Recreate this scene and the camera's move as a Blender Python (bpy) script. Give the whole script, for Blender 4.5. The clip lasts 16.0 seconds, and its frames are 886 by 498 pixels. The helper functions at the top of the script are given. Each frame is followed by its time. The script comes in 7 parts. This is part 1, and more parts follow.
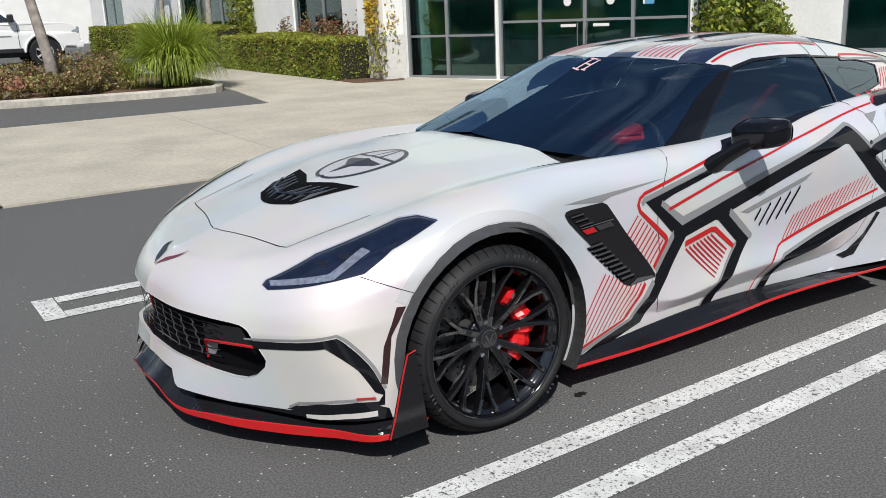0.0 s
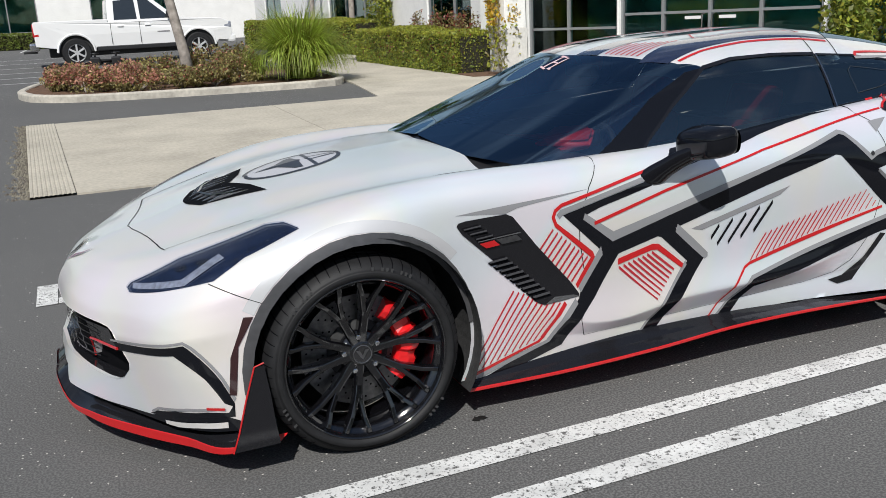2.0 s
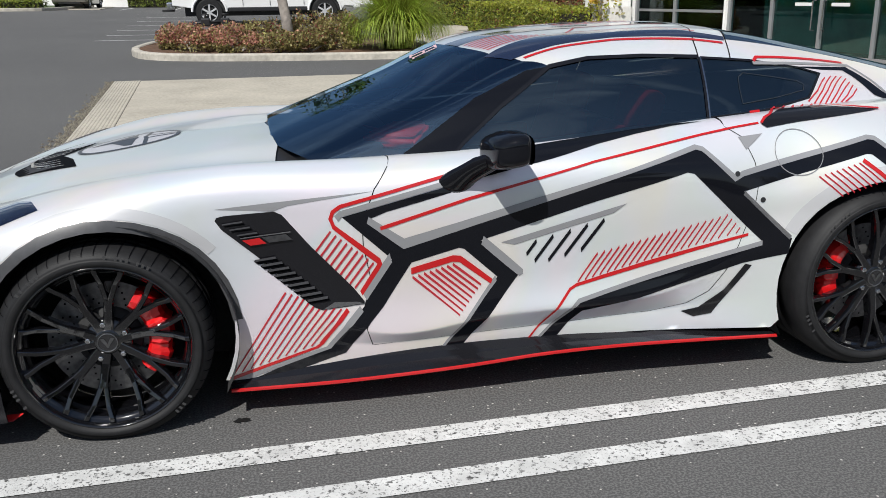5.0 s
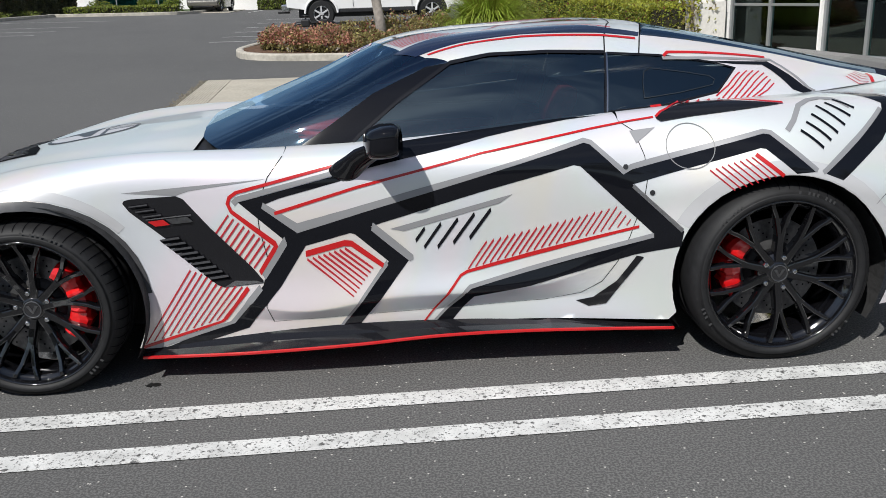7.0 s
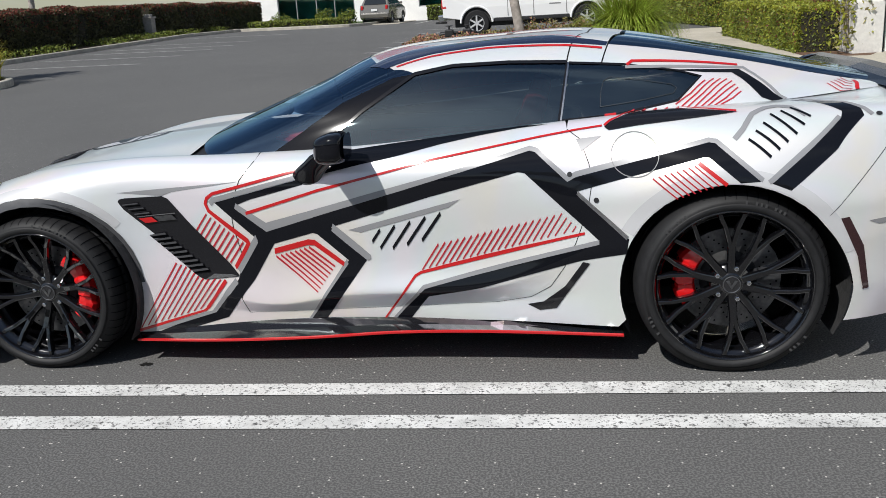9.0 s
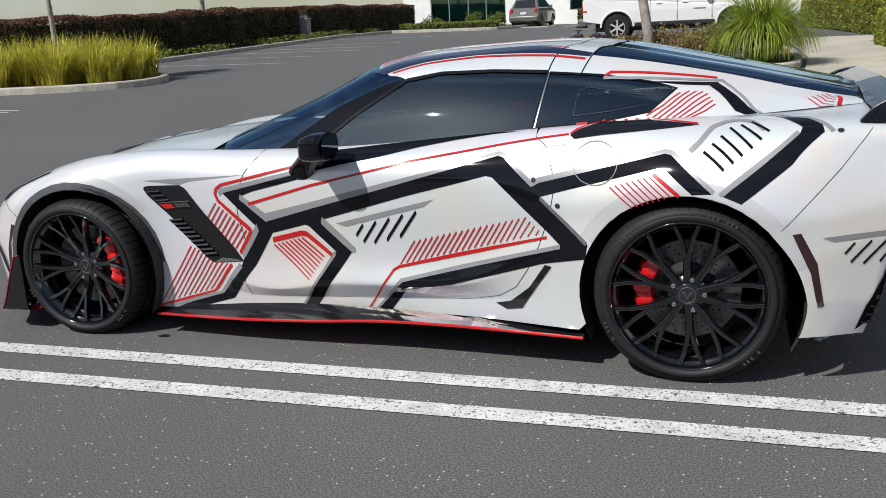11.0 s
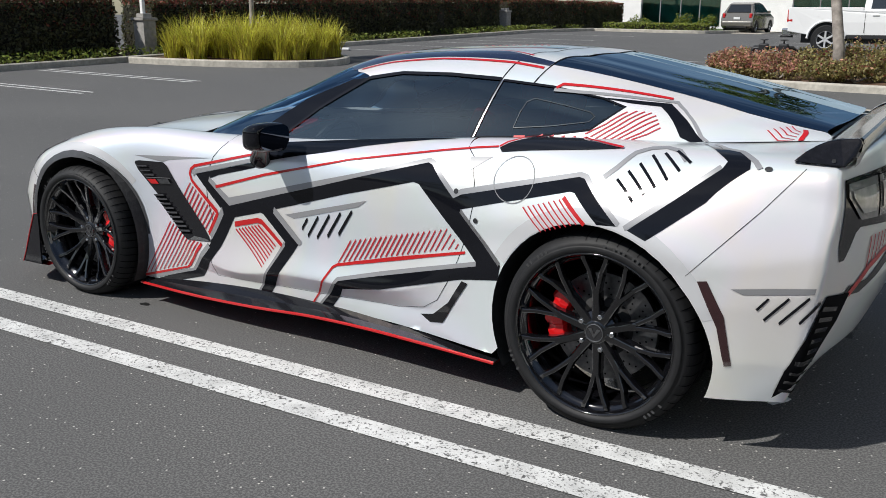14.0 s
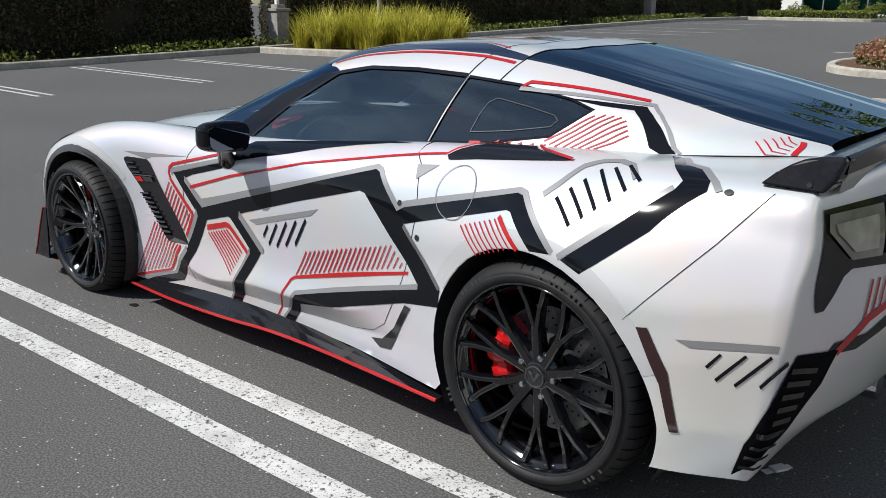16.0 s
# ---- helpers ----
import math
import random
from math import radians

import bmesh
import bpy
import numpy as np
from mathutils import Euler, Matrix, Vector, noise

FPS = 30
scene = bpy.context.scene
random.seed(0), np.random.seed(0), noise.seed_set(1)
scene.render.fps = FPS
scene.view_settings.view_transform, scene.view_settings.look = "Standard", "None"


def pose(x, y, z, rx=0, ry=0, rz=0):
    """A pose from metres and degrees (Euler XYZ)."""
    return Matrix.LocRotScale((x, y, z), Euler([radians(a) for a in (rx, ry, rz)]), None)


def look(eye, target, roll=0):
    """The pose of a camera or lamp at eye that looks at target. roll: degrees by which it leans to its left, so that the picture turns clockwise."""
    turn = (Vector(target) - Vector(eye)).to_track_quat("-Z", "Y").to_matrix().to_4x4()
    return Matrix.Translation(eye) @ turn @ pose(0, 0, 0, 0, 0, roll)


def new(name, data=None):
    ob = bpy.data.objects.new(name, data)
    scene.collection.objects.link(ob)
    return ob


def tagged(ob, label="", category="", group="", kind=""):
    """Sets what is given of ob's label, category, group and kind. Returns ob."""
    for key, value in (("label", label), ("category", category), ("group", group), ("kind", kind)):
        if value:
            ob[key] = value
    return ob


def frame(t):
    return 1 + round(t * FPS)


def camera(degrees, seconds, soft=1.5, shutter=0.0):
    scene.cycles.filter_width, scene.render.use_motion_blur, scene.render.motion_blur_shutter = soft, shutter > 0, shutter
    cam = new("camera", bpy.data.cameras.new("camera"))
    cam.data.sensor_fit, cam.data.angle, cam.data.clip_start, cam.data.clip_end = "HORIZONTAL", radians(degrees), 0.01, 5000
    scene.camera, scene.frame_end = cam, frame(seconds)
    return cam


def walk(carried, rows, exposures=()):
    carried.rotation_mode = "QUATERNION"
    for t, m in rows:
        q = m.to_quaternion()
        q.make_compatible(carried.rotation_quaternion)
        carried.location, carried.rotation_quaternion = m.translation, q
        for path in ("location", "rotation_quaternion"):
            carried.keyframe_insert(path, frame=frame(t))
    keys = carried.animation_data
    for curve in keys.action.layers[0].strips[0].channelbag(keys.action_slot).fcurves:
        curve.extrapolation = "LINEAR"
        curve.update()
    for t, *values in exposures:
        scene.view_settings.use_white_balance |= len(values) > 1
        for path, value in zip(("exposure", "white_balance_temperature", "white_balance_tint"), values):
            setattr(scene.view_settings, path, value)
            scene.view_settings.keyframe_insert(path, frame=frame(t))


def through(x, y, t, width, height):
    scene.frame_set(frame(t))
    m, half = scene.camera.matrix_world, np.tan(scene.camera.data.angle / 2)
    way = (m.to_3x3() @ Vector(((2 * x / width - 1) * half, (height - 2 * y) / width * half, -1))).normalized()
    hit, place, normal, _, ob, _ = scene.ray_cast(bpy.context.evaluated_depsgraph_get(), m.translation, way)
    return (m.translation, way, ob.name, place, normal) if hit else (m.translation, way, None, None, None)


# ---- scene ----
cam = camera(53.5, 16.0, soft=0.7)
PATH = [
    (0, (-2.979, -3.164, 1.388), (-1.941, -1.535, 0.868), -2.4),
    (0.5, (-2.758, -3.263, 1.376), (-1.772, -1.604, 0.855), -2.5),
    (1, (-2.521, -3.391, 1.367), (-1.597, -1.698, 0.84), -1.9),
    (1.5, (-2.283, -3.413, 1.357), (-1.427, -1.684, 0.831), -2.5),
    (2, (-2.075, -3.445, 1.364), (-1.362, -1.651, 0.844), -2.9),
    (2.5, (-1.886, -3.573, 1.36), (-1.325, -1.732, 0.817), -1.9),
    (3, (-1.711, -3.658, 1.351), (-1.194, -1.809, 0.789), -1.0),
    (3.5, (-1.486, -3.639, 1.353), (-0.979, -1.788, 0.789), -0.6),
    (4, (-1.258, -3.613, 1.364), (-0.758, -1.76, 0.8), -0.1),
    (6.5, (-0.238, -3.809, 1.38), (-0.09, -1.898, 0.81), -2.2),
    (7, (-0.04, -3.925, 1.369), (0.065, -2.01, 0.802), -1.8),
    (7.5, (0.125, -3.933, 1.352), (0.194, -2.015, 0.788), -2.1),
    (8, (0.361, -3.888, 1.364), (0.336, -1.966, 0.812), -2.3),
    (8.5, (0.558, -3.949, 1.36), (0.387, -2.031, 0.822), -3.1),
    (9, (0.789, -4.06, 1.36), (0.499, -2.155, 0.826), -3.4),
    (11.5, (1.66, -4.098, 1.355), (0.984, -2.285, 0.849), -1.9),
    (12, (1.821, -3.993, 1.356), (1.102, -2.196, 0.853), -0.7),
    (12.5, (1.946, -3.903, 1.354), (1.163, -2.135, 0.845), -0.9),
    (13, (2.118, -3.808, 1.35), (1.169, -2.123, 0.841), -0.8),
    (13.5, (2.304, -3.704, 1.354), (1.3, -2.052, 0.842), -0.0),
    (14, (2.39, -3.55, 1.352), (1.367, -1.91, 0.839), 0.3),
    (14.5, (2.474, -3.366, 1.375), (1.425, -1.743, 0.856), 0.7),
    (15, (2.571, -3.202, 1.369), (1.422, -1.65, 0.847), 0.2),
    (15.5, (2.663, -3.037, 1.361), (1.407, -1.572, 0.834), -0.0),
    (16, (2.699, -2.824, 1.346), (1.414, -1.388, 0.811), -0.1),
]
walk(cam, [(t, look(eye, target, roll)) for t, eye, target, roll in PATH])


# ---- world, sun ----
SUN_DIR = Vector((-0.34, -0.56, 0.755)).normalized()
sky = bpy.data.worlds.new("sky")
scene.world = sky
sky.use_nodes = True
nt = sky.node_tree
tex = nt.nodes.new("ShaderNodeTexSky")
tex.sky_type, tex.sun_disc = "NISHITA", False
tex.sun_elevation = math.asin(SUN_DIR.z)
tex.sun_rotation = math.atan2(SUN_DIR.x, SUN_DIR.y)
tex.air_density, tex.dust_density, tex.ozone_density = 1.0, 0.6, 1.0
# thin high cloud streaks over the blue
dome, stretch, wisp, thin_out, veil = (nt.nodes.new(k) for k in ("ShaderNodeTexCoord", "ShaderNodeMapping", "ShaderNodeTexNoise", "ShaderNodeMapRange", "ShaderNodeMix"))
stretch.inputs["Scale"].default_value = (1.1, 2.4, 3.0)
wisp.inputs["Scale"].default_value, wisp.inputs["Detail"].default_value, wisp.inputs["Distortion"].default_value = 1.7, 7, 0.6
for k, v in zip(("From Min", "From Max", "To Min", "To Max"), (0.50, 0.78, 0.0, 0.45)):
    thin_out.inputs[k].default_value = v
veil.data_type = "RGBA"
veil.inputs[7].default_value = (10.5, 11.2, 12.5, 1)
nt.links.new(dome.outputs["Generated"], stretch.inputs["Vector"])
nt.links.new(stretch.outputs[0], wisp.inputs["Vector"])
nt.links.new(wisp.outputs["Fac"], thin_out.inputs["Value"])
nt.links.new(thin_out.outputs[0], veil.inputs["Factor"])
nt.links.new(tex.outputs[0], veil.inputs[6])
nt.links.new(veil.outputs[2], nt.nodes["Background"].inputs[0])
nt.nodes["Background"].inputs[1].default_value = 0.068
sun = new("sun", bpy.data.lights.new("sun", "SUN"))
sun.data.energy, sun.data.angle, sun.data.color = 4.1, radians(0.53), (1.0, 0.978, 0.93)
sun.matrix_world = look(SUN_DIR * 50, (0, 0, 0))
scene.view_settings.exposure = 0.25


# ---- materials ----
def material(name, color, rough=0.5, metal=0.0, coat=0.0, grain=0.0, scale=40.0, bump=0.0, bump_scale=120.0, spec=0.5, stain=0.0, stain_scale=2.0, rand=0.0):
    m = bpy.data.materials.new(name)
    m.use_nodes = True
    t = m.node_tree
    b = t.nodes["Principled BSDF"]
    b.inputs["Base Color"].default_value = (*color, 1)
    b.inputs["Roughness"].default_value = rough
    b.inputs["Metallic"].default_value = metal
    b.inputs["Specular IOR Level"].default_value = spec
    b.inputs["Coat Weight"].default_value = coat
    b.inputs["Coat Roughness"].default_value = 0.04
    co = t.nodes.new("ShaderNodeTexCoord")
    last = None
    if grain or stain or rand:
        mix = t.nodes.new("ShaderNodeHueSaturation")
        mix.inputs["Color"].default_value = (*color, 1)
        total = None
        for amount, sc, det in ((grain, scale, 6), (stain, stain_scale, 4)):
            if not amount:
                continue
            n = t.nodes.new("ShaderNodeTexNoise")
            n.inputs["Scale"].default_value, n.inputs["Detail"].default_value = sc, det
            t.links.new(co.outputs["Object"], n.inputs["Vector"])
            r = t.nodes.new("ShaderNodeMapRange")
            r.inputs["From Min"].default_value, r.inputs["From Max"].default_value = 0.3, 0.7
            r.inputs["To Min"].default_value, r.inputs["To Max"].default_value = 1 - amount, 1 + amount
            t.links.new(n.outputs["Fac"], r.inputs["Value"])
            if total is None:
                total = r.outputs[0]
            else:
                mu = t.nodes.new("ShaderNodeMath")
                mu.operation = "MULTIPLY"
                t.links.new(total, mu.inputs[0])
                t.links.new(r.outputs[0], mu.inputs[1])
                total = mu.outputs[0]
        if rand:
            geo = t.nodes.new("ShaderNodeNewGeometry")
            r = t.nodes.new("ShaderNodeMapRange")
            r.inputs["To Min"].default_value, r.inputs["To Max"].default_value = 1 - rand, 1 + rand
            t.links.new(geo.outputs["Random Per Island"], r.inputs["Value"])
            hue = t.nodes.new("ShaderNodeMapRange")
            hue.inputs["To Min"].default_value, hue.inputs["To Max"].default_value = 0.48, 0.52
            t.links.new(geo.outputs["Random Per Island"], hue.inputs["Value"])
            t.links.new(hue.outputs[0], mix.inputs["Hue"])
            if total is None:
                total = r.outputs[0]
            else:
                mu = t.nodes.new("ShaderNodeMath")
                mu.operation = "MULTIPLY"
                t.links.new(total, mu.inputs[0])
                t.links.new(r.outputs[0], mu.inputs[1])
                total = mu.outputs[0]
        t.links.new(total, mix.inputs["Value"])
        t.links.new(mix.outputs[0], b.inputs["Base Color"])
    if bump:
        n = t.nodes.new("ShaderNodeTexNoise")
        n.inputs["Scale"].default_value, n.inputs["Detail"].default_value = bump_scale, 5
        t.links.new(co.outputs["Object"], n.inputs["Vector"])
        bu = t.nodes.new("ShaderNodeBump")
        bu.inputs["Strength"].default_value, bu.inputs["Distance"].default_value = bump, 0.01
        t.links.new(n.outputs["Fac"], bu.inputs["Height"])
        t.links.new(bu.outputs[0], b.inputs["Normal"])
    return m


def tinted_glass(name, tint, gloss=(1, 1, 1), ior=1.55):
    m = bpy.data.materials.new(name)
    m.use_nodes = True
    t = m.node_tree
    t.nodes.remove(t.nodes["Principled BSDF"])
    clear, shine, mix, fres = (t.nodes.new(k) for k in ("ShaderNodeBsdfTransparent", "ShaderNodeBsdfGlossy", "ShaderNodeMixShader", "ShaderNodeFresnel"))
    clear.inputs[0].default_value = (*tint, 1)
    shine.inputs["Color"].default_value = (*gloss, 1)
    shine.inputs["Roughness"].default_value = 0.012
    fres.inputs["IOR"].default_value = ior
    t.links.new(fres.outputs[0], mix.inputs[0])
    t.links.new(clear.outputs[0], mix.inputs[1])
    t.links.new(shine.outputs[0], mix.inputs[2])
    t.links.new(mix.outputs[0], t.nodes["Material Output"].inputs[0])
    return m


def asphalt_material(name, paint=None):
    """Asphalt with pale stones in it, cracks and patches; with paint, a worn coat of it on top."""
    m = material(name, (0.055, 0.054, 0.053), 0.9, spec=0.25)
    t = m.node_tree
    b = t.nodes["Principled BSDF"]
    co = t.nodes.new("ShaderNodeTexCoord")

    def noise_of(scale, detail, lo, hi, a, z):
        n = t.nodes.new("ShaderNodeTexNoise")
        n.inputs["Scale"].default_value, n.inputs["Detail"].default_value = scale, detail
        t.links.new(co.outputs["Object"], n.inputs["Vector"])
        r = t.nodes.new("ShaderNodeMapRange")
        for k, v in zip(("From Min", "From Max", "To Min", "To Max"), (lo, hi, a, z)):
            r.inputs[k].default_value = v
        t.links.new(n.outputs["Fac"], r.inputs["Value"])
        return n.outputs["Fac"], r.outputs[0]

    def mixed(fac, a, c):
        x = t.nodes.new("ShaderNodeMix")
        x.data_type = "RGBA"
        t.links.new(fac, x.inputs["Factor"])
        for s, v in ((6, a), (7, c)):
            if isinstance(v, tuple):
                x.inputs[s].default_value = (*v, 1)
            else:
                t.links.new(v, x.inputs[s])
        return x.outputs[2]

    patches = mixed(noise_of(0.35, 5, 0.35, 0.65, 0, 1)[1], (0.119, 0.118, 0.117), (0.148, 0.146, 0.143))
    base = mixed(noise_of(130, 4, 0.44, 0.58, 0, 1)[1], (0.080, 0.079, 0.078), patches)
    vor = t.nodes.new("ShaderNodeTexVoronoi")
    vor.inputs["Scale"].default_value = 38
    t.links.new(co.outputs["Object"], vor.inputs["Vector"])
    near = t.nodes.new("ShaderNodeMapRange")
    near.inputs["From Min"].default_value, near.inputs["From Max"].default_value = 0.16, 0.1
    t.links.new(vor.outputs["Distance"], near.inputs["Value"])
    some = t.nodes.new("ShaderNodeMath")
    some.operation = "GREATER_THAN"
    some.inputs[1].default_value = 0.66
    sep = t.nodes.new("ShaderNodeSeparateColor")
    t.links.new(vor.outputs["Color"], sep.inputs[0])
    t.links.new(sep.outputs[0], some.inputs[0])
    both = t.nodes.new("ShaderNodeMath")
    both.operation = "MULTIPLY"
    t.links.new(near.outputs[0], both.inputs[0])
    t.links.new(some.outputs[0], both.inputs[1])
    color = mixed(both.outputs[0], base, (0.50, 0.48, 0.45))
    height = noise_of(150, 4, 0.3, 0.7, 0, 1)[0]
    if paint:
        worn = noise_of(44, 8, 0.588, 0.66, 0, 1)[1]
        fine = noise_of(120, 5, 0.56, 0.66, 0, 1)[1]
        mx = t.nodes.new("ShaderNodeMath")
        mx.operation = "MAXIMUM"
        t.links.new(worn, mx.inputs[0])
        t.links.new(fine, mx.inputs[1])
        tone = mixed(noise_of(9, 6, 0.3, 0.7, 0, 1)[1], tuple(0.72 * c for c in paint), paint)
        color = mixed(mx.outputs[0], tone, color)
    t.links.new(color, b.inputs["Base Color"])
    bu = t.nodes.new("ShaderNodeBump")
    bu.inputs["Strength"].default_value, bu.inputs["Distance"].default_value = (0.4, 0.004)
    t.links.new(height, bu.inputs["Height"])
    t.links.new(bu.outputs[0], b.inputs["Normal"])
    return m


def pearl_material():
    """White pearl vinyl: a satin white under a clear coat, with mica whose gloss turns pastel with the angle, and some
    pastel sheen painted into the base colour.
    """
    m = material("pearl_white_wrap", (0.775, 0.762, 0.79), 0.30, coat=0.40, bump=0.012, bump_scale=700)
    t = m.node_tree
    b = t.nodes["Principled BSDF"]
    b.inputs["Metallic"].default_value = 0.12
    b.inputs["IOR"].default_value = 1.8
    b.inputs["Thin Film IOR"].default_value = 1.42
    co, n, r = (t.nodes.new(k) for k in ("ShaderNodeTexCoord", "ShaderNodeTexNoise", "ShaderNodeMapRange"))
    n.inputs["Scale"].default_value, n.inputs["Detail"].default_value = 1.3, 1.0
    for k, v in zip(("From Min", "From Max", "To Min", "To Max"), (0.3, 0.7, 430, 560)):
        r.inputs[k].default_value = v
    t.links.new(co.outputs["Object"], n.inputs["Vector"])
    t.links.new(n.outputs["Fac"], r.inputs["Value"])
    t.links.new(r.outputs[0], b.inputs["Thin Film Thickness"])
    # iridescent sheen painted as fixed pastel patches in the base colour
    sheen_drift, hue = t.nodes.new("ShaderNodeTexNoise"), t.nodes.new("ShaderNodeValToRGB")
    sheen_drift.inputs["Scale"].default_value, sheen_drift.inputs["Detail"].default_value, sheen_drift.inputs["Distortion"].default_value = 1.9, 1.5, 0.8
    sheen_tones = ((0.30, (0.750, 0.697, 0.721)), (0.40, (0.754, 0.731, 0.683)), (0.47, (0.731, 0.726, 0.740)), (0.54, (0.692, 0.731, 0.721)), (0.62, (0.683, 0.716, 0.764)), (0.72, (0.740, 0.702, 0.759)))
    hues = hue.color_ramp.elements
    for e, (p, c) in zip((hues[0], hues[1]), (sheen_tones[0], sheen_tones[-1])):
        e.position, e.color = p, (*c, 1)
    for p, c in sheen_tones[1:-1]:
        hues.new(p).color = (*c, 1)
    t.links.new(co.outputs["Object"], sheen_drift.inputs["Vector"])
    t.links.new(sheen_drift.outputs["Fac"], hue.inputs[0])
    t.links.new(hue.outputs[0], b.inputs["Base Color"])
    mica, face, ramp, mix = (t.nodes.new(k) for k in ("ShaderNodeBsdfGlossy", "ShaderNodeLayerWeight", "ShaderNodeValToRGB", "ShaderNodeMixShader"))
    face.inputs["Blend"].default_value = 0.5
    stops = ((0.0, (1.0, 0.82, 0.78)), (0.12, (1.0, 0.94, 0.68)), (0.24, (0.72, 0.96, 0.90)), (0.38, (0.66, 0.82, 1.0)), (0.52, (0.98, 0.74, 1.0)), (0.66, (1.0, 0.80, 0.76)), (0.80, (0.86, 0.95, 0.90)), (1.0, (0.88, 0.92, 1.0)))
    el = ramp.color_ramp.elements
    el[0].position, el[0].color = stops[0][0], (*stops[0][1], 1)
    el[1].position, el[1].color = stops[-1][0], (*stops[-1][1], 1)
    for p, c in stops[1:-1]:
        e = el.new(p)
        e.color = (*c, 1)
    t.links.new(face.outputs["Facing"], ramp.inputs[0])
    t.links.new(ramp.outputs[0], mica.inputs["Color"])
    mica.inputs["Roughness"].default_value = 0.40
    mix.inputs[0].default_value = 0.24
    t.links.new(b.outputs[0], mix.inputs[1])
    t.links.new(mica.outputs[0], mix.inputs[2])
    t.links.new(mix.outputs[0], t.nodes["Material Output"].inputs[0])
    return m


WRAP = pearl_material()
GLOSS_BLACK = material("gloss_black_vinyl", (0.006, 0.0065, 0.009), 0.06, spec=0.30)
TRIM_BLACK = material("black_plastic", (0.018, 0.018, 0.02), 0.45, grain=0.2)
SPOILER_BLACK = material("spoiler_black", (0.007, 0.007, 0.009), 0.12, spec=0.3, grain=0.3, scale=60)
LOUVRE = material("louvre_black", (0.10, 0.10, 0.108), 0.2, metal=0.5, spec=0.8)
CARBON = material("dark_gloss_trim", (0.010, 0.010, 0.012), 0.09)
SILVER = material("silver_vinyl", (0.30, 0.30, 0.31), 0.38, metal=0.3)
RED = material("red_vinyl", (0.46, 0.010, 0.012), 0.3, coat=0.3)
RED_THIN = material("red_thin_vinyl", (0.42, 0.018, 0.03), 0.35)
NAVY = material("dark_blue_gloss", (0.012, 0.018, 0.045), 0.1, coat=1.0)
GREY = material("grey_vinyl", (0.2, 0.2, 0.205), 0.45)
RUBBER = material("tyre_rubber", (0.011, 0.011, 0.012), 0.62, spec=0.35, grain=0.25, scale=30, bump=0.1, bump_scale=200)
RIM = material("gloss_black_wheel", (0.004, 0.004, 0.005), 0.11, spec=0.5, coat=1.0)
STEEL = material("brake_steel", (0.15, 0.15, 0.155), 0.38, metal=0.9, grain=0.25, scale=60)
CHROME = material("bright_metal", (0.55, 0.55, 0.56), 0.22, metal=1.0)
CALIPER = material("red_caliper_paint", (0.65, 0.01, 0.012), 0.22, coat=0.8)
DARK = material("black_void", (0.003, 0.003, 0.004), 0.8, spec=0.08)
LINER = material("wheel_liner", (0.02, 0.02, 0.021), 0.85, grain=0.3, bump=0.3, bump_scale=60)
LEATHER_RED = material("red_leather", (0.42, 0.012, 0.016), 0.5, grain=0.2, bump=0.1)
LEATHER_BLACK = material("black_leather", (0.015, 0.015, 0.017), 0.55, bump=0.1)
WINDSCREEN = tinted_glass("windscreen_glass", (0.58, 0.65, 0.70), (0.5, 0.75, 1.0), 2.7)
SIDE_GLASS = tinted_glass("dark_window_glass", (0.36, 0.41, 0.41), (0.74, 0.93, 1.0), 2.45)
REAR_GLASS = tinted_glass("rear_glass", (0.08, 0.10, 0.13), (0.62, 0.82, 1.0), 4.0)
LED = material("clear_lamp_strip", (0.27, 0.29, 0.34), 0.2, coat=1.0, grain=0.35, scale=60)
MARKER = material("dark_red_lens", (0.030, 0.009, 0.010), 0.15, coat=1.0)
LAMP_GREY = material("smoked_lamp", (0.22, 0.21, 0.19), 0.15, coat=1.0, grain=0.3, scale=12)

ASPHALT = asphalt_material("asphalt")
LINE_PAINT = asphalt_material("worn_white_line", (0.66, 0.66, 0.645))
CONCRETE = material("pavement_concrete", (0.405, 0.37, 0.305), 0.9, grain=0.12, scale=25, stain=0.14, stain_scale=1.2, bump=0.25, bump_scale=90)
KERB = material("kerb_concrete", (0.42, 0.39, 0.335), 0.9, grain=0.16, scale=14, stain=0.2, stain_scale=3, bump=0.3, bump_scale=60)
SOIL = material("brown_mulch", (0.11, 0.06, 0.035), 0.95, grain=0.4, scale=18, bump=0.8, bump_scale=30)
def leaf_material(name, color, rand=0.45, grain=0.3, scale=3, through=0.4):
    """Leaves: a soft sheen, and light that passes through the blade."""
    m = material(name, color, 0.5, rand=rand, grain=grain, scale=scale)
    t = m.node_tree
    b = t.nodes["Principled BSDF"]
    tr, mix = t.nodes.new("ShaderNodeBsdfTranslucent"), t.nodes.new("ShaderNodeMixShader")
    mix.inputs[0].default_value = through
    t.links.new(b.inputs["Base Color"].links[0].from_socket, tr.inputs["Color"])
    t.links.new(b.outputs[0], mix.inputs[1])
    t.links.new(tr.outputs[0], mix.inputs[2])
    t.links.new(mix.outputs[0], t.nodes["Material Output"].inputs[0])
    return m


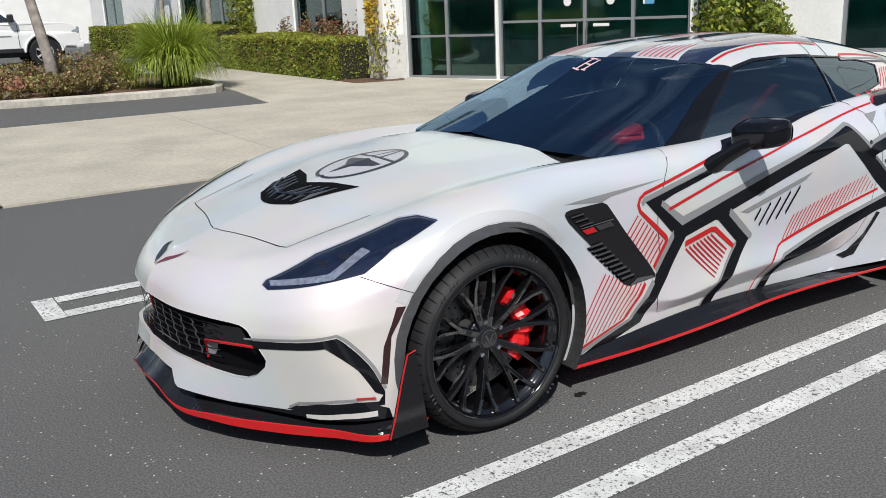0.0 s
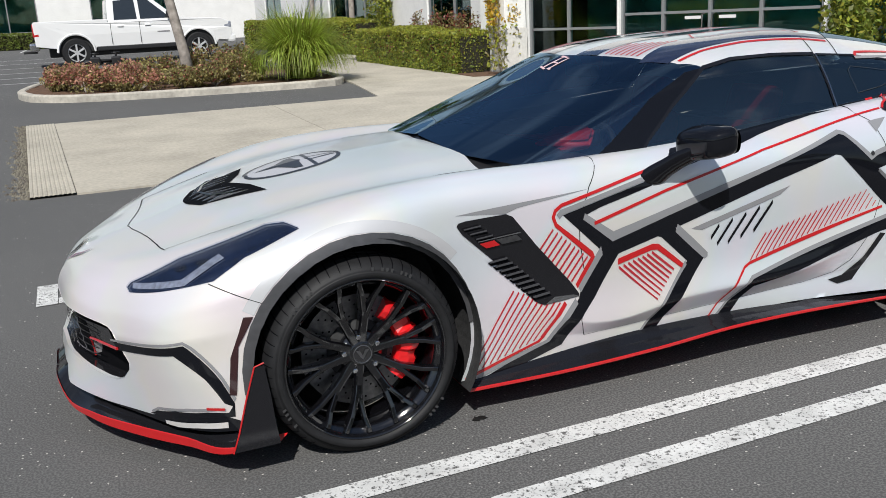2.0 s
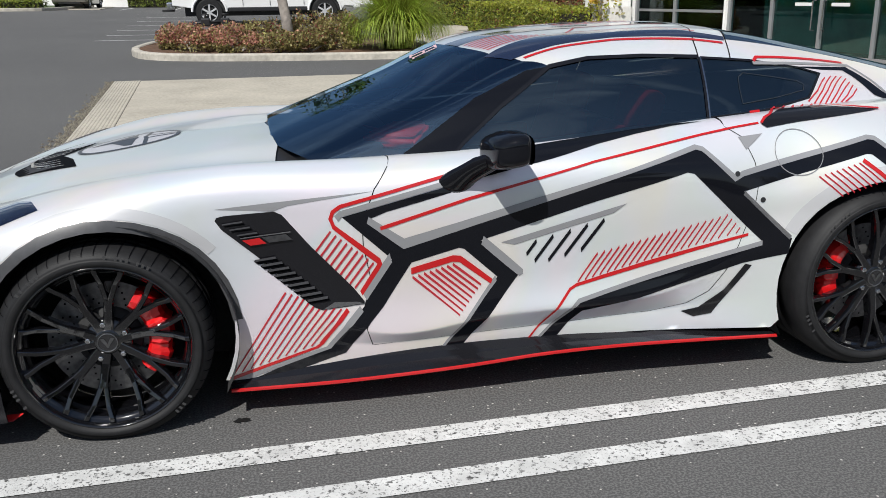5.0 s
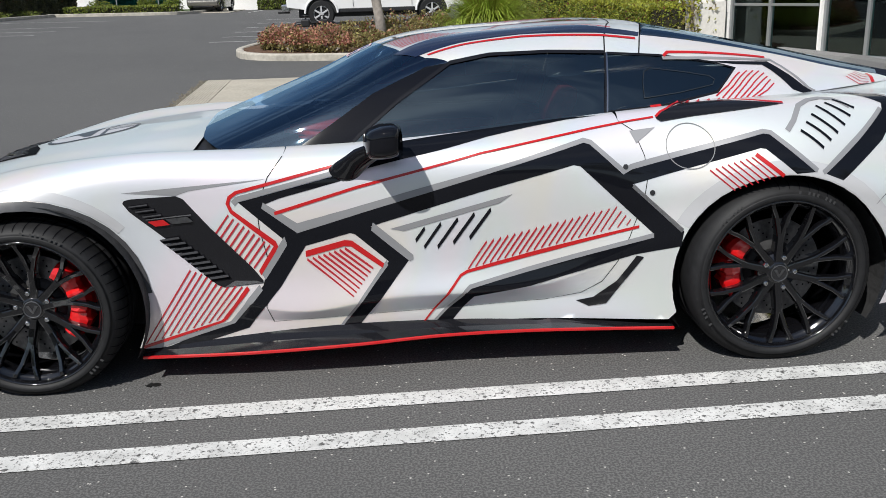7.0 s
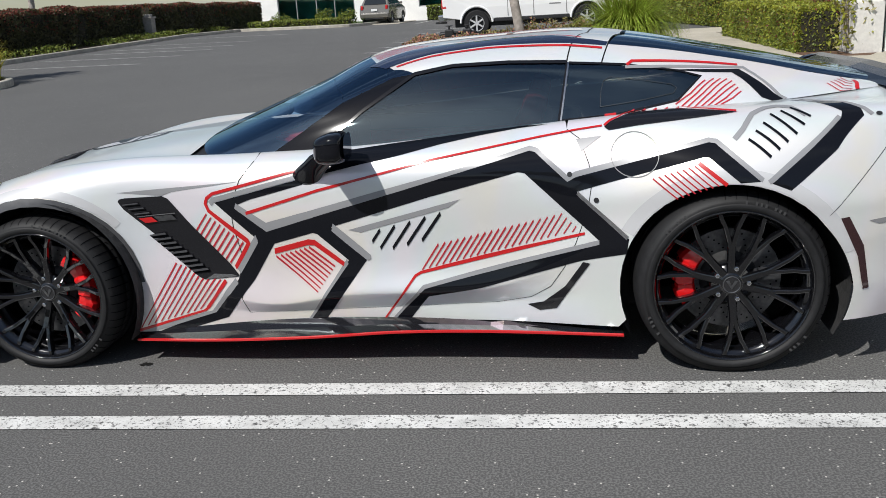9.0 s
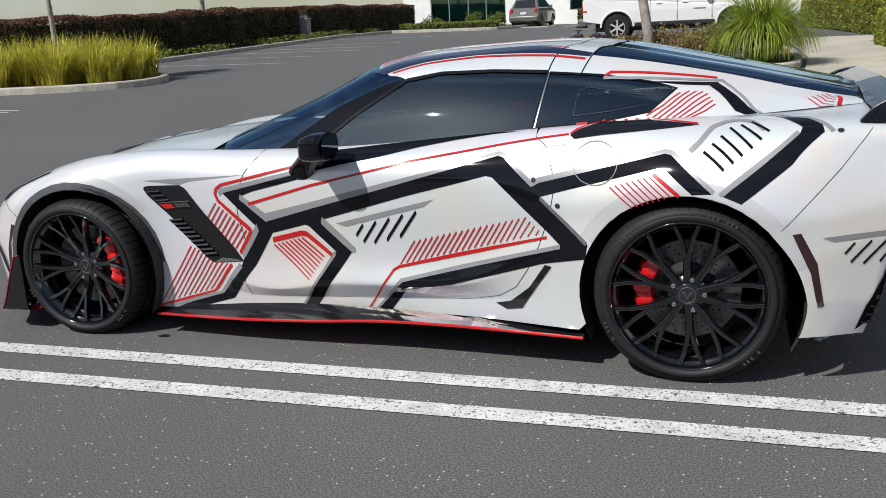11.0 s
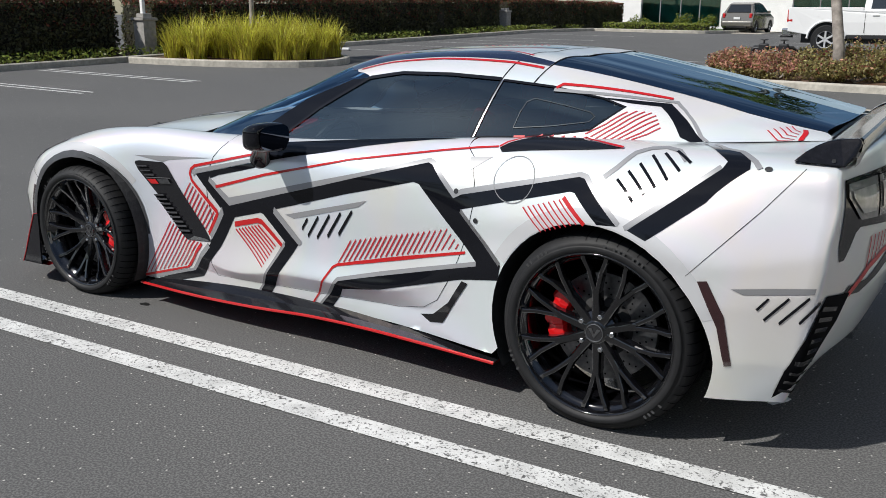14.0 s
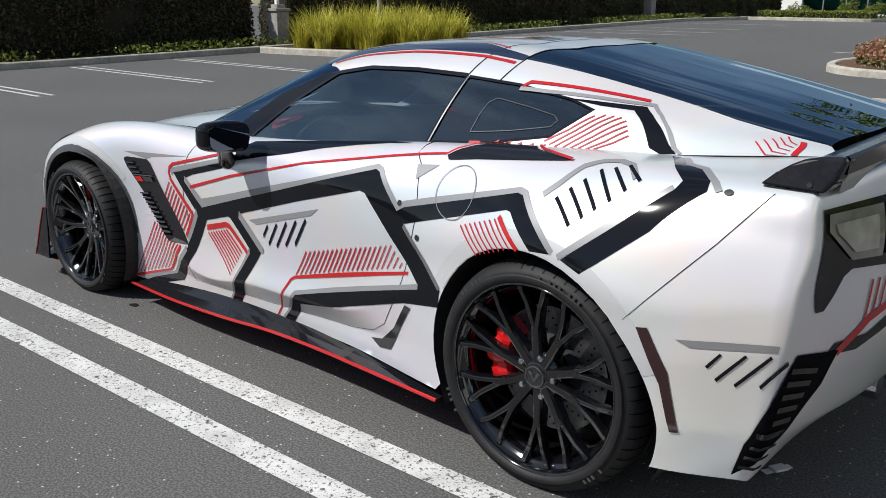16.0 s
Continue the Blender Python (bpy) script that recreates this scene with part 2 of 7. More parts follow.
LEAF = leaf_material("hedge_leaf", (0.17, 0.21, 0.035))
LEAF_YELLOW = leaf_material("yellow_green_leaf", (0.33, 0.34, 0.045), 0.35)
LEAF_DARK = leaf_material("dark_hedge_leaf", (0.085, 0.085, 0.038), 0.5, scale=2)
LEAF_RED = leaf_material("red_hedge_leaf", (0.22, 0.055, 0.04), 0.4)
LEAF_BUSH = leaf_material("low_shrub_leaf", (0.26, 0.22, 0.085), 0.5, 0.4, 4)
LEAF_PINK = leaf_material("pinkish_new_leaf", (0.52, 0.25, 0.18), 0.35)
LEAF_GOLD = leaf_material("golden_leaf", (0.60, 0.40, 0.04), 0.35)
BLADE = leaf_material("grass_blade", (0.30, 0.37, 0.05), 0.45)
BLADE_YELLOW = leaf_material("yellow_grass_blade", (0.50, 0.46, 0.06), 0.4)
BARK = material("grey_bark", (0.30, 0.265, 0.235), 0.9, grain=0.35, scale=9, bump=0.9, bump_scale=14)
STUCCO = material("white_stucco", (0.80, 0.79, 0.77), 0.9, grain=0.05, scale=20, stain=0.05, bump=0.1)
STUCCO_BASE = material("pale_plinth", (0.62, 0.60, 0.57), 0.9, grain=0.08, scale=20, bump=0.1)
FRAME = material("aluminium_frame", (0.30, 0.31, 0.32), 0.4, metal=0.5)
SHOP_GLASS = tinted_glass("green_window_glass", (0.48, 0.70, 0.66), (0.8, 1.0, 1.0), 1.6)
ROOM = material("dim_room", (0.30, 0.60, 0.58), 0.9, grain=0.3, scale=2)
TRUCK_WHITE = material("white_car_paint", (0.80, 0.80, 0.80), 0.25, coat=0.9)
CAR_GREY = material("taupe_car_paint", (0.16, 0.15, 0.135), 0.25, coat=0.9, metal=0.4)
STONE = material("grey_block", (0.30, 0.285, 0.265), 0.9, grain=0.2, scale=10, bump=0.4, bump_scale=30)
IRON = material("dark_iron", (0.03, 0.03, 0.032), 0.5, metal=0.5)
LAWN = material("ground_cover", (0.05, 0.085, 0.02), 0.8, grain=0.4, scale=8, bump=0.8, bump_scale=20)
WRITING = material("sign_white", (0.7, 0.7, 0.7), 0.5)


# ---- building helpers ----
def link(name, mesh, parent=None, label=""):
    ob = new(name, mesh)
    if parent:
        ob.parent = parent
    if label:
        ob["label"] = label
    return ob


def from_arrays(name, co, faces, mat, parent=None, label="", smooth=False, normals=None):
    me = bpy.data.meshes.new(name)
    me.from_pydata([tuple(map(float, c)) for c in co], [], faces)
    me.materials.append(mat)
    if smooth:
        me.shade_smooth()
        if normals is not None:
            me.normals_split_custom_set_from_vertices([tuple(map(float, n)) for n in normals])
    return link(name, me, parent, label)


def part(name, bm, mat, parent=None, label="", smooth=False):
    me = bpy.data.meshes.new(name)
    bm.to_mesh(me)
    bm.free()
    me.materials.append(mat)
    if smooth:
        me.shade_smooth()
    return link(name, me, parent, label)


def base(name, at=(0, 0, 0)):
    e = new(name)
    e.location = at
    e.empty_display_size = 0.2
    return e


def add_box(bm, lo, hi, bevel=0.0, m=None):
    g = bmesh.ops.create_cube(bm, size=1.0)
    c, s = (Vector(lo) + Vector(hi)) / 2, Vector(hi) - Vector(lo)
    bmesh.ops.transform(bm, matrix=Matrix.Translation(c) @ Matrix.Diagonal((*s, 1)), verts=g["verts"])
    vs = g["verts"]
    if bevel:
        es = list({e for v in vs for e in v.link_edges})
        r = bmesh.ops.bevel(bm, geom=es, offset=bevel, segments=2, affect="EDGES", profile=0.6)
        vs = list({v for f in r["faces"] for v in f.verts} | {v for v in vs if v.is_valid})
    if m is not None:
        bmesh.ops.transform(bm, matrix=m, verts=vs)
    return vs


def boxed(name, lo, hi, mat, parent=None, label="", bevel=0.0, m=None):
    bm = bmesh.new()
    add_box(bm, lo, hi, bevel, m)
    return part(name, bm, mat, parent, label)


def lathe(profile, n, close=False):
    """Vertices and faces of a profile of (along y, radius) turned about the y axis."""
    co, faces = [], []
    for k in range(n):
        a = 2 * math.pi * k / n
        co += [(r * math.cos(a), y, r * math.sin(a)) for y, r in profile]
    p = len(profile)
    for k in range(n):
        q = (k + 1) % n
        for j in range(p - 1):
            faces.append((k * p + j, k * p + j + 1, q * p + j + 1, q * p + j))
    return co, faces


def tube(bm, pts, radii, n=8, cap=True):
    """A tapered tube through points."""
    rings = []
    pts = [Vector(p) for p in pts]
    for i, p in enumerate(pts):
        d = (pts[min(i + 1, len(pts) - 1)] - pts[max(i - 1, 0)]).normalized()
        a = d.orthogonal().normalized()
        b = d.cross(a)
        r = radii[i] if isinstance(radii, (list, tuple)) else radii
        rings.append([bm.verts.new(p + r * (math.cos(2 * math.pi * k / n) * a + math.sin(2 * math.pi * k / n) * b)) for k in range(n)])
    for r0, r1 in zip(rings, rings[1:]):
        best = min(range(n), key=lambda s: (r0[0].co - r1[s].co).length)
        for k in range(n):
            bm.faces.new((r0[k], r0[(k + 1) % n], r1[(k + 1 + best) % n], r1[(k + best) % n]))
    if cap:
        bm.faces.new(rings[0][::-1])
        bm.faces.new(rings[-1])


def rise(x, y):
    """The height of the ground: level at the car, climbing gently away from it."""
    s = lambda v: v * v / 6 if 0 < v < 3 else (0.0 if v <= 0 else v - 1.5)
    return 0.0195 * s(min(y, 32) - 3) + 0.012 * s(-max(x, -18) - 3)


# ---- patches cut from a surface ----
def outline(surf, pts, step=0.03):
    """u, v outline of a loop of places (kind, a, b); between places of one kind it runs straight as seen that way."""
    out = []
    n = len(pts)
    for i in range(n):
        (k, *a), (k2, *b) = pts[i], pts[(i + 1) % n]
        if k == k2 and k in "st":
            m = max(1, int(math.dist(a, b) / step))
            out += [surf.uv(k, *(np.array(a) + (np.array(b) - a) * j / m)) for j in range(m)]
        else:
            p, q = np.array(surf.place(k, *a)), np.array(surf.place(k2, *b))
            m = max(1, int(math.dist(p, q) / step))
            out += [tuple(p + (q - p) * j / m) for j in range(m)]
    keep = [p for i, p in enumerate(out) if math.dist(p, out[i - 1]) > 2e-4]
    return keep


def line_uv(surf, pts, step=0.02):
    out = []
    for (k, *a), (k2, *b) in zip(pts, pts[1:]):
        if k == k2 and k in "st":
            m = max(1, int(math.dist(a, b) / step))
            out += [surf.uv(k, *(np.array(a) + (np.array(b) - a) * j / m)) for j in range(m)]
        else:
            p, q = np.array(surf.place(k, *a)), np.array(surf.place(k2, *b))
            m = max(1, int(math.dist(p, q) / step))
            out += [tuple(p + (q - p) * j / m) for j in range(m)]
    out.append(surf.place(*pts[-1]))
    return out


def ribbon(surf, pts, width, step=0.02):
    """The u, v outline of a line of that width."""
    c = np.array(line_uv(surf, pts, step))
    keep = [0] + [i for i in range(1, len(c)) if np.linalg.norm(c[i] - c[i - 1]) > 1e-3]
    c = c[keep]
    d = np.diff(c, axis=0)
    d /= np.linalg.norm(d, axis=1, keepdims=True)
    nrm = np.stack([-d[:, 1], d[:, 0]], 1)
    off = np.empty_like(c)
    off[0], off[-1] = nrm[0], nrm[-1]
    if len(c) > 2:
        s = nrm[:-1] + nrm[1:]
        s /= np.maximum((s * nrm[1:]).sum(1, keepdims=True), 0.5)
        off[1:-1] = s
    return [tuple(p) for p in c + off * width / 2] + [tuple(p) for p in (c - off * width / 2)[::-1]]


class Skin:
    """Collects patches of a surface into one mesh."""

    def __init__(self):
        self.co, self.nm, self.faces = [], [], []
        self.pieces, self.calls = [], 0

    def add(self, surf, loop, off=0.0, step=0.03, sides=(1,)):
        from mathutils.geometry import tessellate_polygon
        bm = bmesh.new()
        vs = [bm.verts.new((u, v, 0)) for u, v in loop]
        for tri in tessellate_polygon([[Vector((u, v, 0)) for u, v in loop]]):
            if len(set(tri)) == 3:
                try:
                    bm.faces.new([vs[i] for i in tri])
                except ValueError:
                    pass
        a = np.array(loop)
        for ax in (0, 1):
            lo, hi = a[:, ax].min(), a[:, ax].max()
            for k in range(int(lo / step) + 1, int(hi / step) + 1):
                co, no = [0, 0, 0], [0, 0, 0]
                co[ax], no[ax] = k * step, 1
                bmesh.ops.bisect_plane(bm, geom=bm.verts[:] + bm.edges[:] + bm.faces[:], dist=1e-6, plane_co=co, plane_no=no)
        bm.verts.index_update()
        uv = np.array([v.co[:2] for v in bm.verts])
        faces = []
        for f in bm.faces:
            f.normal_update()
            ids = [v.index for v in f.verts]
            faces.append(ids if f.normal.z > 0 else ids[::-1])
        bm.free()
        P, N = surf.at(uv, off)
        for s in sides:
            first = len(self.co)
            flip = np.array([1, s, 1])
            self.co += (P * flip).tolist()
            self.nm += (N * flip).tolist()
            f0 = len(self.faces)
            self.faces += [tuple(first + i for i in (f if s == 1 else f[::-1])) for f in faces]
            self.pieces.append((first, len(self.co), f0, len(self.faces)))
        self.calls += 1
        return self

    def area(self, surf, pts, **k):
        return self.add(surf, outline(surf, pts), **k)

    def line(self, surf, pts, width, **k):
        k.setdefault("step", 0.06)
        return self.add(surf, ribbon(surf, pts, width), **k)

    def link(self, name, mat, parent, label=""):
        if self.calls == 1:
            return from_arrays(name, self.co, self.faces, mat, parent, label, smooth=True, normals=self.nm)
        for a, b, f0, f1 in self.pieces:
            ob = from_arrays(name, self.co[a:b], [tuple(i - a for i in f) for f in self.faces[f0:f1]], mat, parent, label, smooth=True, normals=self.nm[a:b])
        return ob


def S(*pts):
    return [("s", *p) for p in pts]


def T(*pts):
    return [("t", *p) for p in pts]


def P3(*pts):
    return [("p", *p) for p in pts]


def arc(cx, cz, r, a0, a1, n=20):
    """Places on a wheel arch seen from the side, between two angles in degrees (0: to the rear, 90: up); the rear arch runs out further behind its wheel."""
    out = []
    for i in range(n + 1):
        a = a0 + (a1 - a0) * i / n
        push = .032 * min(1.0, max(0.0, (36 - a) / 36)) if cx > 0 else 0.0
        out.append(("s", cx + push + r * math.cos(radians(a)), cz + r * math.sin(radians(a))))
    return out


# ---- surfaces: lofts through a few drawn lines, bent sharply at the creases ----
def _slopes(P, K, crease):
    """One-sided slopes at the knots K of rows P; equal on both sides except at creases."""
    d = (P[1:] - P[:-1]) / (K[1:] - K[:-1])[:, None, None]
    left, right = np.empty_like(P), np.empty_like(P)
    left[0] = right[0] = d[0]
    left[-1] = right[-1] = d[-1]
    for i in range(1, len(P) - 1):
        a, b = K[i] - K[i - 1], K[i + 1] - K[i]
        m = (d[i - 1] * b + d[i] * a) / (a + b)
        left[i], right[i] = (d[i - 1], d[i]) if i in crease else (m, m)
    return left, right


def _hermite(P, K, crease, q):
    left, right = _slopes(P, K, crease)
    i = np.clip(np.searchsorted(K, q, side="right") - 1, 0, len(K) - 2)
    h = (K[i + 1] - K[i])[:, None, None]
    s = ((q - K[i]) / (K[i + 1] - K[i]))[:, None, None]
    return ((2 * s**3 - 3 * s**2 + 1) * P[i] + (s**3 - 2 * s**2 + s) * h * right[i]
            + (3 * s**2 - 2 * s**3) * P[i + 1] + (s**3 - s**2) * h * left[i + 1])


class Loft:
    """A surface through lines of (x, half width, z), on the side of negative y. u runs along the car, v from the bottom up, both in about metres."""

    def __init__(self, lines, ucrease=(), vcrease=(), fine=0.012):
        P = np.array([[(x, -w, z) for x, w, z in line] for line in lines], float)
        step = lambda Q: np.r_[0, np.cumsum(np.maximum(np.linalg.norm(np.diff(Q, axis=0), axis=2).mean(1), 0.01))]
        self.V, self.U = step(P), step(P.transpose(1, 0, 2))
        self.P, self.uc, self.vc = P, ucrease, vcrease
        nu, nv = int(self.U[-1] / fine) + 1, int(self.V[-1] / fine) + 1
        self.u, self.v = np.linspace(0, self.U[-1], nu), np.linspace(0, self.V[-1], nv)
        A = _hermite(P, self.V, vcrease, self.v)
        self.G = _hermite(A.transpose(1, 0, 2), self.U, ucrease, self.u)
        du, dv = np.gradient(self.G, axis=0), np.gradient(self.G, axis=1)
        n = np.cross(du, dv)
        n /= np.maximum(np.linalg.norm(n, axis=2, keepdims=True), 1e-9)
        self.N = n

    def _mix(self, A, uv):
        a = np.clip(uv[:, 0] / self.u[-1] * (len(self.u) - 1), 0, len(self.u) - 1.001)
        b = np.clip(uv[:, 1] / self.v[-1] * (len(self.v) - 1), 0, len(self.v) - 1.001)
        i, j = a.astype(int), b.astype(int)
        s, t = (a - i)[:, None], (b - j)[:, None]
        return (1 - s) * (1 - t) * A[i, j] + s * (1 - t) * A[i + 1, j] + (1 - s) * t * A[i, j + 1] + s * t * A[i + 1, j + 1]

    def at(self, uv, off=0.0):
        uv = np.asarray(uv, float).reshape(-1, 2)
        n = self._mix(self.N, uv)
        n /= np.maximum(np.linalg.norm(n, axis=1, keepdims=True), 1e-9)
        return self._mix(self.G, uv) + off * n, n

    def uv(self, kind, a, b):
        """The u, v of a place given from the side ("s": x, z), from above ("t": x, half width) or as such ("u")."""
        if kind == "u":
            return (a, b)
        G = self.G
        if kind == "s":
            d, turned = (G[..., 0] - a) ** 2 + (G[..., 2] - b) ** 2, self.N[..., 1] > -0.12
            ax, az = 0, 2
        elif kind == "t":
            d, turned = (G[..., 0] - a) ** 2 + (G[..., 1] + b) ** 2, self.N[..., 2] < 0.12
            ax, az = 0, 1
            b = -b
        elif kind == "f":  # from ahead or behind: half width, z, at the nose
            d, turned = (G[..., 1] + a) ** 2 + (G[..., 2] - b) ** 2, self.N[..., 0] > -0.1
            ax, az = 1, 2
            a = -a
        else:
            d, turned = (G[..., 1] + a) ** 2 + (G[..., 2] - b) ** 2, self.N[..., 0] < 0.1
            ax, az = 1, 2
            a = -a
        i, j = np.unravel_index(np.argmin(np.where(turned, d + 9, d)), d.shape)
        uv = np.array([self.u[i], self.v[j]])
        for _ in range(6):
            e = 1e-3
            p = self._mix(G, np.array([uv, uv + (e, 0), uv + (0, e)]))[:, [ax, az]]
            J = ((p[1:] - p[0]) / e).T
            if abs(np.linalg.det(J)) < 1e-3:
                break
            step = np.linalg.solve(J, np.array([a, b]) - p[0])
            uv = uv + np.clip(step, -0.02, 0.02)
        return tuple(np.clip(uv, 0, (self.u[-1], self.v[-1])))

    def place(self, kind, *a):
        """As uv(), and for kind "p" the nearest place to (x, half width, z)."""
        if kind != "p":
            return self.uv(kind, *a)
        d = ((self.G - np.array([a[0], -a[1], a[2]])) ** 2).sum(2)
        i, j = np.unravel_index(np.argmin(d), d.shape)
        uv, want = np.array([self.u[i], self.v[j]]), np.array([a[0], -a[1], a[2]])
        for _ in range(4):
            e = 2e-3
            q = self._mix(self.G, np.array([uv, uv + (e, 0), uv + (0, e)]))
            J = ((q[1:] - q[0]) / e).T
            uv = np.clip(uv + np.clip(np.linalg.lstsq(J, want - q[0], rcond=1e-3)[0], -0.01, 0.01), 0, (self.u[-1], self.v[-1]))
        return tuple(uv)


BODY_LINES = {
    "sill_edge": [(-2.275, 0, .170), (-2.25, .27, .166), (-2.06, .575, .148), (-1.91, .785, .140), (-1.74, .905, .150), (-1.355, .88, .17), (-.98, .85, .13), (-.53, .834, .15),
                  (0, .832, .165), (.5, .852, .17), (.97, .918, .165), (1.355, .95, .17), (1.75, .955, .20), (1.96, .86, .20), (1.98, .5, .24), (2.0, 0, .26)],
    "low_crease": [(-2.255, 0, .30), (-2.21, .31, .30), (-2.06, .60, .305), (-1.925, .80, .31), (-1.73, .91, .33), (-1.355, .90, .30), (-.98, .855, .28), (-.53, .838, .212),
                   (0, .838, .224), (.5, .850, .245), (.95, .925, .30), (1.355, .97, .30), (1.77, .975, .34), (1.995, .885, .33), (2.075, .5, .33), (2.105, 0, .33)],
    "waist": [(-2.258, 0, .42), (-2.215, .32, .42), (-2.075, .60, .42), (-1.935, .805, .435), (-1.70, .913, .48), (-1.355, .925, .50), (-.98, .848, .48), (-.53, .858, .268),
              (-.05, .876, .292), (.5, .895, .325), (.9, .925, .46), (1.355, .985, .50), (1.74, .99, .50), (2.025, .905, .57), (2.14, .5, .55), (2.18, 0, .55)],
    "scoop": [(-2.250, 0, .460), (-2.207, .312, .460), (-2.075, .583, .462), (-1.943, .781, .483), (-1.712, .902, .54), (-1.355, .926, .59), (-.98, .850, .57), (-.53, .846, .40),
              (-.03, .860, .40), (.5, .876, .43), (.9, .915, .56), (1.355, .988, .62), (1.73, .990, .58), (2.032, .902, .635), (2.14, .5, .635), (2.177, 0, .635)],
    "flank": [(-2.237, 0, .50), (-2.195, .30, .50), (-2.07, .56, .505), (-1.945, .75, .53), (-1.72, .885, .60), (-1.355, .922, .68), (-.98, .852, .66), (-.53, .853, .62),
              (0, .868, .62), (.5, .89, .66), (.9, .912, .67), (1.355, .985, .74), (1.72, .985, .66), (2.035, .895, .70), (2.135, .5, .72), (2.165, 0, .72)],
    "shoulder": [(-2.205, 0, .545), (-2.165, .27, .55), (-2.065, .49, .565), (-1.945, .66, .60), (-1.72, .82, .67), (-1.355, .865, .765), (-.98, .835, .78), (-.53, .835, .77),
                 (0, .845, .79), (.5, .868, .80), (.9, .865, .82), (1.355, .905, .865), (1.72, .92, .845), (2.045, .855, .82), (2.12, .5, .84), (2.14, 0, .85)],
    "crest": [(-2.18, 0, .565), (-2.135, .22, .575), (-2.045, .40, .60), (-1.93, .53, .635), (-1.72, .66, .705), (-1.355, .75, .80), (-.98, .76, .835), (-.53, .755, .835),
              (0, .76, .85), (.5, .76, .885), (.9, .775, .915), (1.355, .79, .942), (1.72, .825, .94), (2.03, .82, .925), (2.085, .5, .95), (2.105, 0, .96)],
    "valley": [(-2.155, 0, .58), (-2.12, .17, .59), (-2.03, .30, .615), (-1.92, .40, .64), (-1.72, .50, .695), (-1.355, .57, .775), (-.98, .60, .81), (-.6, .62, .815),
               (0, .62, .85), (.5, .62, .89), (.9, .62, .92), (1.355, .62, .945), (1.72, .60, .95), (1.99, .6, .96), (2.05, .4, .965), (2.07, 0, .968)],
    "bulge": [(-2.14, 0, .59), (-2.10, .11, .60), (-2.02, .2, .625), (-1.91, .26, .65), (-1.72, .31, .71), (-1.355, .37, .79), (-.98, .42, .835), (-.7, .40, .85),
              (0, .4, .87), (.5, .4, .9), (.9, .4, .93), (1.355, .4, .955), (1.72, .4, .965), (1.97, .4, .975), (2.03, .25, .975), (2.05, 0, .975)],
    "middle": [(-2.13, 0, .60), (-2.09, 0, .61), (-2.01, 0, .635), (-1.9, 0, .665), (-1.70, 0, .73), (-1.355, 0, .815), (-.98, 0, .85), (-.75, 0, .865),
               (0, 0, .88), (.5, 0, .9), (.9, 0, .93), (1.355, 0, .96), (1.72, 0, .97), (1.95, 0, .98), (2.01, 0, .98), (2.03, 0, .98)],
}
CABIN_LINES = {
    "belt": [(-.62, .70, .80), (-.3, .745, .815), (.15, .745, .86), (.5, .735, .895), (.9, .715, .925), (1.4, .66, .94), (1.95, .50, .97)],
    "pane": [(-.64, .69, .81), (-.27, .70, .90), (.15, .675, .99), (.5, .66, 1.02), (.9, .63, 1.03), (1.4, .59, 1.01), (1.95, .47, .98)],
    "rail": [(-.66, .68, .82), (-.22, .645, .985), (.165, .575, 1.118), (.5, .56, 1.135), (.9, .53, 1.13), (1.4, .53, 1.06), (1.93, .43, .99)],
    "roof_edge": [(-.70, .62, .83), (-.24, .58, 1.01), (.13, .51, 1.15), (.5, .48, 1.185), (.9, .45, 1.18), (1.4, .46, 1.10), (1.94, .40, 1.0)],
    "roof": [(-.80, .36, .845), (-.32, .33, 1.03), (.03, .28, 1.175), (.5, .25, 1.215), (.9, .24, 1.215), (1.42, .25, 1.125), (1.96, .22, 1.005)],
    "middle": [(-.86, 0, .855), (-.37, 0, 1.04), (0, 0, 1.185), (.5, 0, 1.225), (.9, 0, 1.225), (1.42, 0, 1.13), (1.97, 0, 1.01)],
}
body = Loft(BODY_LINES.values(), ucrease=(13,), vcrease=(1, 2))
cabin = Loft(CABIN_LINES.values())
# ---- the car ----
car = tagged(base("sports_car"), "white pearl sports coupe with black, silver and red graphics", "car")
BOTH = (1, -1)
FA, RA = (-1.335, 0.31, 0.378), (1.345, 0.325, 0.384)  # wheel arches: x, z, radius
UE, VE = body.u[-1], body.v[-1]


def on_v0(x):
    """A place on the lower edge of the body's side at x."""
    i = np.argmin(np.abs(body.G[:, 0, 0] - x) + np.where((body.u < body.U[1]) | (body.u > body.U[13]), 9, 0))
    return ("u", body.u[i], 0.0)


DOOR_FRONT = [(-.432, .816), (-.484, .751), (-.529, .643), (-.527, .565), (-.494, .384), (-.525, .272), (-.505, .206)]
DOOR_REAR = [(-.222, .216), (.236, .231), (.503, .246), (.634, .273), (.709, .32), (.763, .402), (.805, .491), (.85, .618), (.863, .699), (.856, .777), (.825, .862), (.779, .893)]
HOOD_EDGE = [(-1.890, .485), (-1.785, .507), (-1.508, .567), (-.982, .60), (-.70, .625)]
FENDER_SEAM = [(-1.659, .549), (-1.799, .609)]
QUARTER_SEAM = [(1.662, .594), (1.848, .801), (1.945, .924)]

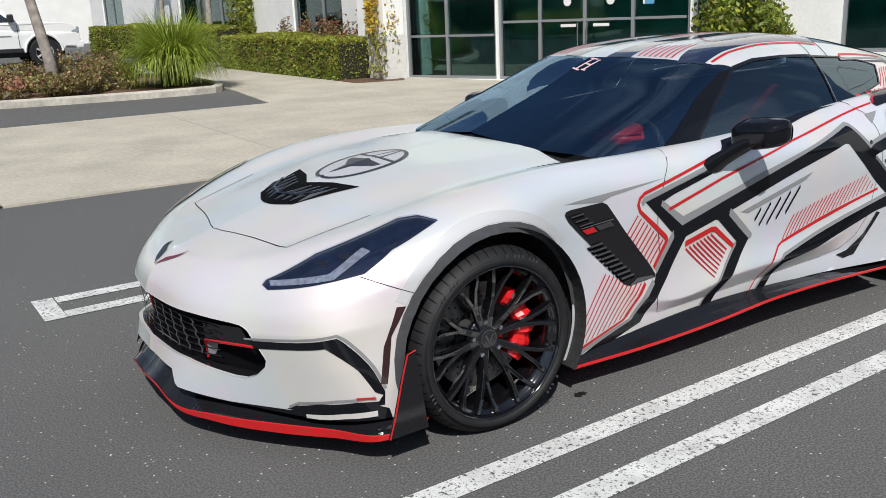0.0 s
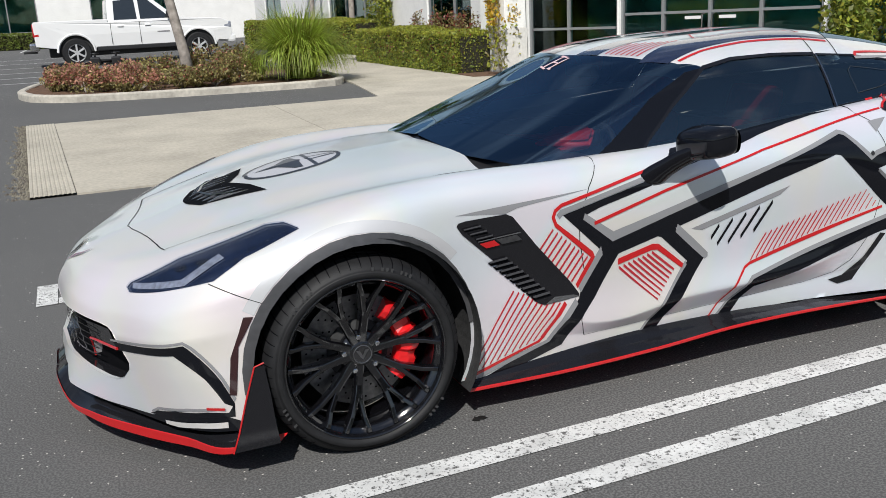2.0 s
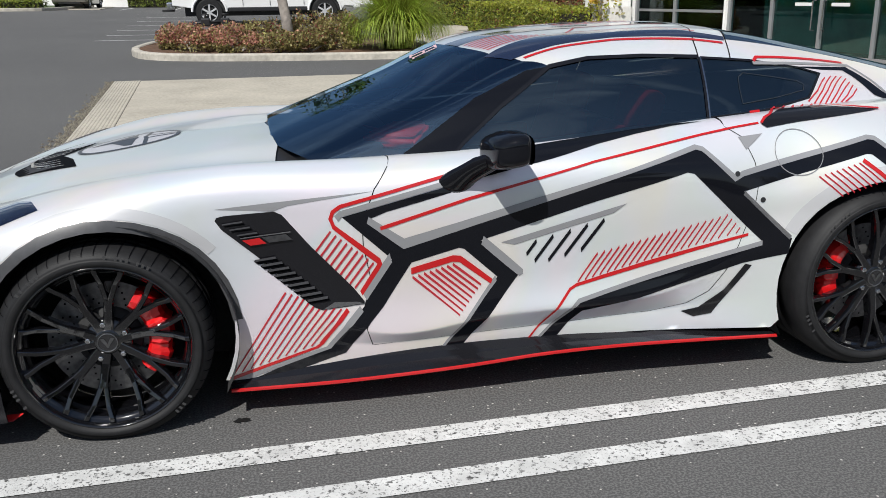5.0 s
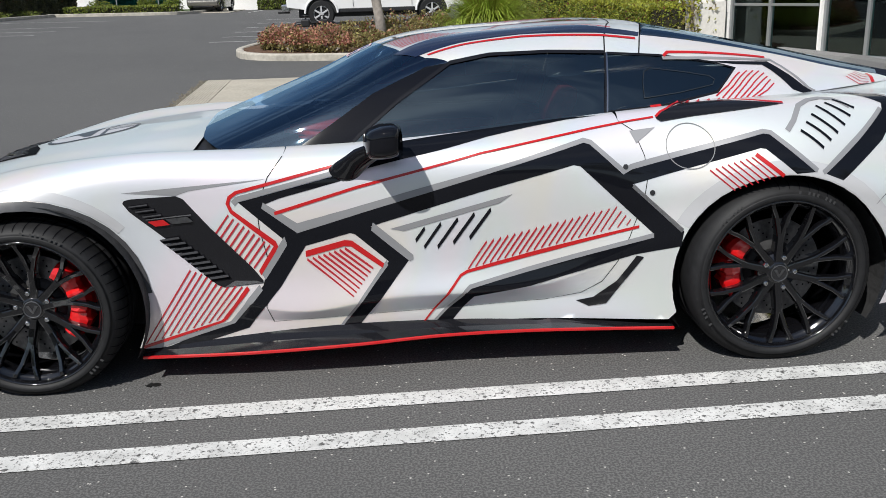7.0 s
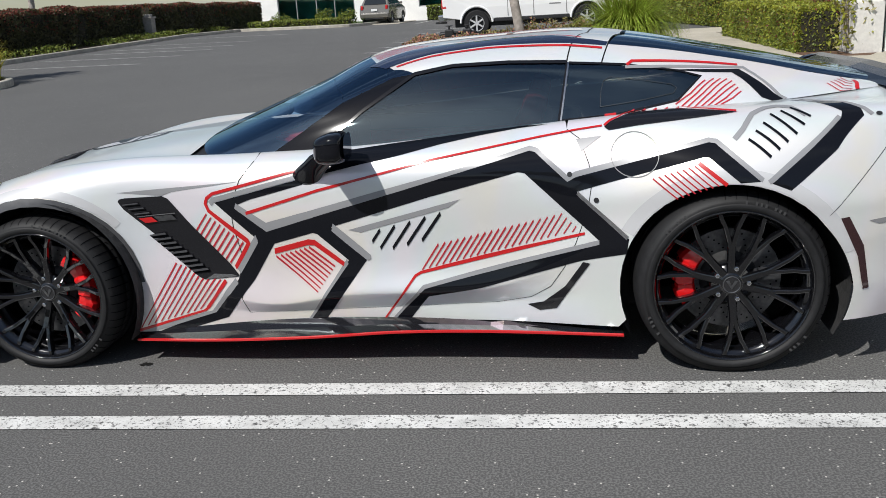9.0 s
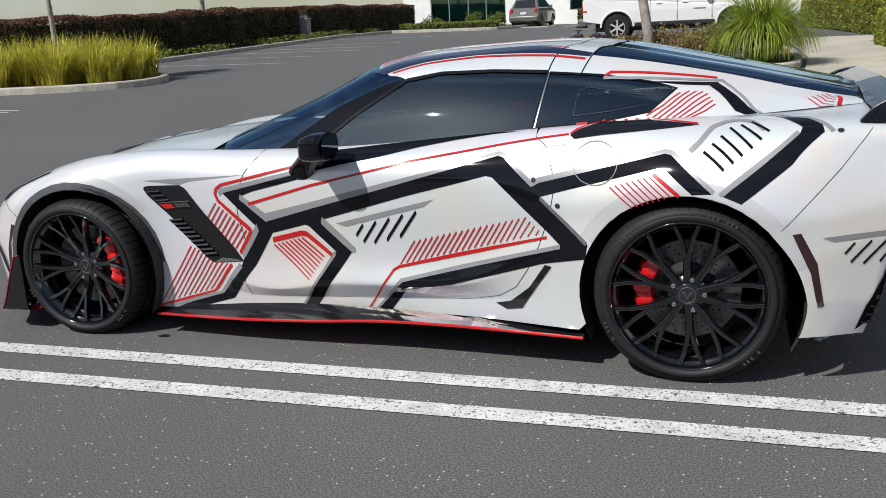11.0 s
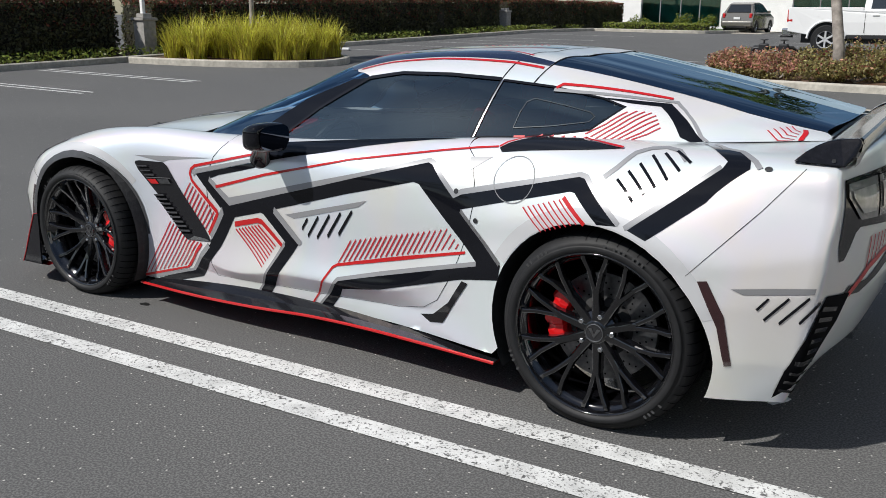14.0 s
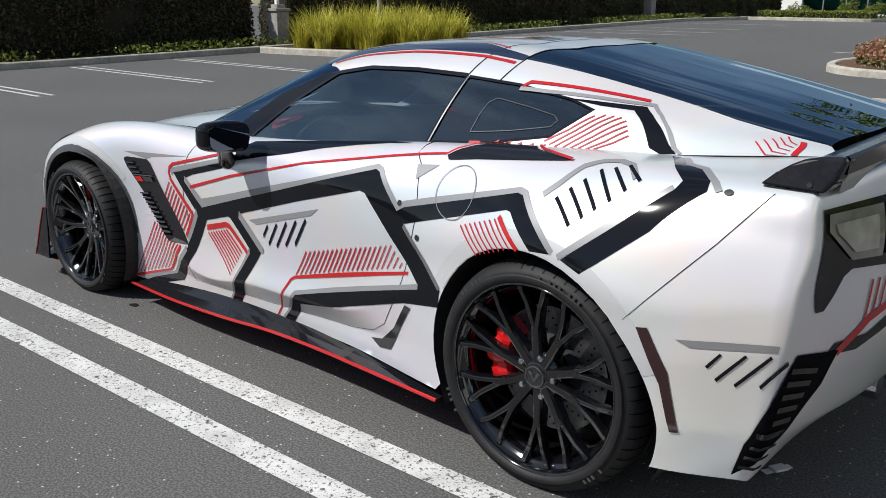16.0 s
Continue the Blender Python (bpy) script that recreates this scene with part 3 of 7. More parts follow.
for side, tag in ((1, "near"), (-1, "far")):
    one = (side,)
    door = Skin().area(body, S(*DOOR_FRONT, *DOOR_REAR) + T((.77, .69), (.3, .68), (-.2, .68), (-.43, .69)), sides=one).link("door", WRAP, car)
    Skin().area(body, arc(*FA, -28, 128) + S(*FENDER_SEAM) + T(*HOOD_EDGE) + T((-.45, .66)) + S(*DOOR_FRONT[:-1], (-.493, .189), (-.483, .152)) + [on_v0(-.49), on_v0(-.8), on_v0(-.985)], sides=one).link("front_fender", WRAP, car)
    Skin().area(body, S((-.505, .206), *DOOR_REAR[:4]) + [on_v0(.62), on_v0(.2), on_v0(-.2), on_v0(-.49)] + S((-.493, .189)), sides=one).link("sill", WRAP, car)
    Skin().area(body, S(*DOOR_REAR[3:]) + T((.79, .66), (1.2, .58), (1.6, .48), (1.90, .38), (1.95, .42), (1.935, .62)) + S(*QUARTER_SEAM[::-1]) + arc(*RA, 36, 200) + [on_v0(.96), on_v0(.62)], sides=one).link("rear_quarter", WRAP, car)
    # the gaps between the panels
    gaps = Skin()
    gaps.line(body, S(*DOOR_FRONT), .0030, off=.0012, sides=one).line(body, S((-.505, .206), *DOOR_REAR), .0026, off=.0012, sides=one)
    gaps.line(body, S(*QUARTER_SEAM), .0016, off=.0012, sides=one).line(body, S(*FENDER_SEAM), .003, off=.0012, sides=one)
    gaps.line(body, T(*HOOD_EDGE[:2], (-1.6, .548)), .0032, off=.0012, sides=one)
    gaps.link("panel_gap", DARK, car, "thin dark gap between body panels")

GRILLE_LOW = [(-2.262, .06, .287), (-2.215, .301, .281), (-2.164, .415, .263), (-2.12, .495, .252), (-2.095, .54, .252), (-2.072, .575, .268)]
GRILLE_TOP = [(-2.053, .612, .305), (-2.049, .62, .33), (-2.07, .597, .384), (-2.086, .572, .428), (-2.098, .55, .44), (-2.12, .51, .445), (-2.191, .364, .452), (-2.25, .10, .453)]
mid_v = lambda z: ("u", 0, body.place("p", -2.25, 0, z)[1])
bumper = Skin()
bumper.area(body, arc(*FA, 128, 205)[::1] + [on_v0(-1.70), on_v0(-1.95), on_v0(-2.1)] + P3((-2.25, .268, .170), (-2.249, .25, .178), (-2.25, .222, .224)) + [mid_v(.232), mid_v(.288)] + P3(*GRILLE_LOW, *GRILLE_TOP) + [mid_v(.453), ("u", 0, VE)]
            + T((-1.976, .001), (-1.968, .06), (-1.945, .15), (-1.922, .26), (-1.905, .374), (-1.898, .44), (-1.890, .485)) + S(*FENDER_SEAM[::-1]), sides=BOTH)
bumper.link("front_bumper", WRAP, car)
Skin().area(body, T((-1.976, .001), (-1.968, .06), (-1.945, .15), (-1.922, .26), (-1.905, .374), (-1.898, .44), *HOOD_EDGE[:4], (-.79, .598), (-.785, .53), (-.775, .44), (-.785, .36), (-.795, .20), (-.80, .001)), sides=BOTH).link("hood", WRAP, car)
Skin().line(body, T((-1.976, 0), (-1.968, .06), (-1.945, .15), (-1.922, .26), (-1.905, .374), (-1.898, .44), (-1.890, .485)), .006, off=.0012, sides=BOTH).link("hood_gap", DARK, car, "dark gap round the front of the hood")
Skin().area(body, arc(*RA, 36, -20) + [on_v0(1.76), ("u", UE, 0), ("u", UE, VE)] + T((1.94, .001), (1.94, .3), (1.93, .62)) + S(*QUARTER_SEAM[::-1]), sides=BOTH).link("rear_bumper", WRAP, car)

# roof, pillars and glass
HEAD = [(-.10, .001), (-.055, .25), (.01, .45), (.10, .555)]
SCREEN_SIDE = [(.19, 1.105), (-.035, .985), (-.19, .875), (-.40, .812)]
PILLAR_FRONT = [(-.41, .813), (-.28, .893), (-.10, 1.008), (.10, 1.092)]
GLASS_TOP = [(.19, 1.105), (.341, 1.129), (.56, 1.131), (.78, 1.121)]
Skin().area(cabin, T(*HEAD) + S(*SCREEN_SIDE) + T((-.60, .694), (-.69, .664), (-.765, .575), (-.785, .45), (-.795, .28), (-.80, .001)), sides=BOTH).link("windscreen", WINDSCREEN, car, "tinted windscreen with a blue sheen")
Skin().area(cabin, T(*HEAD) + S(*GLASS_TOP, (.92, 1.108)) + T((.937, .476), (1.0, .25), (1.03, .001)), sides=BOTH).link("roof", WRAP, car)
Skin().area(cabin, T((.947, .449), (1.02, .26), (1.045, .001), (1.97, .001), (1.965, .2), (1.95, .43), (1.678, .455), (1.4, .455)), sides=BOTH).link("rear_window", REAR_GLASS, car, "dark rear hatch glass")
DOOR_GLASS = [(-.20, .8254), (-.155, .87), (-.012, .979)] + GLASS_TOP + [(.745, .915), (.346, .88)]
QUARTER_GLASS = [(.79, 1.118), (.995, 1.102), (1.2, 1.07), (1.284, 1.046), (1.19, .967), (.955, .928), (.76, .916)]
for side in BOTH:
    one = (side,)
    Skin().area(cabin, S((.19, 1.105), (-.012, .979), (-.155, .87), (-.20, .8254), *PILLAR_FRONT), off=.0015, sides=one).link("windscreen_pillar", GLOSS_BLACK, car, "gloss black windscreen pillar")
    Skin().area(cabin, S(*DOOR_GLASS), off=-.002, sides=one).link("side_window", SIDE_GLASS, car, "dark tinted door window")
    Skin().area(cabin, S(*QUARTER_GLASS), off=-.002, sides=one).link("quarter_window", SIDE_GLASS, car, "dark tinted rear quarter window")
    Skin().area(cabin, S((.78, 1.121), (.79, 1.118), (.76, .916), (.745, .915)), off=.001, sides=one).link("window_post", CARBON, car)
    Skin().area(cabin, S((-.40, .812), (-.146, .829), (.346, .88), (.745, .915), (.76, .916)) + [("u", cabin.U[3] + .22, 0), ("u", cabin.U[3], 0), ("u", cabin.U[2], 0), ("u", cabin.U[1], 0), ("u", cabin.U[0] + .1, 0)], sides=one).link("window_seal", TRIM_BLACK, car)
    Skin().area(cabin, S((.92, 1.108)) + T((.937, .476), (.947, .452), (1.4, .458), (1.678, .458), (1.95, .435)) + [("u", cabin.u[-1], 0), ("u", cabin.U[5], 0), ("u", cabin.U[4], 0), ("u", cabin.U[3] + .22, 0)] + S((.76, .916), (.955, .928), (1.19, .967), (1.284, 1.046), (1.2, 1.07), (.995, 1.102), (.79, 1.118), (.78, 1.121)), sides=one).link("rear_pillar", WRAP, car)
    trim = Skin().line(cabin, S((-.20, .8254), (-.155, .87), (-.012, .979), *GLASS_TOP), .012, off=.002, sides=one)
    trim.line(cabin, S(*QUARTER_GLASS[:4], *QUARTER_GLASS[4:]), .008, off=.001, sides=one)
    trim.link("window_trim", CARBON, car, "thin black rubber edge round the windows")
    Skin().line(cabin, S((.782, 1.12)) + T((.797, .478), (.87, .25), (.90, .001)), .005, off=.001, sides=one).line(cabin, S((.915, 1.109)) + T((.937, .476), (1.0, .25)), .005, off=.001, sides=one).link("roof_gap", DARK, car, "thin seam across the roof")
Skin().line(cabin, S((.789, 1.118), (.757, .916)), .006, off=.0025).link("bright_window_strip", CHROME, car)

# added outline standing in for the far window's light seen through the glass
Skin().line(cabin, S((0.904, 0.958), (0.909, 1.013), (0.92, 1.047), (0.946, 1.06), (1.071, 1.042), (1.171, 1.024), (1.191, 1.011), (1.178, 0.993), (1.044, 0.972), (0.904, 0.958)), .0018, off=.001).link("far_window_line", material("far_window_line", (.026, .029, .031), .4), car, "faint outline drawn on the quarter window for the far window seen through it")

# inside of the shell
for x, z, r in ((FA[0], FA[1], FA[2] + .012), (RA[0], RA[1], RA[2] + .012)):
    for s in BOTH:
        liner = bmesh.new()
        ring = []
        for k in range(33):
            a = radians(-30 + 240 * k / 32)
            push = .032 * min(1.0, max(0.0, (radians(36) - a) / radians(36))) if x > 0 else 0.0
            ring.append([liner.verts.new((x + push + r * math.cos(a), s * y, z + r * math.sin(a))) for y in (.915, .62, .55)])
        for p, q in zip(ring, ring[1:]):
            for j in range(2):
                liner.faces.new((p[j], p[j + 1], q[j + 1], q[j]))
        liner.faces.new([p[2] for p in ring])
        part("wheel_liner", liner, LINER, car)
floor_pan = bmesh.new()
add_box(floor_pan, (-1.85, -.52, .13), (1.9, .62, .2), .02)
add_box(floor_pan, (-.92, -.80, .13), (.92, .80, .2), .02)
add_box(floor_pan, (-1.9, -.5, .2), (-.75, .5, .58), .03)
add_box(floor_pan, (1.05, -.58, .2), (1.9, .58, .75), .03)
part("floor_pan", floor_pan, DARK, car)
dash = bmesh.new()
add_box(dash, (-.62, -.66, .52), (-.28, .66, .815), .05)
add_box(dash, (-.3, -.12, .3), (.55, .12, .55), .03)
add_box(dash, (-.6, -.74, .3), (.85, -.69, .8), .02)
add_box(dash, (-.6, .69, .3), (.85, .74, .8), .02)
add_box(dash, (.62, -.62, .3), (.7, .62, .82), .02)
part("dashboard", dash, LEATHER_BLACK, car)
for s in BOTH:
    seat = bmesh.new()
    add_box(seat, (-.06, s * .37 - .24, .28), (.46, s * .37 + .24, .42), .05)
    m = Matrix.Translation((.42, s * .37, .40)) @ Matrix.Rotation(radians(18), 4, "Y")
    add_box(seat, (-.02, -.24, 0), (.12, .24, .48), .05, m)
    add_box(seat, (0, -.13, .47), (.1, .13, .64), .04, m)
    part("seat", seat, LEATHER_RED, car, "red leather sports seat")
    ar = bmesh.new()
    add_box(ar, (-.35, s * .66 - .03, .62), (.5, s * .66 + .03, .72), .02)
    part("door_armrest", ar, LEATHER_RED, car, "red leather door armrest")
wheel_ring = bmesh.new()
cw, uw, vw = Vector((-.2, -.37, .72)), Vector((0, 1, 0)), Vector((.35, 0, .94)).normalized()
tube(wheel_ring, [cw + .18 * (math.cos(a) * uw + math.sin(a) * vw) for a in [2 * math.pi * k / 32 for k in range(33)]], .015, 8, False)
for a in (0, math.pi, -math.pi / 2):
    tube(wheel_ring, [cw, cw + .175 * (math.cos(a) * uw + math.sin(a) * vw)], .016, 6)
part("steering_wheel", wheel_ring, LEATHER_BLACK, car)
hoodlet = bmesh.new()
for p in ((-.335, -.335, .900), (-.23, -.40, .906), (-.22, -.46, .899), (-.295, -.55, .864), (-.37, -.48, .842), (-.47, -.42, .866)):
    for drop in (0, .035):
        hoodlet.verts.new((p[0], p[1], p[2] - drop))
bmesh.ops.convex_hull(hoodlet, input=hoodlet.verts[:])
bmesh.ops.bevel(hoodlet, geom=hoodlet.edges[:], offset=.010, segments=3, affect="EDGES")
part("instrument_hood", hoodlet, material("bright_red_leather", (.62, .014, .018), .5, grain=.15, bump=.1), car, "red leather instrument hood on the dashboard", smooth=True)
dash_strip = bmesh.new()
tube(dash_strip, [(-.38, -.40, .862), (-.40, -.25, .856), (-.42, -.08, .846)], [.012, .008, .004], 8)
part("dash_strip", dash_strip, LEATHER_RED, car, "red leather strip along the dashboard", smooth=True)
mir = bmesh.new()
add_box(mir, (-.02, -.12, 1.055), (.02, .12, 1.11), .015)
tube(mir, [(-.0, 0, 1.1), (-.03, 0, 1.15)], .01)
part("inner_mirror", mir, TRIM_BLACK, car)

# ---- graphics on the near side ----
BAND_A = [(-.228, .751), (-.593, .666), (-.433, .512), (-.523, .38), (-.531, .352), (-.646, .22), (-.899, .131), (-.765, .141), (-.598, .187), (-.535, .267), (-.466, .346), (-.367, .496), (-.385, .558), (-.504, .655), (-.445, .676), (-.229, .728)]
BAND_B = [(-.385, .558), (.439, .775), (.642, .828), (.663, .822), (.775, .72), (.807, .735), (1.269, .845), (1.29, .842), (1.433, .717), (1.367, .713), (1.268, .798), (1.25, .80), (.81, .681), (.995, .507), (.987, .452), (.822, .424), (.442, .314), (.238, .277),
          (.157, .177), (.098, .177), (.228, .323), (.889, .499), (.623, .752), (.598, .757), (.266, .672), (-.13, .56), (.007, .432), (-.194, .168), (-.255, .168), (-.071, .425), (-.188, .533), (-.205, .538), (-.367, .496)]
BAND_C = S((1.469, .71), (1.599, .814), (1.713, .908)) + P3((1.722, .848, .928), (1.677, .802, .947), (1.612, .69, .951), (1.585, .645, .948), (1.63, .66, .951), (1.687, .765, .951), (1.738, .78, .949), (1.786, .831, .935), (1.792, .861, .913)) + S((1.69, .813), (1.613, .751), (1.531, .685))
Skin().area(body, S(*BAND_A), off=.0016).link("black_band", GLOSS_BLACK, car, "black vinyl band on the fender")
Skin().area(body, S(*BAND_B), off=.0016).link("black_band", GLOSS_BLACK, car, "black vinyl band across the door")
Skin().area(body, BAND_C, off=.0016).link("black_band", GLOSS_BLACK, car, "black vinyl band on the rear quarter")
Skin().area(body, S((-.15, .765), (.006, .797), (.135, .820), (.302, .854), (.456, .879), (.60, .898), (.715, .909), (.60, .9015), (.456, .889), (.302, .875), (.124, .859), (0, .847), (-.10, .838), (-.16, .80)), off=.0016).link("black_band", GLOSS_BLACK, car, "black vinyl wedge under the window")
sil = Skin()
for w, pts in ((.016, [(-.215, .765), (-.598, .677), (-.612, .662)]), (.016, [(-.437, .518), (-.527, .384)]), (.016, [(-.54, .345), (-.655, .213), (-.985, .122)]),
               (.016, [(-.51, .652), (-.392, .564), (.439, .783), (.642, .836), (.667, .829), (.778, .728), (.807, .743), (1.269, .853), (1.294, .849), (1.44, .722)]),
               (.014, [(1.459, .714), (1.595, .822), (1.709, .914)]), (.014, [(.889, .494), (.222, .318), (.09, .177)]), (.014, [(-.076, .42), (-.262, .168)]), (.014, [(-.125, .56), (.012, .434), (.012, .425)]),
               (.012, [(.812, .676), (.99, .51)]), (.012, [(.812, .676), (.99, .51)])):
    sil.line(body, S(*pts), w, off=.002)
# pale shadow band above the side vent, painted as a flat silver patch
sil.area(body, S((-.997, .716), (-.489, .745), (-.765, .713), (-.812, .698)), off=.001)
sil.area(body, S((-.06, .548), (.381, .661), (.336, .63), (-.012, .537)), off=.0018)
sil.line(body, P3((1.354, .916, .854), (1.387, .887, .885), (1.426, .83, .928), (1.47, .803, .943), (1.517, .793, .948), (1.561, .811, .944), (1.60, .86, .921)), .018, off=.0018)
sil.line(body, P3((1.63, .65, .952), (1.69, .75, .952), (1.745, .774, .950), (1.80, .834, .933), (1.82, .855, .915)), .016, off=.0022)
sil.link("silver_outline", SILVER, car, "silver vinyl edges beside the black bands, and a painted pale shadow over the vent")
arch_bands = Skin()
arch_bands.area(body, arc(FA[0], FA[1], FA[2] + .03, 40, 150) + arc(FA[0], FA[1], FA[2] + .065, 150, 40), off=.0011)
arch_bands.area(body, arc(RA[0], RA[1], RA[2] + .002, 20, 150) + arc(RA[0], RA[1], RA[2] + .052, 150, 20), off=.0011)
arch_bands.link("silver_arch_band", material("pale_silver_vinyl", (.56, .56, .57), .36, metal=.2), car, "pale silver vinyl bands round the wheel arches")
red = Skin()
for w, pts in ((.0105, [(-.217, .788), (-.598, .702), (-.623, .685), (-.631, .663), (-.621, .635), (-.476, .508), (-.473, .50), (-.479, .489), (-.539, .399)]), (.0105, [(-.586, .346), (-.678, .23), (-.695, .218), (-.986, .136)]),
               (.0085, [(.052, .177), (.19, .361), (.213, .374), (.837, .526)]), (.0075, [(-.469, .621), (-.17, .705), (.27, .805), (.676, .871), (.812, .891), (.906, .902)]),
               (.0095, [(-.369, .465), (-.227, .501), (-.202, .498), (-.091, .409)]), (.0125, [(1.232, .78), (1.323, .707)])):
    red.line(body, S(*pts), w, off=.0026)
red.link("red_line", RED, car, "bright red vinyl pinstripes")


def hatch(a0, a1, b0, b1, n):
    """n lines from a0-a1 to b0-b1."""
    for i in range(n):
        f = i / (n - 1)
        yield [tuple(np.array(a0) * (1 - f) + np.array(b0) * f), tuple(np.array(a1) * (1 - f) + np.array(b1) * f)]


thin = Skin()
lines = list(hatch((-.365, .444), (-.205, .298), (-.227, .481), (-.129, .40), 8)) + list(hatch((-.632, .622), (-.688, .549), (-.495, .504), (-.56, .419), 9))
lines += list(hatch((-.788, .422), (-.976, .149), (-.588, .343), (-.685, .232), 11)) + list(hatch((1.077, .727), (1.161, .657), (1.217, .771), (1.296, .704), 8))
lines += list(hatch((.218, .384), (.287, .486), (.70, .509), (.755, .602), 19)) + list(hatch((.728, .516), (.772, .585), (.792, .531), (.806, .553), 3))
for pts in lines:
    thin.line(body, S(*pts), .0042, off=.0026)
thin.link("red_hatching", RED_THIN, car, "thin red vinyl hatch lines")
dark_lines = Skin()
for a, b in (((.064, .546), (.03, .499)), ((.123, .561), (.06, .472)), ((.184, .576), (.109, .471)), ((.244, .593), (.166, .485)), ((.303, .608), (.225, .501)),
             ((1.899, .55), (1.869, .512)), ((1.953, .555), (1.89, .481)), ((2.006, .56), (1.931, .473)), ((2.03, .54), (1.984, .477))):
    dark_lines.line(body, S(a, b), .0078, off=.0024)
for a, b in (((1.4, .92, .853), (1.469, .962, .795)), ((1.428, .897, .878), (1.5, .948, .818)), ((1.456, .873, .902), (1.529, .934, .841)), ((1.485, .841, .927), (1.561, .917, .865)), ((1.522, .83, .935), (1.59, .893, .892)), ((1.556, .815, .942), (1.615, .866, .917))):
    dark_lines.line(body, P3(a, b), .0095, off=.0024)
dark_lines.link("black_slash", GLOSS_BLACK, car, "short black vinyl slashes")
Skin().area(body, S((1.795, .57), (1.896, .58), (2.02, .59), (2.017, .573), (1.831, .555)), off=.002).link("grey_bar", GREY, car, "grey vinyl bar on the rear bumper")
Skin().area(body, S((1.698, .583), (1.726, .587), (1.782, .483), (1.813, .324), (1.792, .32), (1.764, .445)), off=.003).link("side_marker", MARKER, car, "dark red rear side marker")
Skin().area(body, S((-1.718, .512), (-1.690, .512), (-1.742, .422), (-1.763, .267), (-1.783, .27), (-1.768, .389)), off=.003).link("side_marker", MARKER, car, "dark red front side marker")
fl = [(1.017 + .083 * math.cos(a), .806 + .075 * math.sin(a)) for a in [2 * math.pi * k / 40 for k in range(41)]]
Skin().line(body, S(*fl), .0026, off=.0028).link("fuel_flap_gap", GREY, car, "round fuel flap seam")
for x, z in ((.786, .743), (.880, .650)):
    Skin().area(body, S(*[(x + .0095 * math.cos(a), z + .0095 * math.sin(a)) for a in [2 * math.pi * k / 14 for k in range(14)]]), off=.003).link("stud", TRIM_BLACK, car, "small black round stud")
Skin().area(body, S(*[(1.843 + .011 * math.cos(a), .916 + .006 * math.sin(a)) for a in [2 * math.pi * k / 14 for k in range(14)]]), off=.003).link("stud", TRIM_BLACK, car, "small black round stud")
# flat triangle; the shade of the handle recess is put into its grey
Skin().area(body, S((.811, .861), (.904, .87), (.829, .82)), off=.002).link("door_handle", SILVER, car, "door handle recess, its shade painted as a flat grey triangle")
Skin().area(body, S((.618, .241), (.681, .255), (.762, .322), (.829, .42), (.855, .414), (.783, .312), (.729, .23), (.665, .219)), off=.003).link("rear_side_vent", CARBON, car, "black air inlet ahead of the rear wheel")
Skin().area(body, S((.914, .897), (.937, .912), (.992, .929), (1.056, .938), (1.151, .945), (1.281, .94), (1.376, .934), (1.246, .921), (1.037, .901), (.929, .887)), off=.004).link("haunch_inlet", CARBON, car, "black inlet on the rear haunch")
Skin().line(body, S((.914, .90), (.937, .915), (.992, .931), (1.056, .940), (1.151, .947), (1.281, .942), (1.376, .935)), .009, off=.007).link("red_line", RED, car, "red edge over the haunch inlet")

# graphics on the cabin
Skin().area(cabin, P3((1.104, .562, 1.081), (1.192, .56, 1.072), (1.432, .52, 1.06), (1.462, .539, 1.041), (1.547, .597, .972), (1.58, .614, .950), (1.538, .627, .947), (1.5, .621, .961), (1.463, .584, 1.003), (1.431, .56, 1.032), (1.403, .543, 1.05), (1.3, .558, 1.057)), off=.0016).link("black_band", GLOSS_BLACK, car, "black vinyl band on the rear pillar")
Skin().line(cabin, P3((1.004, .562, 1.091), (1.103, .556, 1.087), (1.274, .536, 1.078), (1.45, .507, 1.065), (1.486, .533, 1.041), (1.568, .604, .963), (1.591, .613, .949)), .013, off=.002).link("silver_outline", SILVER, car, "silver vinyl edges on the rear pillar")
redc = Skin().line(cabin, T((.111, .542), (.245, .512), (.47, .482), (.782, .47), (.92, .478)), .011, off=.0024, sides=BOTH)
redc.line(cabin, T((1.01, .555), (1.03, .537), (1.19, .521), (1.43, .497)), .011, off=.0024, sides=BOTH)
redc.line(cabin, P3((1.867, .462, .993), (1.868, .51, .972), (1.866, .545, .955)), .016, off=.0024, sides=BOTH)
redc.link("red_line", RED, car, "red vinyl lines along the roof edge")
navy = Skin().area(cabin, T((-.018, .46), (.065, .535), (.24, .495), (.47, .465), (.79, .455), (.935, .462), (.945, .435), (.84, .415), (.72, .375), (.50, .368), (.30, .352), (.17, .38), (.041, .428)), off=.0016, sides=BOTH)
navy.area(cabin, T((-.083, .095), (-.06, .225), (.10, .195), (.3, .185), (.85, .18), (.85, .09), (.3, .085)), off=.0016, sides=BOTH)
navy.link("roof_stripe", NAVY, car, "dark glossy stripes along the roof")
roofh = Skin()
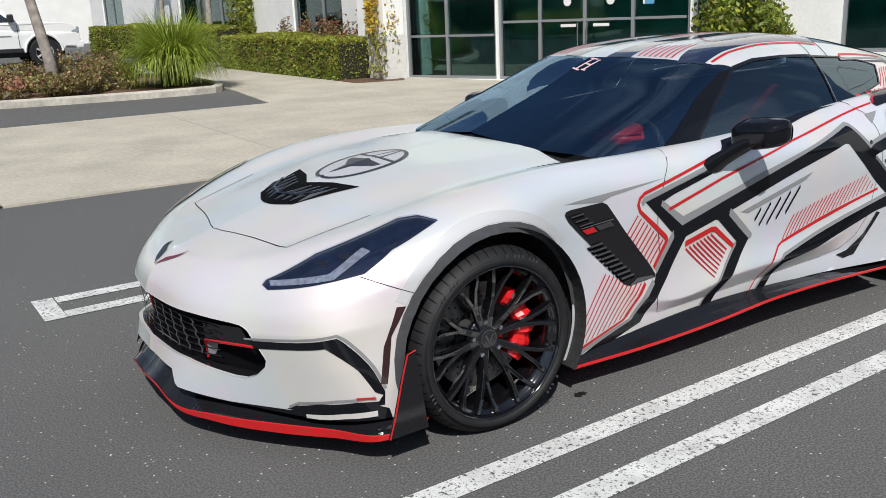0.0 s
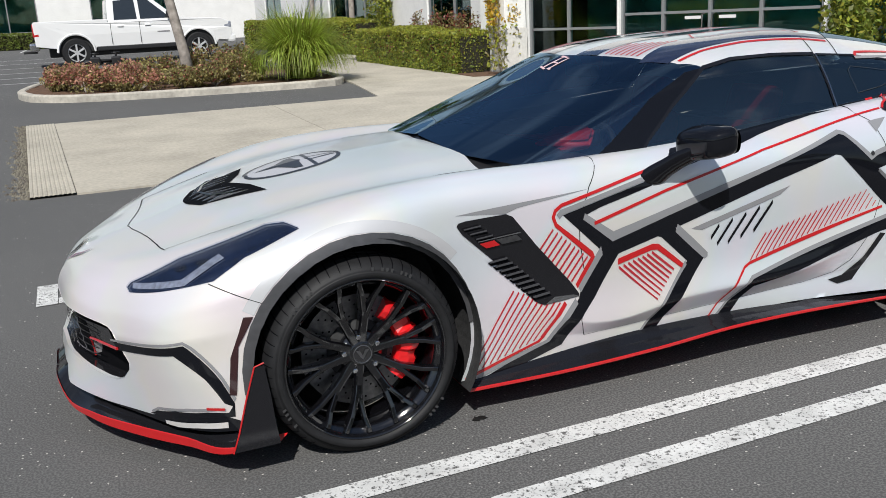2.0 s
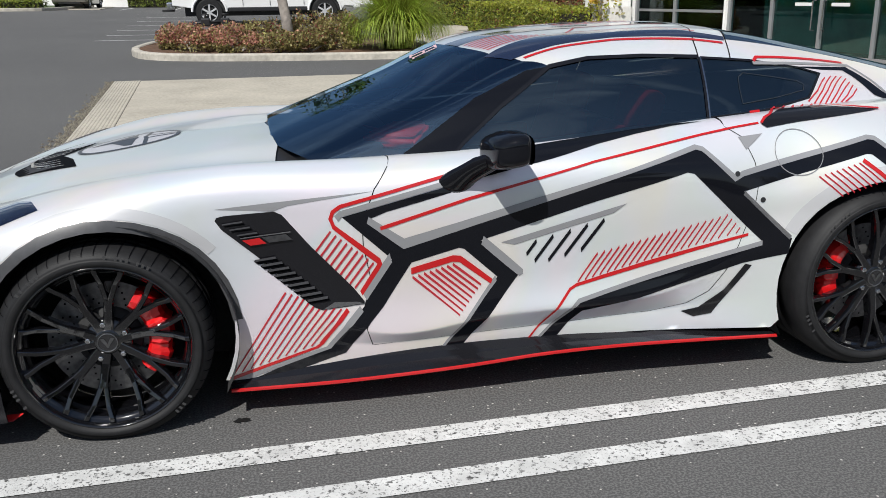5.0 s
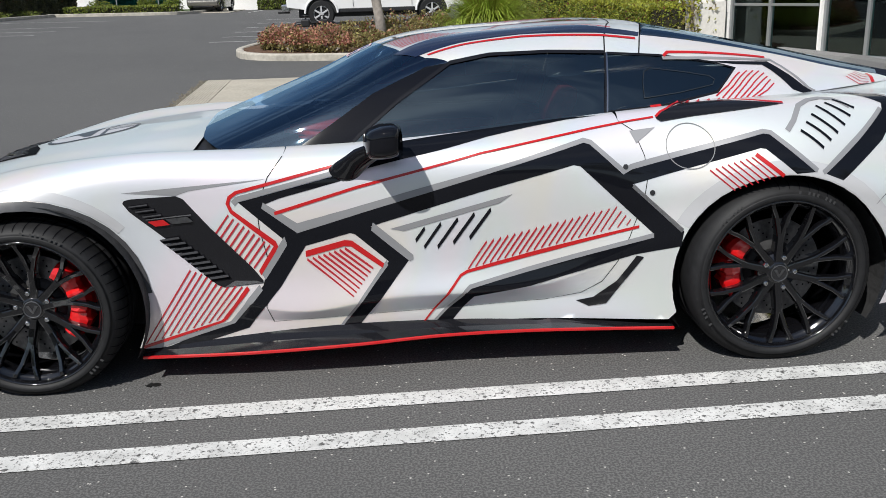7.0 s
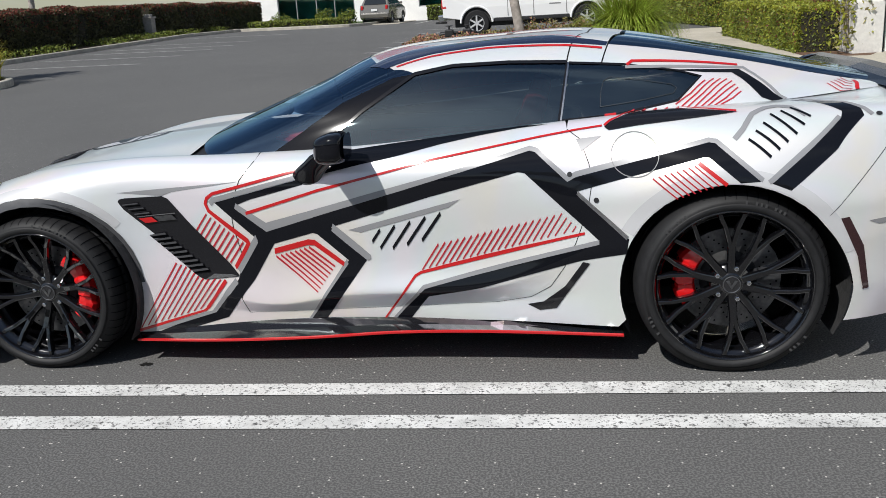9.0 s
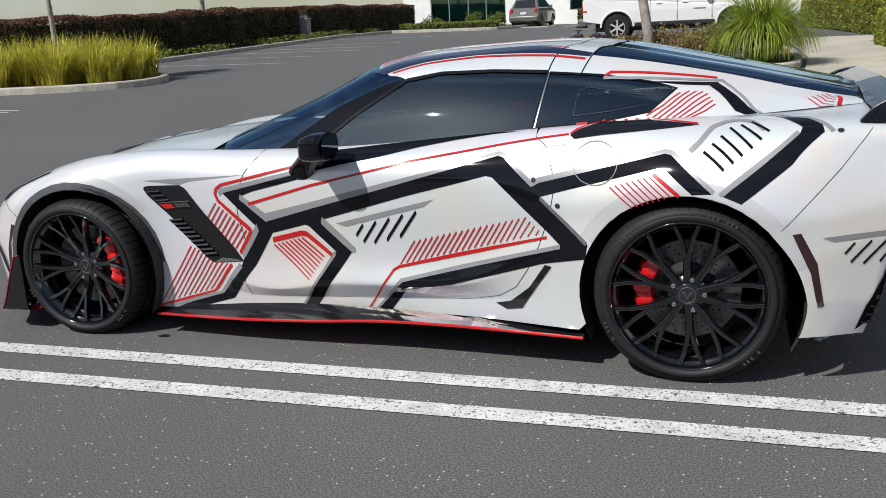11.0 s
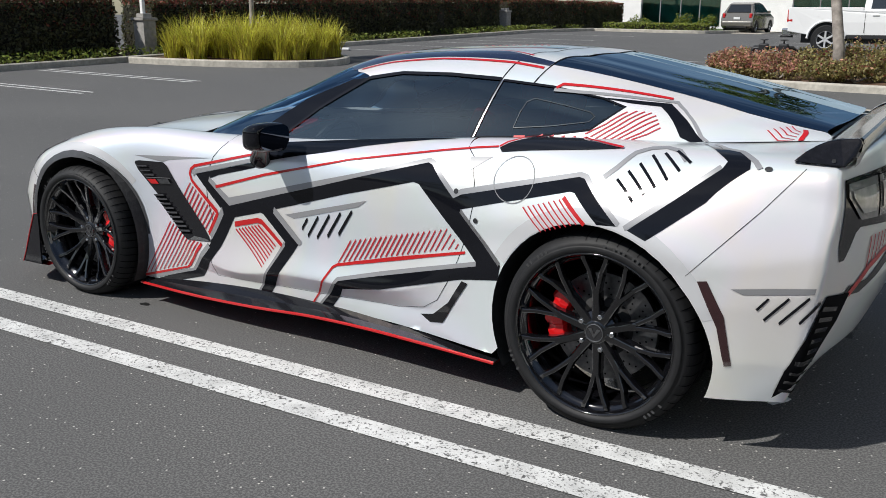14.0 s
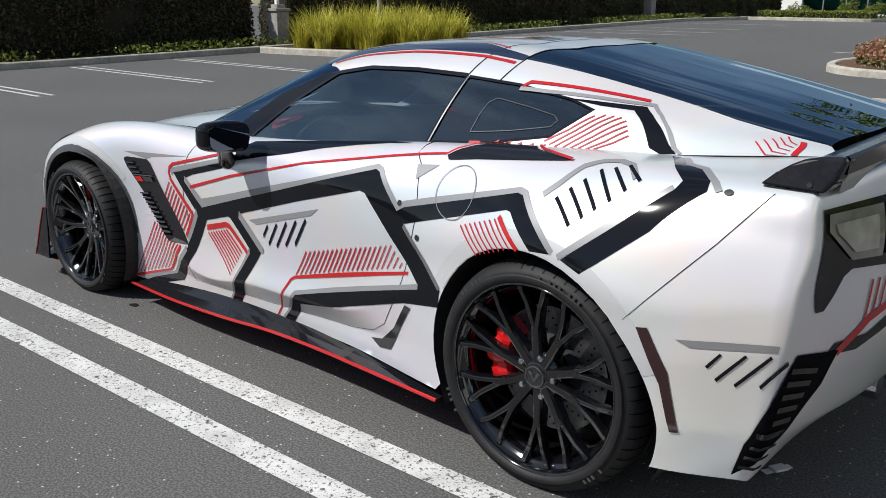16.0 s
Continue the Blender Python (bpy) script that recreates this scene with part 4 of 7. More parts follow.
for side in BOTH:
    for i in range(7):
        f = (i + .5) / 7
        roofh.line(cabin, T((-.045 + .06 * f, .24 + .175 * f), (.02 + .09 * f, .222 + .165 * f), (.10 + .17 * f, .205 + .14 * f)), .0075, off=.0022, sides=(side,))
    for i in range(10):
        x = .40 + .034 * i
        roofh.line(cabin, T((x, .001), (x + .035, .055)), .008, off=.0022, sides=(side,))
    roofh.line(cabin, T((.335, .345), (.52, .355), (.72, .362), (.84, .402)), .007, off=.0022, sides=(side,))
    roofh.line(cabin, T((.335, .345), (.42, .20), (.80, .195)), .006, off=.0022, sides=(side,))
    for i in range(5):
        roofh.line(cabin, P3(*((1.758 + .0165 * i, .515 - .0145 * i, .992 + .004 * i), (1.800 + .010 * i, .546 - .017 * i, .965 + .007 * i), (1.845 + .003 * i, .540 - .014 * i, .962 + .006 * i))), .005, off=.0022, sides=(side,))
FAN = (((1.299, .587, 1.03), (1.24, .637, .988), (1.181, .674, .953)), ((1.331, .578, 1.034), (1.263, .634, .987), (1.203, .679, .945)), ((1.357, .575, 1.033), (1.287, .632, .987), (1.222, .681, .940)), ((1.381, .572, 1.03), (1.31, .629, .986), (1.243, .684, .936)),
       ((1.399, .577, 1.022), (1.326, .636, .977), (1.266, .682, .936)), ((1.409, .588, 1.010), (1.347, .635, .975), (1.289, .679, .936)), ((1.418, .598, .999), (1.369, .639, .967), (1.312, .675, .937)), ((1.428, .610, .986), (1.393, .637, .964), (1.345, .664, .944)))
for f in FAN:
    roofh.line(cabin, P3(*f), .0052, off=.0022)
for f in (((1.029, .695, .943), (1.005, .707, .930)), ((1.070, .692, .943), (1.047, .704, .931)), ((1.111, .689, .944), (1.088, .701, .932)), ((1.152, .685, .945), (1.129, .697, .933)), ((1.193, .681, .945), (1.170, .693, .934))):
    roofh.line(cabin, P3(*f), .0055, off=.0022)
Skin().line(cabin, P3((.919, .714, .922), (.962, .710, .930)), .012, off=.0022).link("red_line", RED, car, "short thick red vinyl bar")
roofh.link("red_hatching", RED_THIN, car, "thin red vinyl hatch lines on roof and pillars")
logo = Skin()
for w0, x0, w1, x1 in ((.00, -.205, .05, -.215), (.025, -.21, .045, -.11), (.02, -.11, .075, -.115), (.06, -.205, .09, -.21), (.072, -.205, .09, -.115), (.035, -.16, .085, -.165)):
    logo.line(cabin, T((x0, w0), (x1, w1)), .011, off=.002)
logo.link("windscreen_emblem", material("pink_white_vinyl", (.62, .42, .45), .5), car, "small pale emblem at the top of the windscreen")

# ---- nose ----
head = [(-2.028, .581, .573), (-2.011, .58, .586), (-1.854, .637, .653), (-1.592, .717, .742), (-1.542, .76, .752), (-1.51, .836, .743), (-1.686, .84, .677), (-1.785, .834, .618), (-1.902, .752, .588), (-2.025, .61, .563)]
for side in BOTH:
    one = (side,)
    lamp = Skin().area(body, P3(*head), off=.0015, sides=one).link("headlight", material("lamp_housing", (.014, .022, .05), .12, coat=1.0, grain=.3, scale=30), car, "dark swept headlight with a clear strip")
    Skin().line(body, P3((-2.0, .60, .572), (-1.92, .712, .592), (-1.865, .765, .605), (-1.77, .775, .655), (-1.74, .775, .668)), .026, off=.004, sides=one).link("lamp_strip", LED, lamp, "clear daytime lamp strip")
    lens = Skin()
    for c in ((-1.86, .70, .63), (-1.80, .74, .655)):
        a, b = body.place("p", *c)
        lens.add(body, [(a + .02 * math.cos(t), b + .014 * math.sin(t)) for t in [2 * math.pi * k / 16 for k in range(16)]], off=.003, sides=one)
    for i in range(9):
        f = i / 8
        a, b = body.place("p", -1.71 + .16 * f, .83 - .01 * f, .675 + .062 * f)
        lens.add(body, [(a + .007 * math.cos(t), b + .005 * math.sin(t)) for t in [2 * math.pi * k / 8 for k in range(8)]], off=.003, sides=one)
    lens.link("lamp_reflector", CHROME, lamp, "small bright reflectors")
    Skin().area(body, P3(*head), off=.0065, sides=one).link("lamp_cover", tinted_glass("headlight_cover", (.75, .77, .82)), lamp)
    Skin().area(body, P3((-2.088, .572, .394), (-2.0, .70, .408), (-1.897, .835, .431), (-1.885, .841, .423), (-1.771, .894, .243), (-1.771, .893, .229), (-1.799, .881, .242), (-1.926, .809, .396), (-2.0, .70, .382), (-2.076, .588, .368)), off=.002, sides=one).link("bumper_band", GLOSS_BLACK, car, "black vinyl line on the front bumper")
    Skin().line(body, P3((-2.094, .560, .398), (-2.0, .70, .416), (-1.897, .835, .440), (-1.876, .847, .426), (-1.768, .895, .252)), .010, off=.0016, sides=one).link("silver_outline", SILVER, car, "silver edge on the bumper line")
    bl = Skin()
    bl.area(body, P3((-2.006, .656, .164), (-1.989, .686, .180), (-1.936, .762, .197), (-1.849, .848, .210), (-1.79, .885, .210), (-1.771, .894, .240), (-1.773, .892, .197), (-1.88, .816, .186), (-1.951, .735, .174), (-1.988, .684, .165)), off=.002, sides=one)
    bl.link("bumper_corner_inlet", GLOSS_BLACK, car, "black vinyl swoosh on the corner of the front bumper")
    Skin().line(body, P3((-2.0, .665, .172), (-1.981, .701, .193), (-1.901, .803, .212), (-1.82, .868, .222), (-1.797, .881, .219)), .007, off=.0022, sides=one).link("silver_outline", SILVER, car, "silver edge over the bumper swoosh")
    Skin().area(body, P3((-2.227, .321, .164), (-2.139, .462, .156), (-2.002, .666, .160), (-1.951, .745, .189), (-1.797, .882, .197), (-1.761, .898, .183), (-1.753, .901, .150), (-1.92, .773, .130), (-2.047, .595, .135), (-2.201, .368, .150)), off=.0012, sides=one).link("bumper_underside", GLOSS_BLACK, car, "gloss black lower edge of the front bumper")
    Skin().line(body, P3((-1.965, .715, .146), (-1.879, .820, .160), (-1.795, .882, .170)), .014, off=.004, sides=one).link("bumper_blade", WRAP, car, "white blade under the bumper corner")
    Skin().line(body, P3((-1.85, .849, .222), (-1.80, .881, .222)), .006, off=.003, sides=one).link("red_line", RED, car, "short red vinyl accent")
    # the grille, set back in its opening
    mouth = outline(body, [mid_v(.287)] + P3(*GRILLE_LOW, *GRILLE_TOP) + [mid_v(.453)])
    grille = Skin().add(body, mouth, off=-.055, sides=one).link("grille", DARK, car, "black front grille with bright zigzag bars in a deep opening")
    ring_uv = mouth[:-1] if math.dist(mouth[0], mouth[-1]) < 1e-4 else mouth
    depth = [body.at(np.array(ring_uv), o)[0] * (1, side, 1) for o in (.001, -.012, -.058)]
    n = len(ring_uv)
    keep = [i for i in range(n - 1) if max(abs(depth[0][i][1]), abs(depth[0][i + 1][1])) > .02]
    for a, b, mat, nm in ((0, 1, WRAP, "grille_lip"), (1, 2, CARBON, "grille_wall")):
        co = [tuple(p) for p in depth[a]] + [tuple(p) for p in depth[b]]
        from_arrays(nm, co, [(i, i + 1, n + i + 1, n + i) if side == 1 else (i + 1, i, n + i, n + i + 1) for i in keep], mat, grille, smooth=True)
    for z in (.305, .329, .353, .377, .401, .425):
        Skin().line(body, P3((-2.262, .0, z), (-2.21, .3, z), (-2.15, .44, z)), .006, off=-.022, sides=one).link("grille_slat", CARBON, grille, "thin glossy black slat")
    for i in range(5):
        w = .05 + .075 * i
        pts = []
        for k in range(9):
            z = .435 - .0165 * k
            pts.append((-2.256 + .16 * max(0.0, w - .1) ** 1.5, w + .02 * k / 8 * 2 + (.007 if k % 2 else -.007), z))
        Skin().line(body, P3(*pts), .0065, off=-.014, sides=one).link("grille_bar", LOUVRE, grille, "shiny zigzag grille bar")
    duct = bmesh.new()
    tube(duct, [(-2.150, -side * .335, .278), (-2.158, -side * .345, .345), (-2.080, -side * .590, .374)], .0052, 6)
    part("red_bracket", duct, RED, grille, "red edge of the brake duct in the grille")
    panel = bmesh.new()
    panel.faces.new([panel.verts.new(p) for p in ((-2.153, -side * .345, .340), (-2.10, -side * .42, .348), (-2.09, -side * .42, .315), (-2.148, -side * .338, .284))])
    part("duct_panel", panel, GREY, grille, "grey inner panel of the brake duct")
    top = bmesh.new()
    top.faces.new([top.verts.new(p) for p in ((-2.156, -side * .347, .348), (-2.082, -side * .588, .377), (-2.098, -side * .545, .430), (-2.165, -side * .36, .415))])
    part("duct_panel", top, CARBON, grille, "black panel over the brake duct")
badge_red = material("dark_red_badge", (.16, .012, .018), .2, coat=1)
nb = Skin().area(body, P3((-2.206, .001, .544), (-2.170, .030, .570), (-2.105, .100, .600), (-2.150, .085, .578), (-2.185, .035, .560)), off=.005).link("nose_badge", badge_red, car, "small dark red and black winged badge")
Skin().area(body, P3((-2.206, .001, .544), (-2.178, .056, .562), (-2.105, .080, .600), (-2.150, .030, .580)), off=.005, sides=(-1,)).link("badge_wing", GLOSS_BLACK, nb, "black wing of the badge")

VENT_FIN = material("vent_fin", (.09, .095, .11), .22, metal=.5, coat=.6)
vent = Skin().area(body, T((-1.772, .001), (-1.755, .07), (-1.72, .155), (-1.493, .27), (-1.53, .12), (-1.585, .001)), off=.002, sides=BOTH).link("hood_vent", DARK, car, "black hood vent with slats")
for s in BOTH:
    for i in range(4):
        w = .025 + .045 * i
        x0, x1 = -1.745 + .30 * w, -1.60 + .30 * w
        (p0, _), (p1, _) = (body.at([body.place("t", x, w + d)]) for x, d in ((x0, 0), (x1, .035)))
        p0, p1 = p0[0], p1[0]
        fin = bmesh.new()
        a, b = Vector((p0[0], p0[1] * s, p0[2] + .004)), Vector((p1[0], p1[1] * s, p1[2] + .004))
        peak = a.lerp(b, .30) + Vector((0, 0, .011))
        side_v = Vector((0, -s * .006, 0))
        f0 = [fin.verts.new(q) for q in (a, peak, b)]
        f1 = [fin.verts.new(q + side_v) for q in (a, peak, b)]
        fin.faces.new(f0)
        fin.faces.new(f1[::-1])
        for k in range(3):
            fin.faces.new((f0[k], f1[k], f1[(k + 1) % 3], f0[(k + 1) % 3]))
        bmesh.ops.recalc_face_normals(fin, faces=fin.faces)
        part("vent_slat", fin, VENT_FIN, vent, "glossy black upright vent slat")
    Skin().line(body, T((-1.70, .006), (-1.675, .11), (-1.60, .19)), .012, off=.014, sides=(s,)).link("vent_bar", CARBON, vent, "black bar across the hood vent")
emb = Skin()
ring = [(-1.335 + .19 * math.cos(a), .155 * math.sin(a)) for a in [math.pi * k / 24 for k in range(25)]]
emb.line(body, T(*[(x, max(w, .0005)) for x, w in ring]), .016, off=.0022, sides=BOTH)
emb.area(body, T((-1.49, .001), (-1.40, .025), (-1.345, .11), (-1.315, .12), (-1.31, .03), (-1.30, .001)), off=.0022, sides=BOTH)
emb.line(body, T((-1.27, .001), (-1.265, .145)), .016, off=.0018, sides=BOTH).line(body, T((-1.265, .03), (-1.16, .012)), .010, off=.0018, sides=BOTH)
emb.link("hood_emblem", material("dark_grey_emblem", (.022, .022, .026), .3), car, "round black outline emblem on the hood")
Skin().area(body, T(*[(-1.335 + .185 * math.cos(a), max(.15 * math.sin(a), .0005)) for a in [math.pi * k / 24 for k in range(25)]]), off=.0012, sides=BOTH).link("emblem_fill", material("pale_grey_vinyl", (.42, .42, .44), .35), car, "pale grey fill of the hood emblem")

# side vent behind the front wheel
for side in BOTH:
    one = (side,)
    sv = Skin().area(body, S((-.994, .680), (-.988, .690), (-.965, .694), (-.809, .698), (-.785, .686), (-.698, .575), (-.565, .422), (-.53, .372), (-.53, .362), (-.67, .352), (-.697, .364), (-.725, .392), (-.863, .545), (-.975, .650)), off=.003, sides=one).link("side_vent", CARBON, car, "gloss black louvred side vent")
    Skin().area(body, S((-.67, .3535), (-.63, .376), (-.555, .372), (-.532, .364)), off=.0042, sides=one).link("vent_lip", CHROME, sv, "bright bevelled lower lip of the vent")
    for i in range(9):
        f = i / 8
        x, z = -.862 + .160 * f, .535 - .150 * f
        Skin().area(body, S((x - .022, z + .004), (x + .052, z + .012), (x + .060, z - .003), (x - .008, z - .010)), off=.0045, sides=one).link("vent_slot", DARK, sv)
        Skin().line(body, S((x - .016, z + .0055), (x + .05, z + .0125)), .0055, off=.012, sides=one).link("louvre", LOUVRE, sv, "gloss black louvre")
    for i in range(3):
        x, z = -.975 + .022 * i, .668 - .019 * i
        Skin().area(body, S((x, z), (x + .066, z + .005), (x + .076, z - .007), (x + .012, z - .010)), off=.0045, sides=one).link("vent_slot", DARK, sv)
        Skin().line(body, S((x + .002, z), (x + .066, z + .005)), .005, off=.012, sides=one).link("louvre", LOUVRE, sv, "gloss black louvre")
    if side == 1:
        Skin().area(body, S((-.915, .612), (-.86, .617), (-.838, .597), (-.89, .593)), off=.010).link("badge_bar", RED, sv, "small red badge bar")
        Skin().area(body, S((-.852, .618), (-.775, .624), (-.755, .604), (-.83, .599)), off=.010).link("badge_bar", STEEL, sv, "small grey badge bar")
        Skin().line(body, S((-.92, .619), (-.76, .630)), .003, off=.010).link("badge_bar", CHROME, sv, "thin bright line over the badge")

# dark lips of the arches
lip = Skin()
for side in BOTH:
    lip.area(body, arc(FA[0], FA[1], FA[2] - .004, 5, 205) + arc(FA[0], FA[1], FA[2] + .028, 205, 5), off=.004, sides=(side,))
lip.link("arch_trim", material("dark_grey_arch", (.06, .06, .064), .38, grain=.15), car, "dark trim round the front wheel arch")


def strip(name, rows, mat, label="", sides=BOTH, smooth=False, apart=False):
    """Joins rows of equal length of (x, half width, z) into a skin."""
    if apart:
        return [strip(name, rows, mat, label, (s,), smooth) for s in sides]
    co, faces, n = [], [], len(rows[0])
    for s in sides:
        o = len(co)
        for r in rows:
            co += [(x, -w * s, z) for x, w, z in r]
        for i in range(len(rows) - 1):
            for j in range(n - 1):
                f = (o + i * n + j, o + i * n + j + 1, o + (i + 1) * n + j + 1, o + (i + 1) * n + j)
                faces.append(f if s == 1 else f[::-1])
    return from_arrays(name, co, faces, mat, car, label, smooth=smooth)


def curve(pts, n):
    """n places on a smooth line through points."""
    a = np.array(pts, float)
    k = np.r_[0, np.cumsum(np.linalg.norm(np.diff(a, axis=0), axis=1))]
    return [tuple(p) for p in _hermite(a[:, None, :], k, (), np.linspace(0, k[-1], n))[:, 0]]


# front splitter
outer = curve([(-2.30, 0, .150), (-2.292, .17, .147), (-2.275, .226, .112), (-2.185, .44, .108), (-2.049, .629, .108), (-1.914, .793, .108), (-1.815, .925, .110), (-1.74, .945, .112), (-1.69, .95, .114)], 72)
inner = curve([(-2.22, 0, .235), (-2.205, .17, .230), (-2.185, .226, .185), (-2.10, .41, .158), (-1.97, .59, .145), (-1.85, .745, .138), (-1.76, .86, .145), (-1.70, .885, .150), (-1.66, .89, .150)], 72)
down = lambda rows, dz, dw=0.0: [(x, w + dw, z + dz) for x, w, z in rows]
mid = [tuple((np.array(a) * .62 + np.array(b) * .38) - (0, 0, .006)) for a, b in zip(outer, inner)]
strip("front_splitter", [inner, mid, outer, down(outer, -.004)], CARBON, "gloss black front splitter")
strip("splitter_edge", [down(outer, .006, .002), down(outer, .004, .006), [(x, w + .006, z - .005 - .022 * math.sin(math.pi * min(1.0, max(0.0, (i - 14) / 57)))) for i, (x, w, z) in enumerate(outer)], [(x + .04, w * .97, z - .02) for x, w, z in outer], [(x + .07, w * .95, z - .004) for x, w, z in outer]], RED, "red lower edge of the splitter")
for s in BOTH:
    fin = bmesh.new()
    rows = [((-1.80, .108), (-1.655, .100)), ((-1.775, .17), (-1.662, .17)), ((-1.742, .27), (-1.668, .27)), ((-1.708, .362), (-1.678, .37))]
    grid = [[[fin.verts.new((x, -s * (.962 - .09 * (z - .1) - .02 * (x + 1.8) + d), z)) for d in (0, -.009)] for x in (a[0], (a[0] + b[0]) / 2, b[0]) for z in (a[1],)] for a, b in rows]
    for i in range(3):
        for j in range(2):
            for d in (0, 1):
                fin.faces.new((grid[i][j][d], grid[i][j + 1][d], grid[i + 1][j + 1][d], grid[i + 1][j][d]))
        for j in (0, 2):
            fin.faces.new((grid[i][j][0], grid[i][j][1], grid[i + 1][j][1], grid[i + 1][j][0]))
    fin.faces.new((grid[3][0][0], grid[3][1][0], grid[3][2][0], grid[3][2][1], grid[3][1][1], grid[3][0][1]))
    bmesh.ops.recalc_face_normals(fin, faces=fin.faces)
    f = part("wheel_fin", fin, CARBON, car, "black upright fin ahead of the front wheel")
    edge = bmesh.new()
    y = lambda x, z: -s * (.964 - .09 * (z - .1) - .02 * (x + 1.8))
    tube(edge, [(x, y(x, z), z) for x, z in ((-1.80, .108), (-1.775, .17), (-1.742, .27), (-1.708, .362), (-1.678, .37))], .0028, 6)
    part("fin_edge", edge, RED, f, "red fin edge")

# side skirts
so = curve([(-.985, .878, .108), (-.6, .902, .114), (-.2, .908, .128), (.1, .908, .146), (.4, .916, .152), (.7, .926, .148), (.975, .928, .138)], 40)
si = [(x, .828 + .03 * max(0, (x - .3)), .140 + .044 * math.sin(math.pi * min(1, (x + .98) / 1.9)) + (.010 if x > .5 else 0)) for x, w, z in so]
strip("side_skirt", [down(si, .012, -.02), si, [tuple((np.array(a) + np.array(b)) / 2 + (0, 0, -.004)) for a, b in zip(si, so)], so], CARBON, "gloss black side skirt", apart=True)
strip("skirt_edge", [down(so, .004, .002), down(so, .001, .008), down(so, -.006, .008), down(so, -.009, -.03), down(so, -.01, -.2)], RED, "red lower edge of the side skirt", apart=True)
# rear spoiler
rows = []
for y in (.0, .30, .55, .68, .76):
    k = .012 * (1 - y / .76)
    rows.append([(1.952, y, .978), (1.985, y, .994 + k), (2.030, y, 1.008 + k), (2.072, y, 1.018 + k), (2.080, y, 1.013 + k), (2.076, y, .975), (2.03, y, .968), (1.97, y, .962)])
spoiler = strip("rear_spoiler", rows, SPOILER_BLACK, "gloss black rear spoiler with upswept end plates", smooth=False)
# white body below the spoiler; its shade is put into the grey colour
strip("shaded_spoiler_base", [[(2.060, y, .978), (2.068, y, .958), (2.064, y, .930)] for y in (.0, .3, .6, .765)], SILVER, "white body panel under the rear spoiler, coloured grey for its shade")
for s in BOTH:
    ep = bmesh.new()
    out = [(1.902, .824, .942), (1.930, .806, .970), (1.958, .790, .990), (1.986, .780, 1.004), (2.020, .778, 1.012), (2.070, .780, 1.018), (2.078, .782, 1.008), (2.066, .798, .962), (2.042, .812, .934)]
    a = [ep.verts.new((x, -s * w, z)) for x, w, z in out]
    b = [ep.verts.new((x + .004, -s * (w - .055), z - .002)) for x, w, z in out]
    ep.faces.new(a)
    ep.faces.new(b[::-1])
    for k in range(len(a)):
        ep.faces.new((a[k], b[k], b[(k + 1) % len(a)], a[(k + 1) % len(a)]))
    bmesh.ops.recalc_face_normals(ep, faces=ep.faces)
    bmesh.ops.bevel(ep, geom=ep.edges[:], offset=.006, segments=2, affect="EDGES", profile=.6, clamp_overlap=True)
    plate = part("spoiler_end", ep, SPOILER_BLACK, spoiler, "black end plate of the spoiler")
    bolt = bmesh.new()
    tube(bolt, [(2.010, -s * .795, .951), (2.013, -s * .812, .951)], .006, 10)
    tube(bolt, [(2.055, -s * .745, .962), (2.066, -s * .745, .962)], .010, 10)
    part("bolt", bolt, STEEL, plate, "small metal bolt")

# tail
def R(*pts):
    return [("r", *p) for p in pts]


for side in BOTH:
    one = (side,)
    tl = Skin().area(body, R((.80, .895), (.812, .80), (.814, .655), (.785, .655), (.755, .685), (.72, .728), (.69, .742), (.454, .72), (.30, .72), (.30, .892)), off=.003, sides=one).link("tail_lamp", CARBON, car, "dark tail lamp recess with smoked square lenses")
    for q, g in ((((.788, .884), (.792, .845), (.70, .766), (.575, .757), (.56, .882)), ((.77, .86), (.765, .84), (.695, .785), (.60, .78), (.595, .86))), (((.545, .88), (.56, .757), (.40, .750), (.34, .876)), ((.53, .86), (.54, .78), (.42, .775), (.38, .858)))):
        ll = Skin().area(body, R(*q), off=.008, sides=one).link("lamp_lens", LAMP_GREY, tl, "smoked square tail lamp lens")
        Skin().area(body, R(*g), off=.012, sides=one).link("lamp_inner", material("lamp_inner", (.36, .345, .31), .25, coat=1.0, grain=.25, scale=18), ll, "paler inner square of the lens")
    rv = Skin().area(body, P3((2.03, .845, .557), (2.067, .69, .54), (2.045, .71, .447), (1.975, .858, .27), (1.925, .885, .216), (1.955, .897, .319)), off=.003, sides=one).link("rear_vent", DARK, car, "black slatted vent at the rear corner")
    for i in range(9):
        f = i / 8
        Skin().line(body, P3((2.03 - .09 * f, .86 + .025 * f, .52 - .27 * f), (2.05 - .09 * f, .76 + .085 * f, .50 - .245 * f)), .01, off=.009, sides=one).link("vent_slat", CARBON, rv)
Skin().line(body, R((.70, .53), (.60, .60), (.50, .63), (.30, .66)), .02, off=.003).link("red_line", RED, car, "red vinyl line on the rear bumper")
tails = Skin()
for i in range(6):
    tails.line(body, R((.62 - .03 * i, .60 + .012 * i), (.60 - .03 * i, .70)), .006, off=.003)
tails.link("red_hatching", RED_THIN, car, "thin red lines on the rear bumper")
Skin().area(body, R((.72, .56), (.60, .56), (.45, .62), (.30, .64), (.30, .60), (.45, .58), (.62, .52), (.74, .53)), off=.002).link("black_band", GLOSS_BLACK, car, "black vinyl on the rear bumper")
for y in (-.16, -.05, .05, .16):
    ex = bmesh.new()
    tube(ex, [(1.9, y, .25), (2.06, y, .25)], .042, 18)
    part("exhaust_tip", ex, CHROME, car)

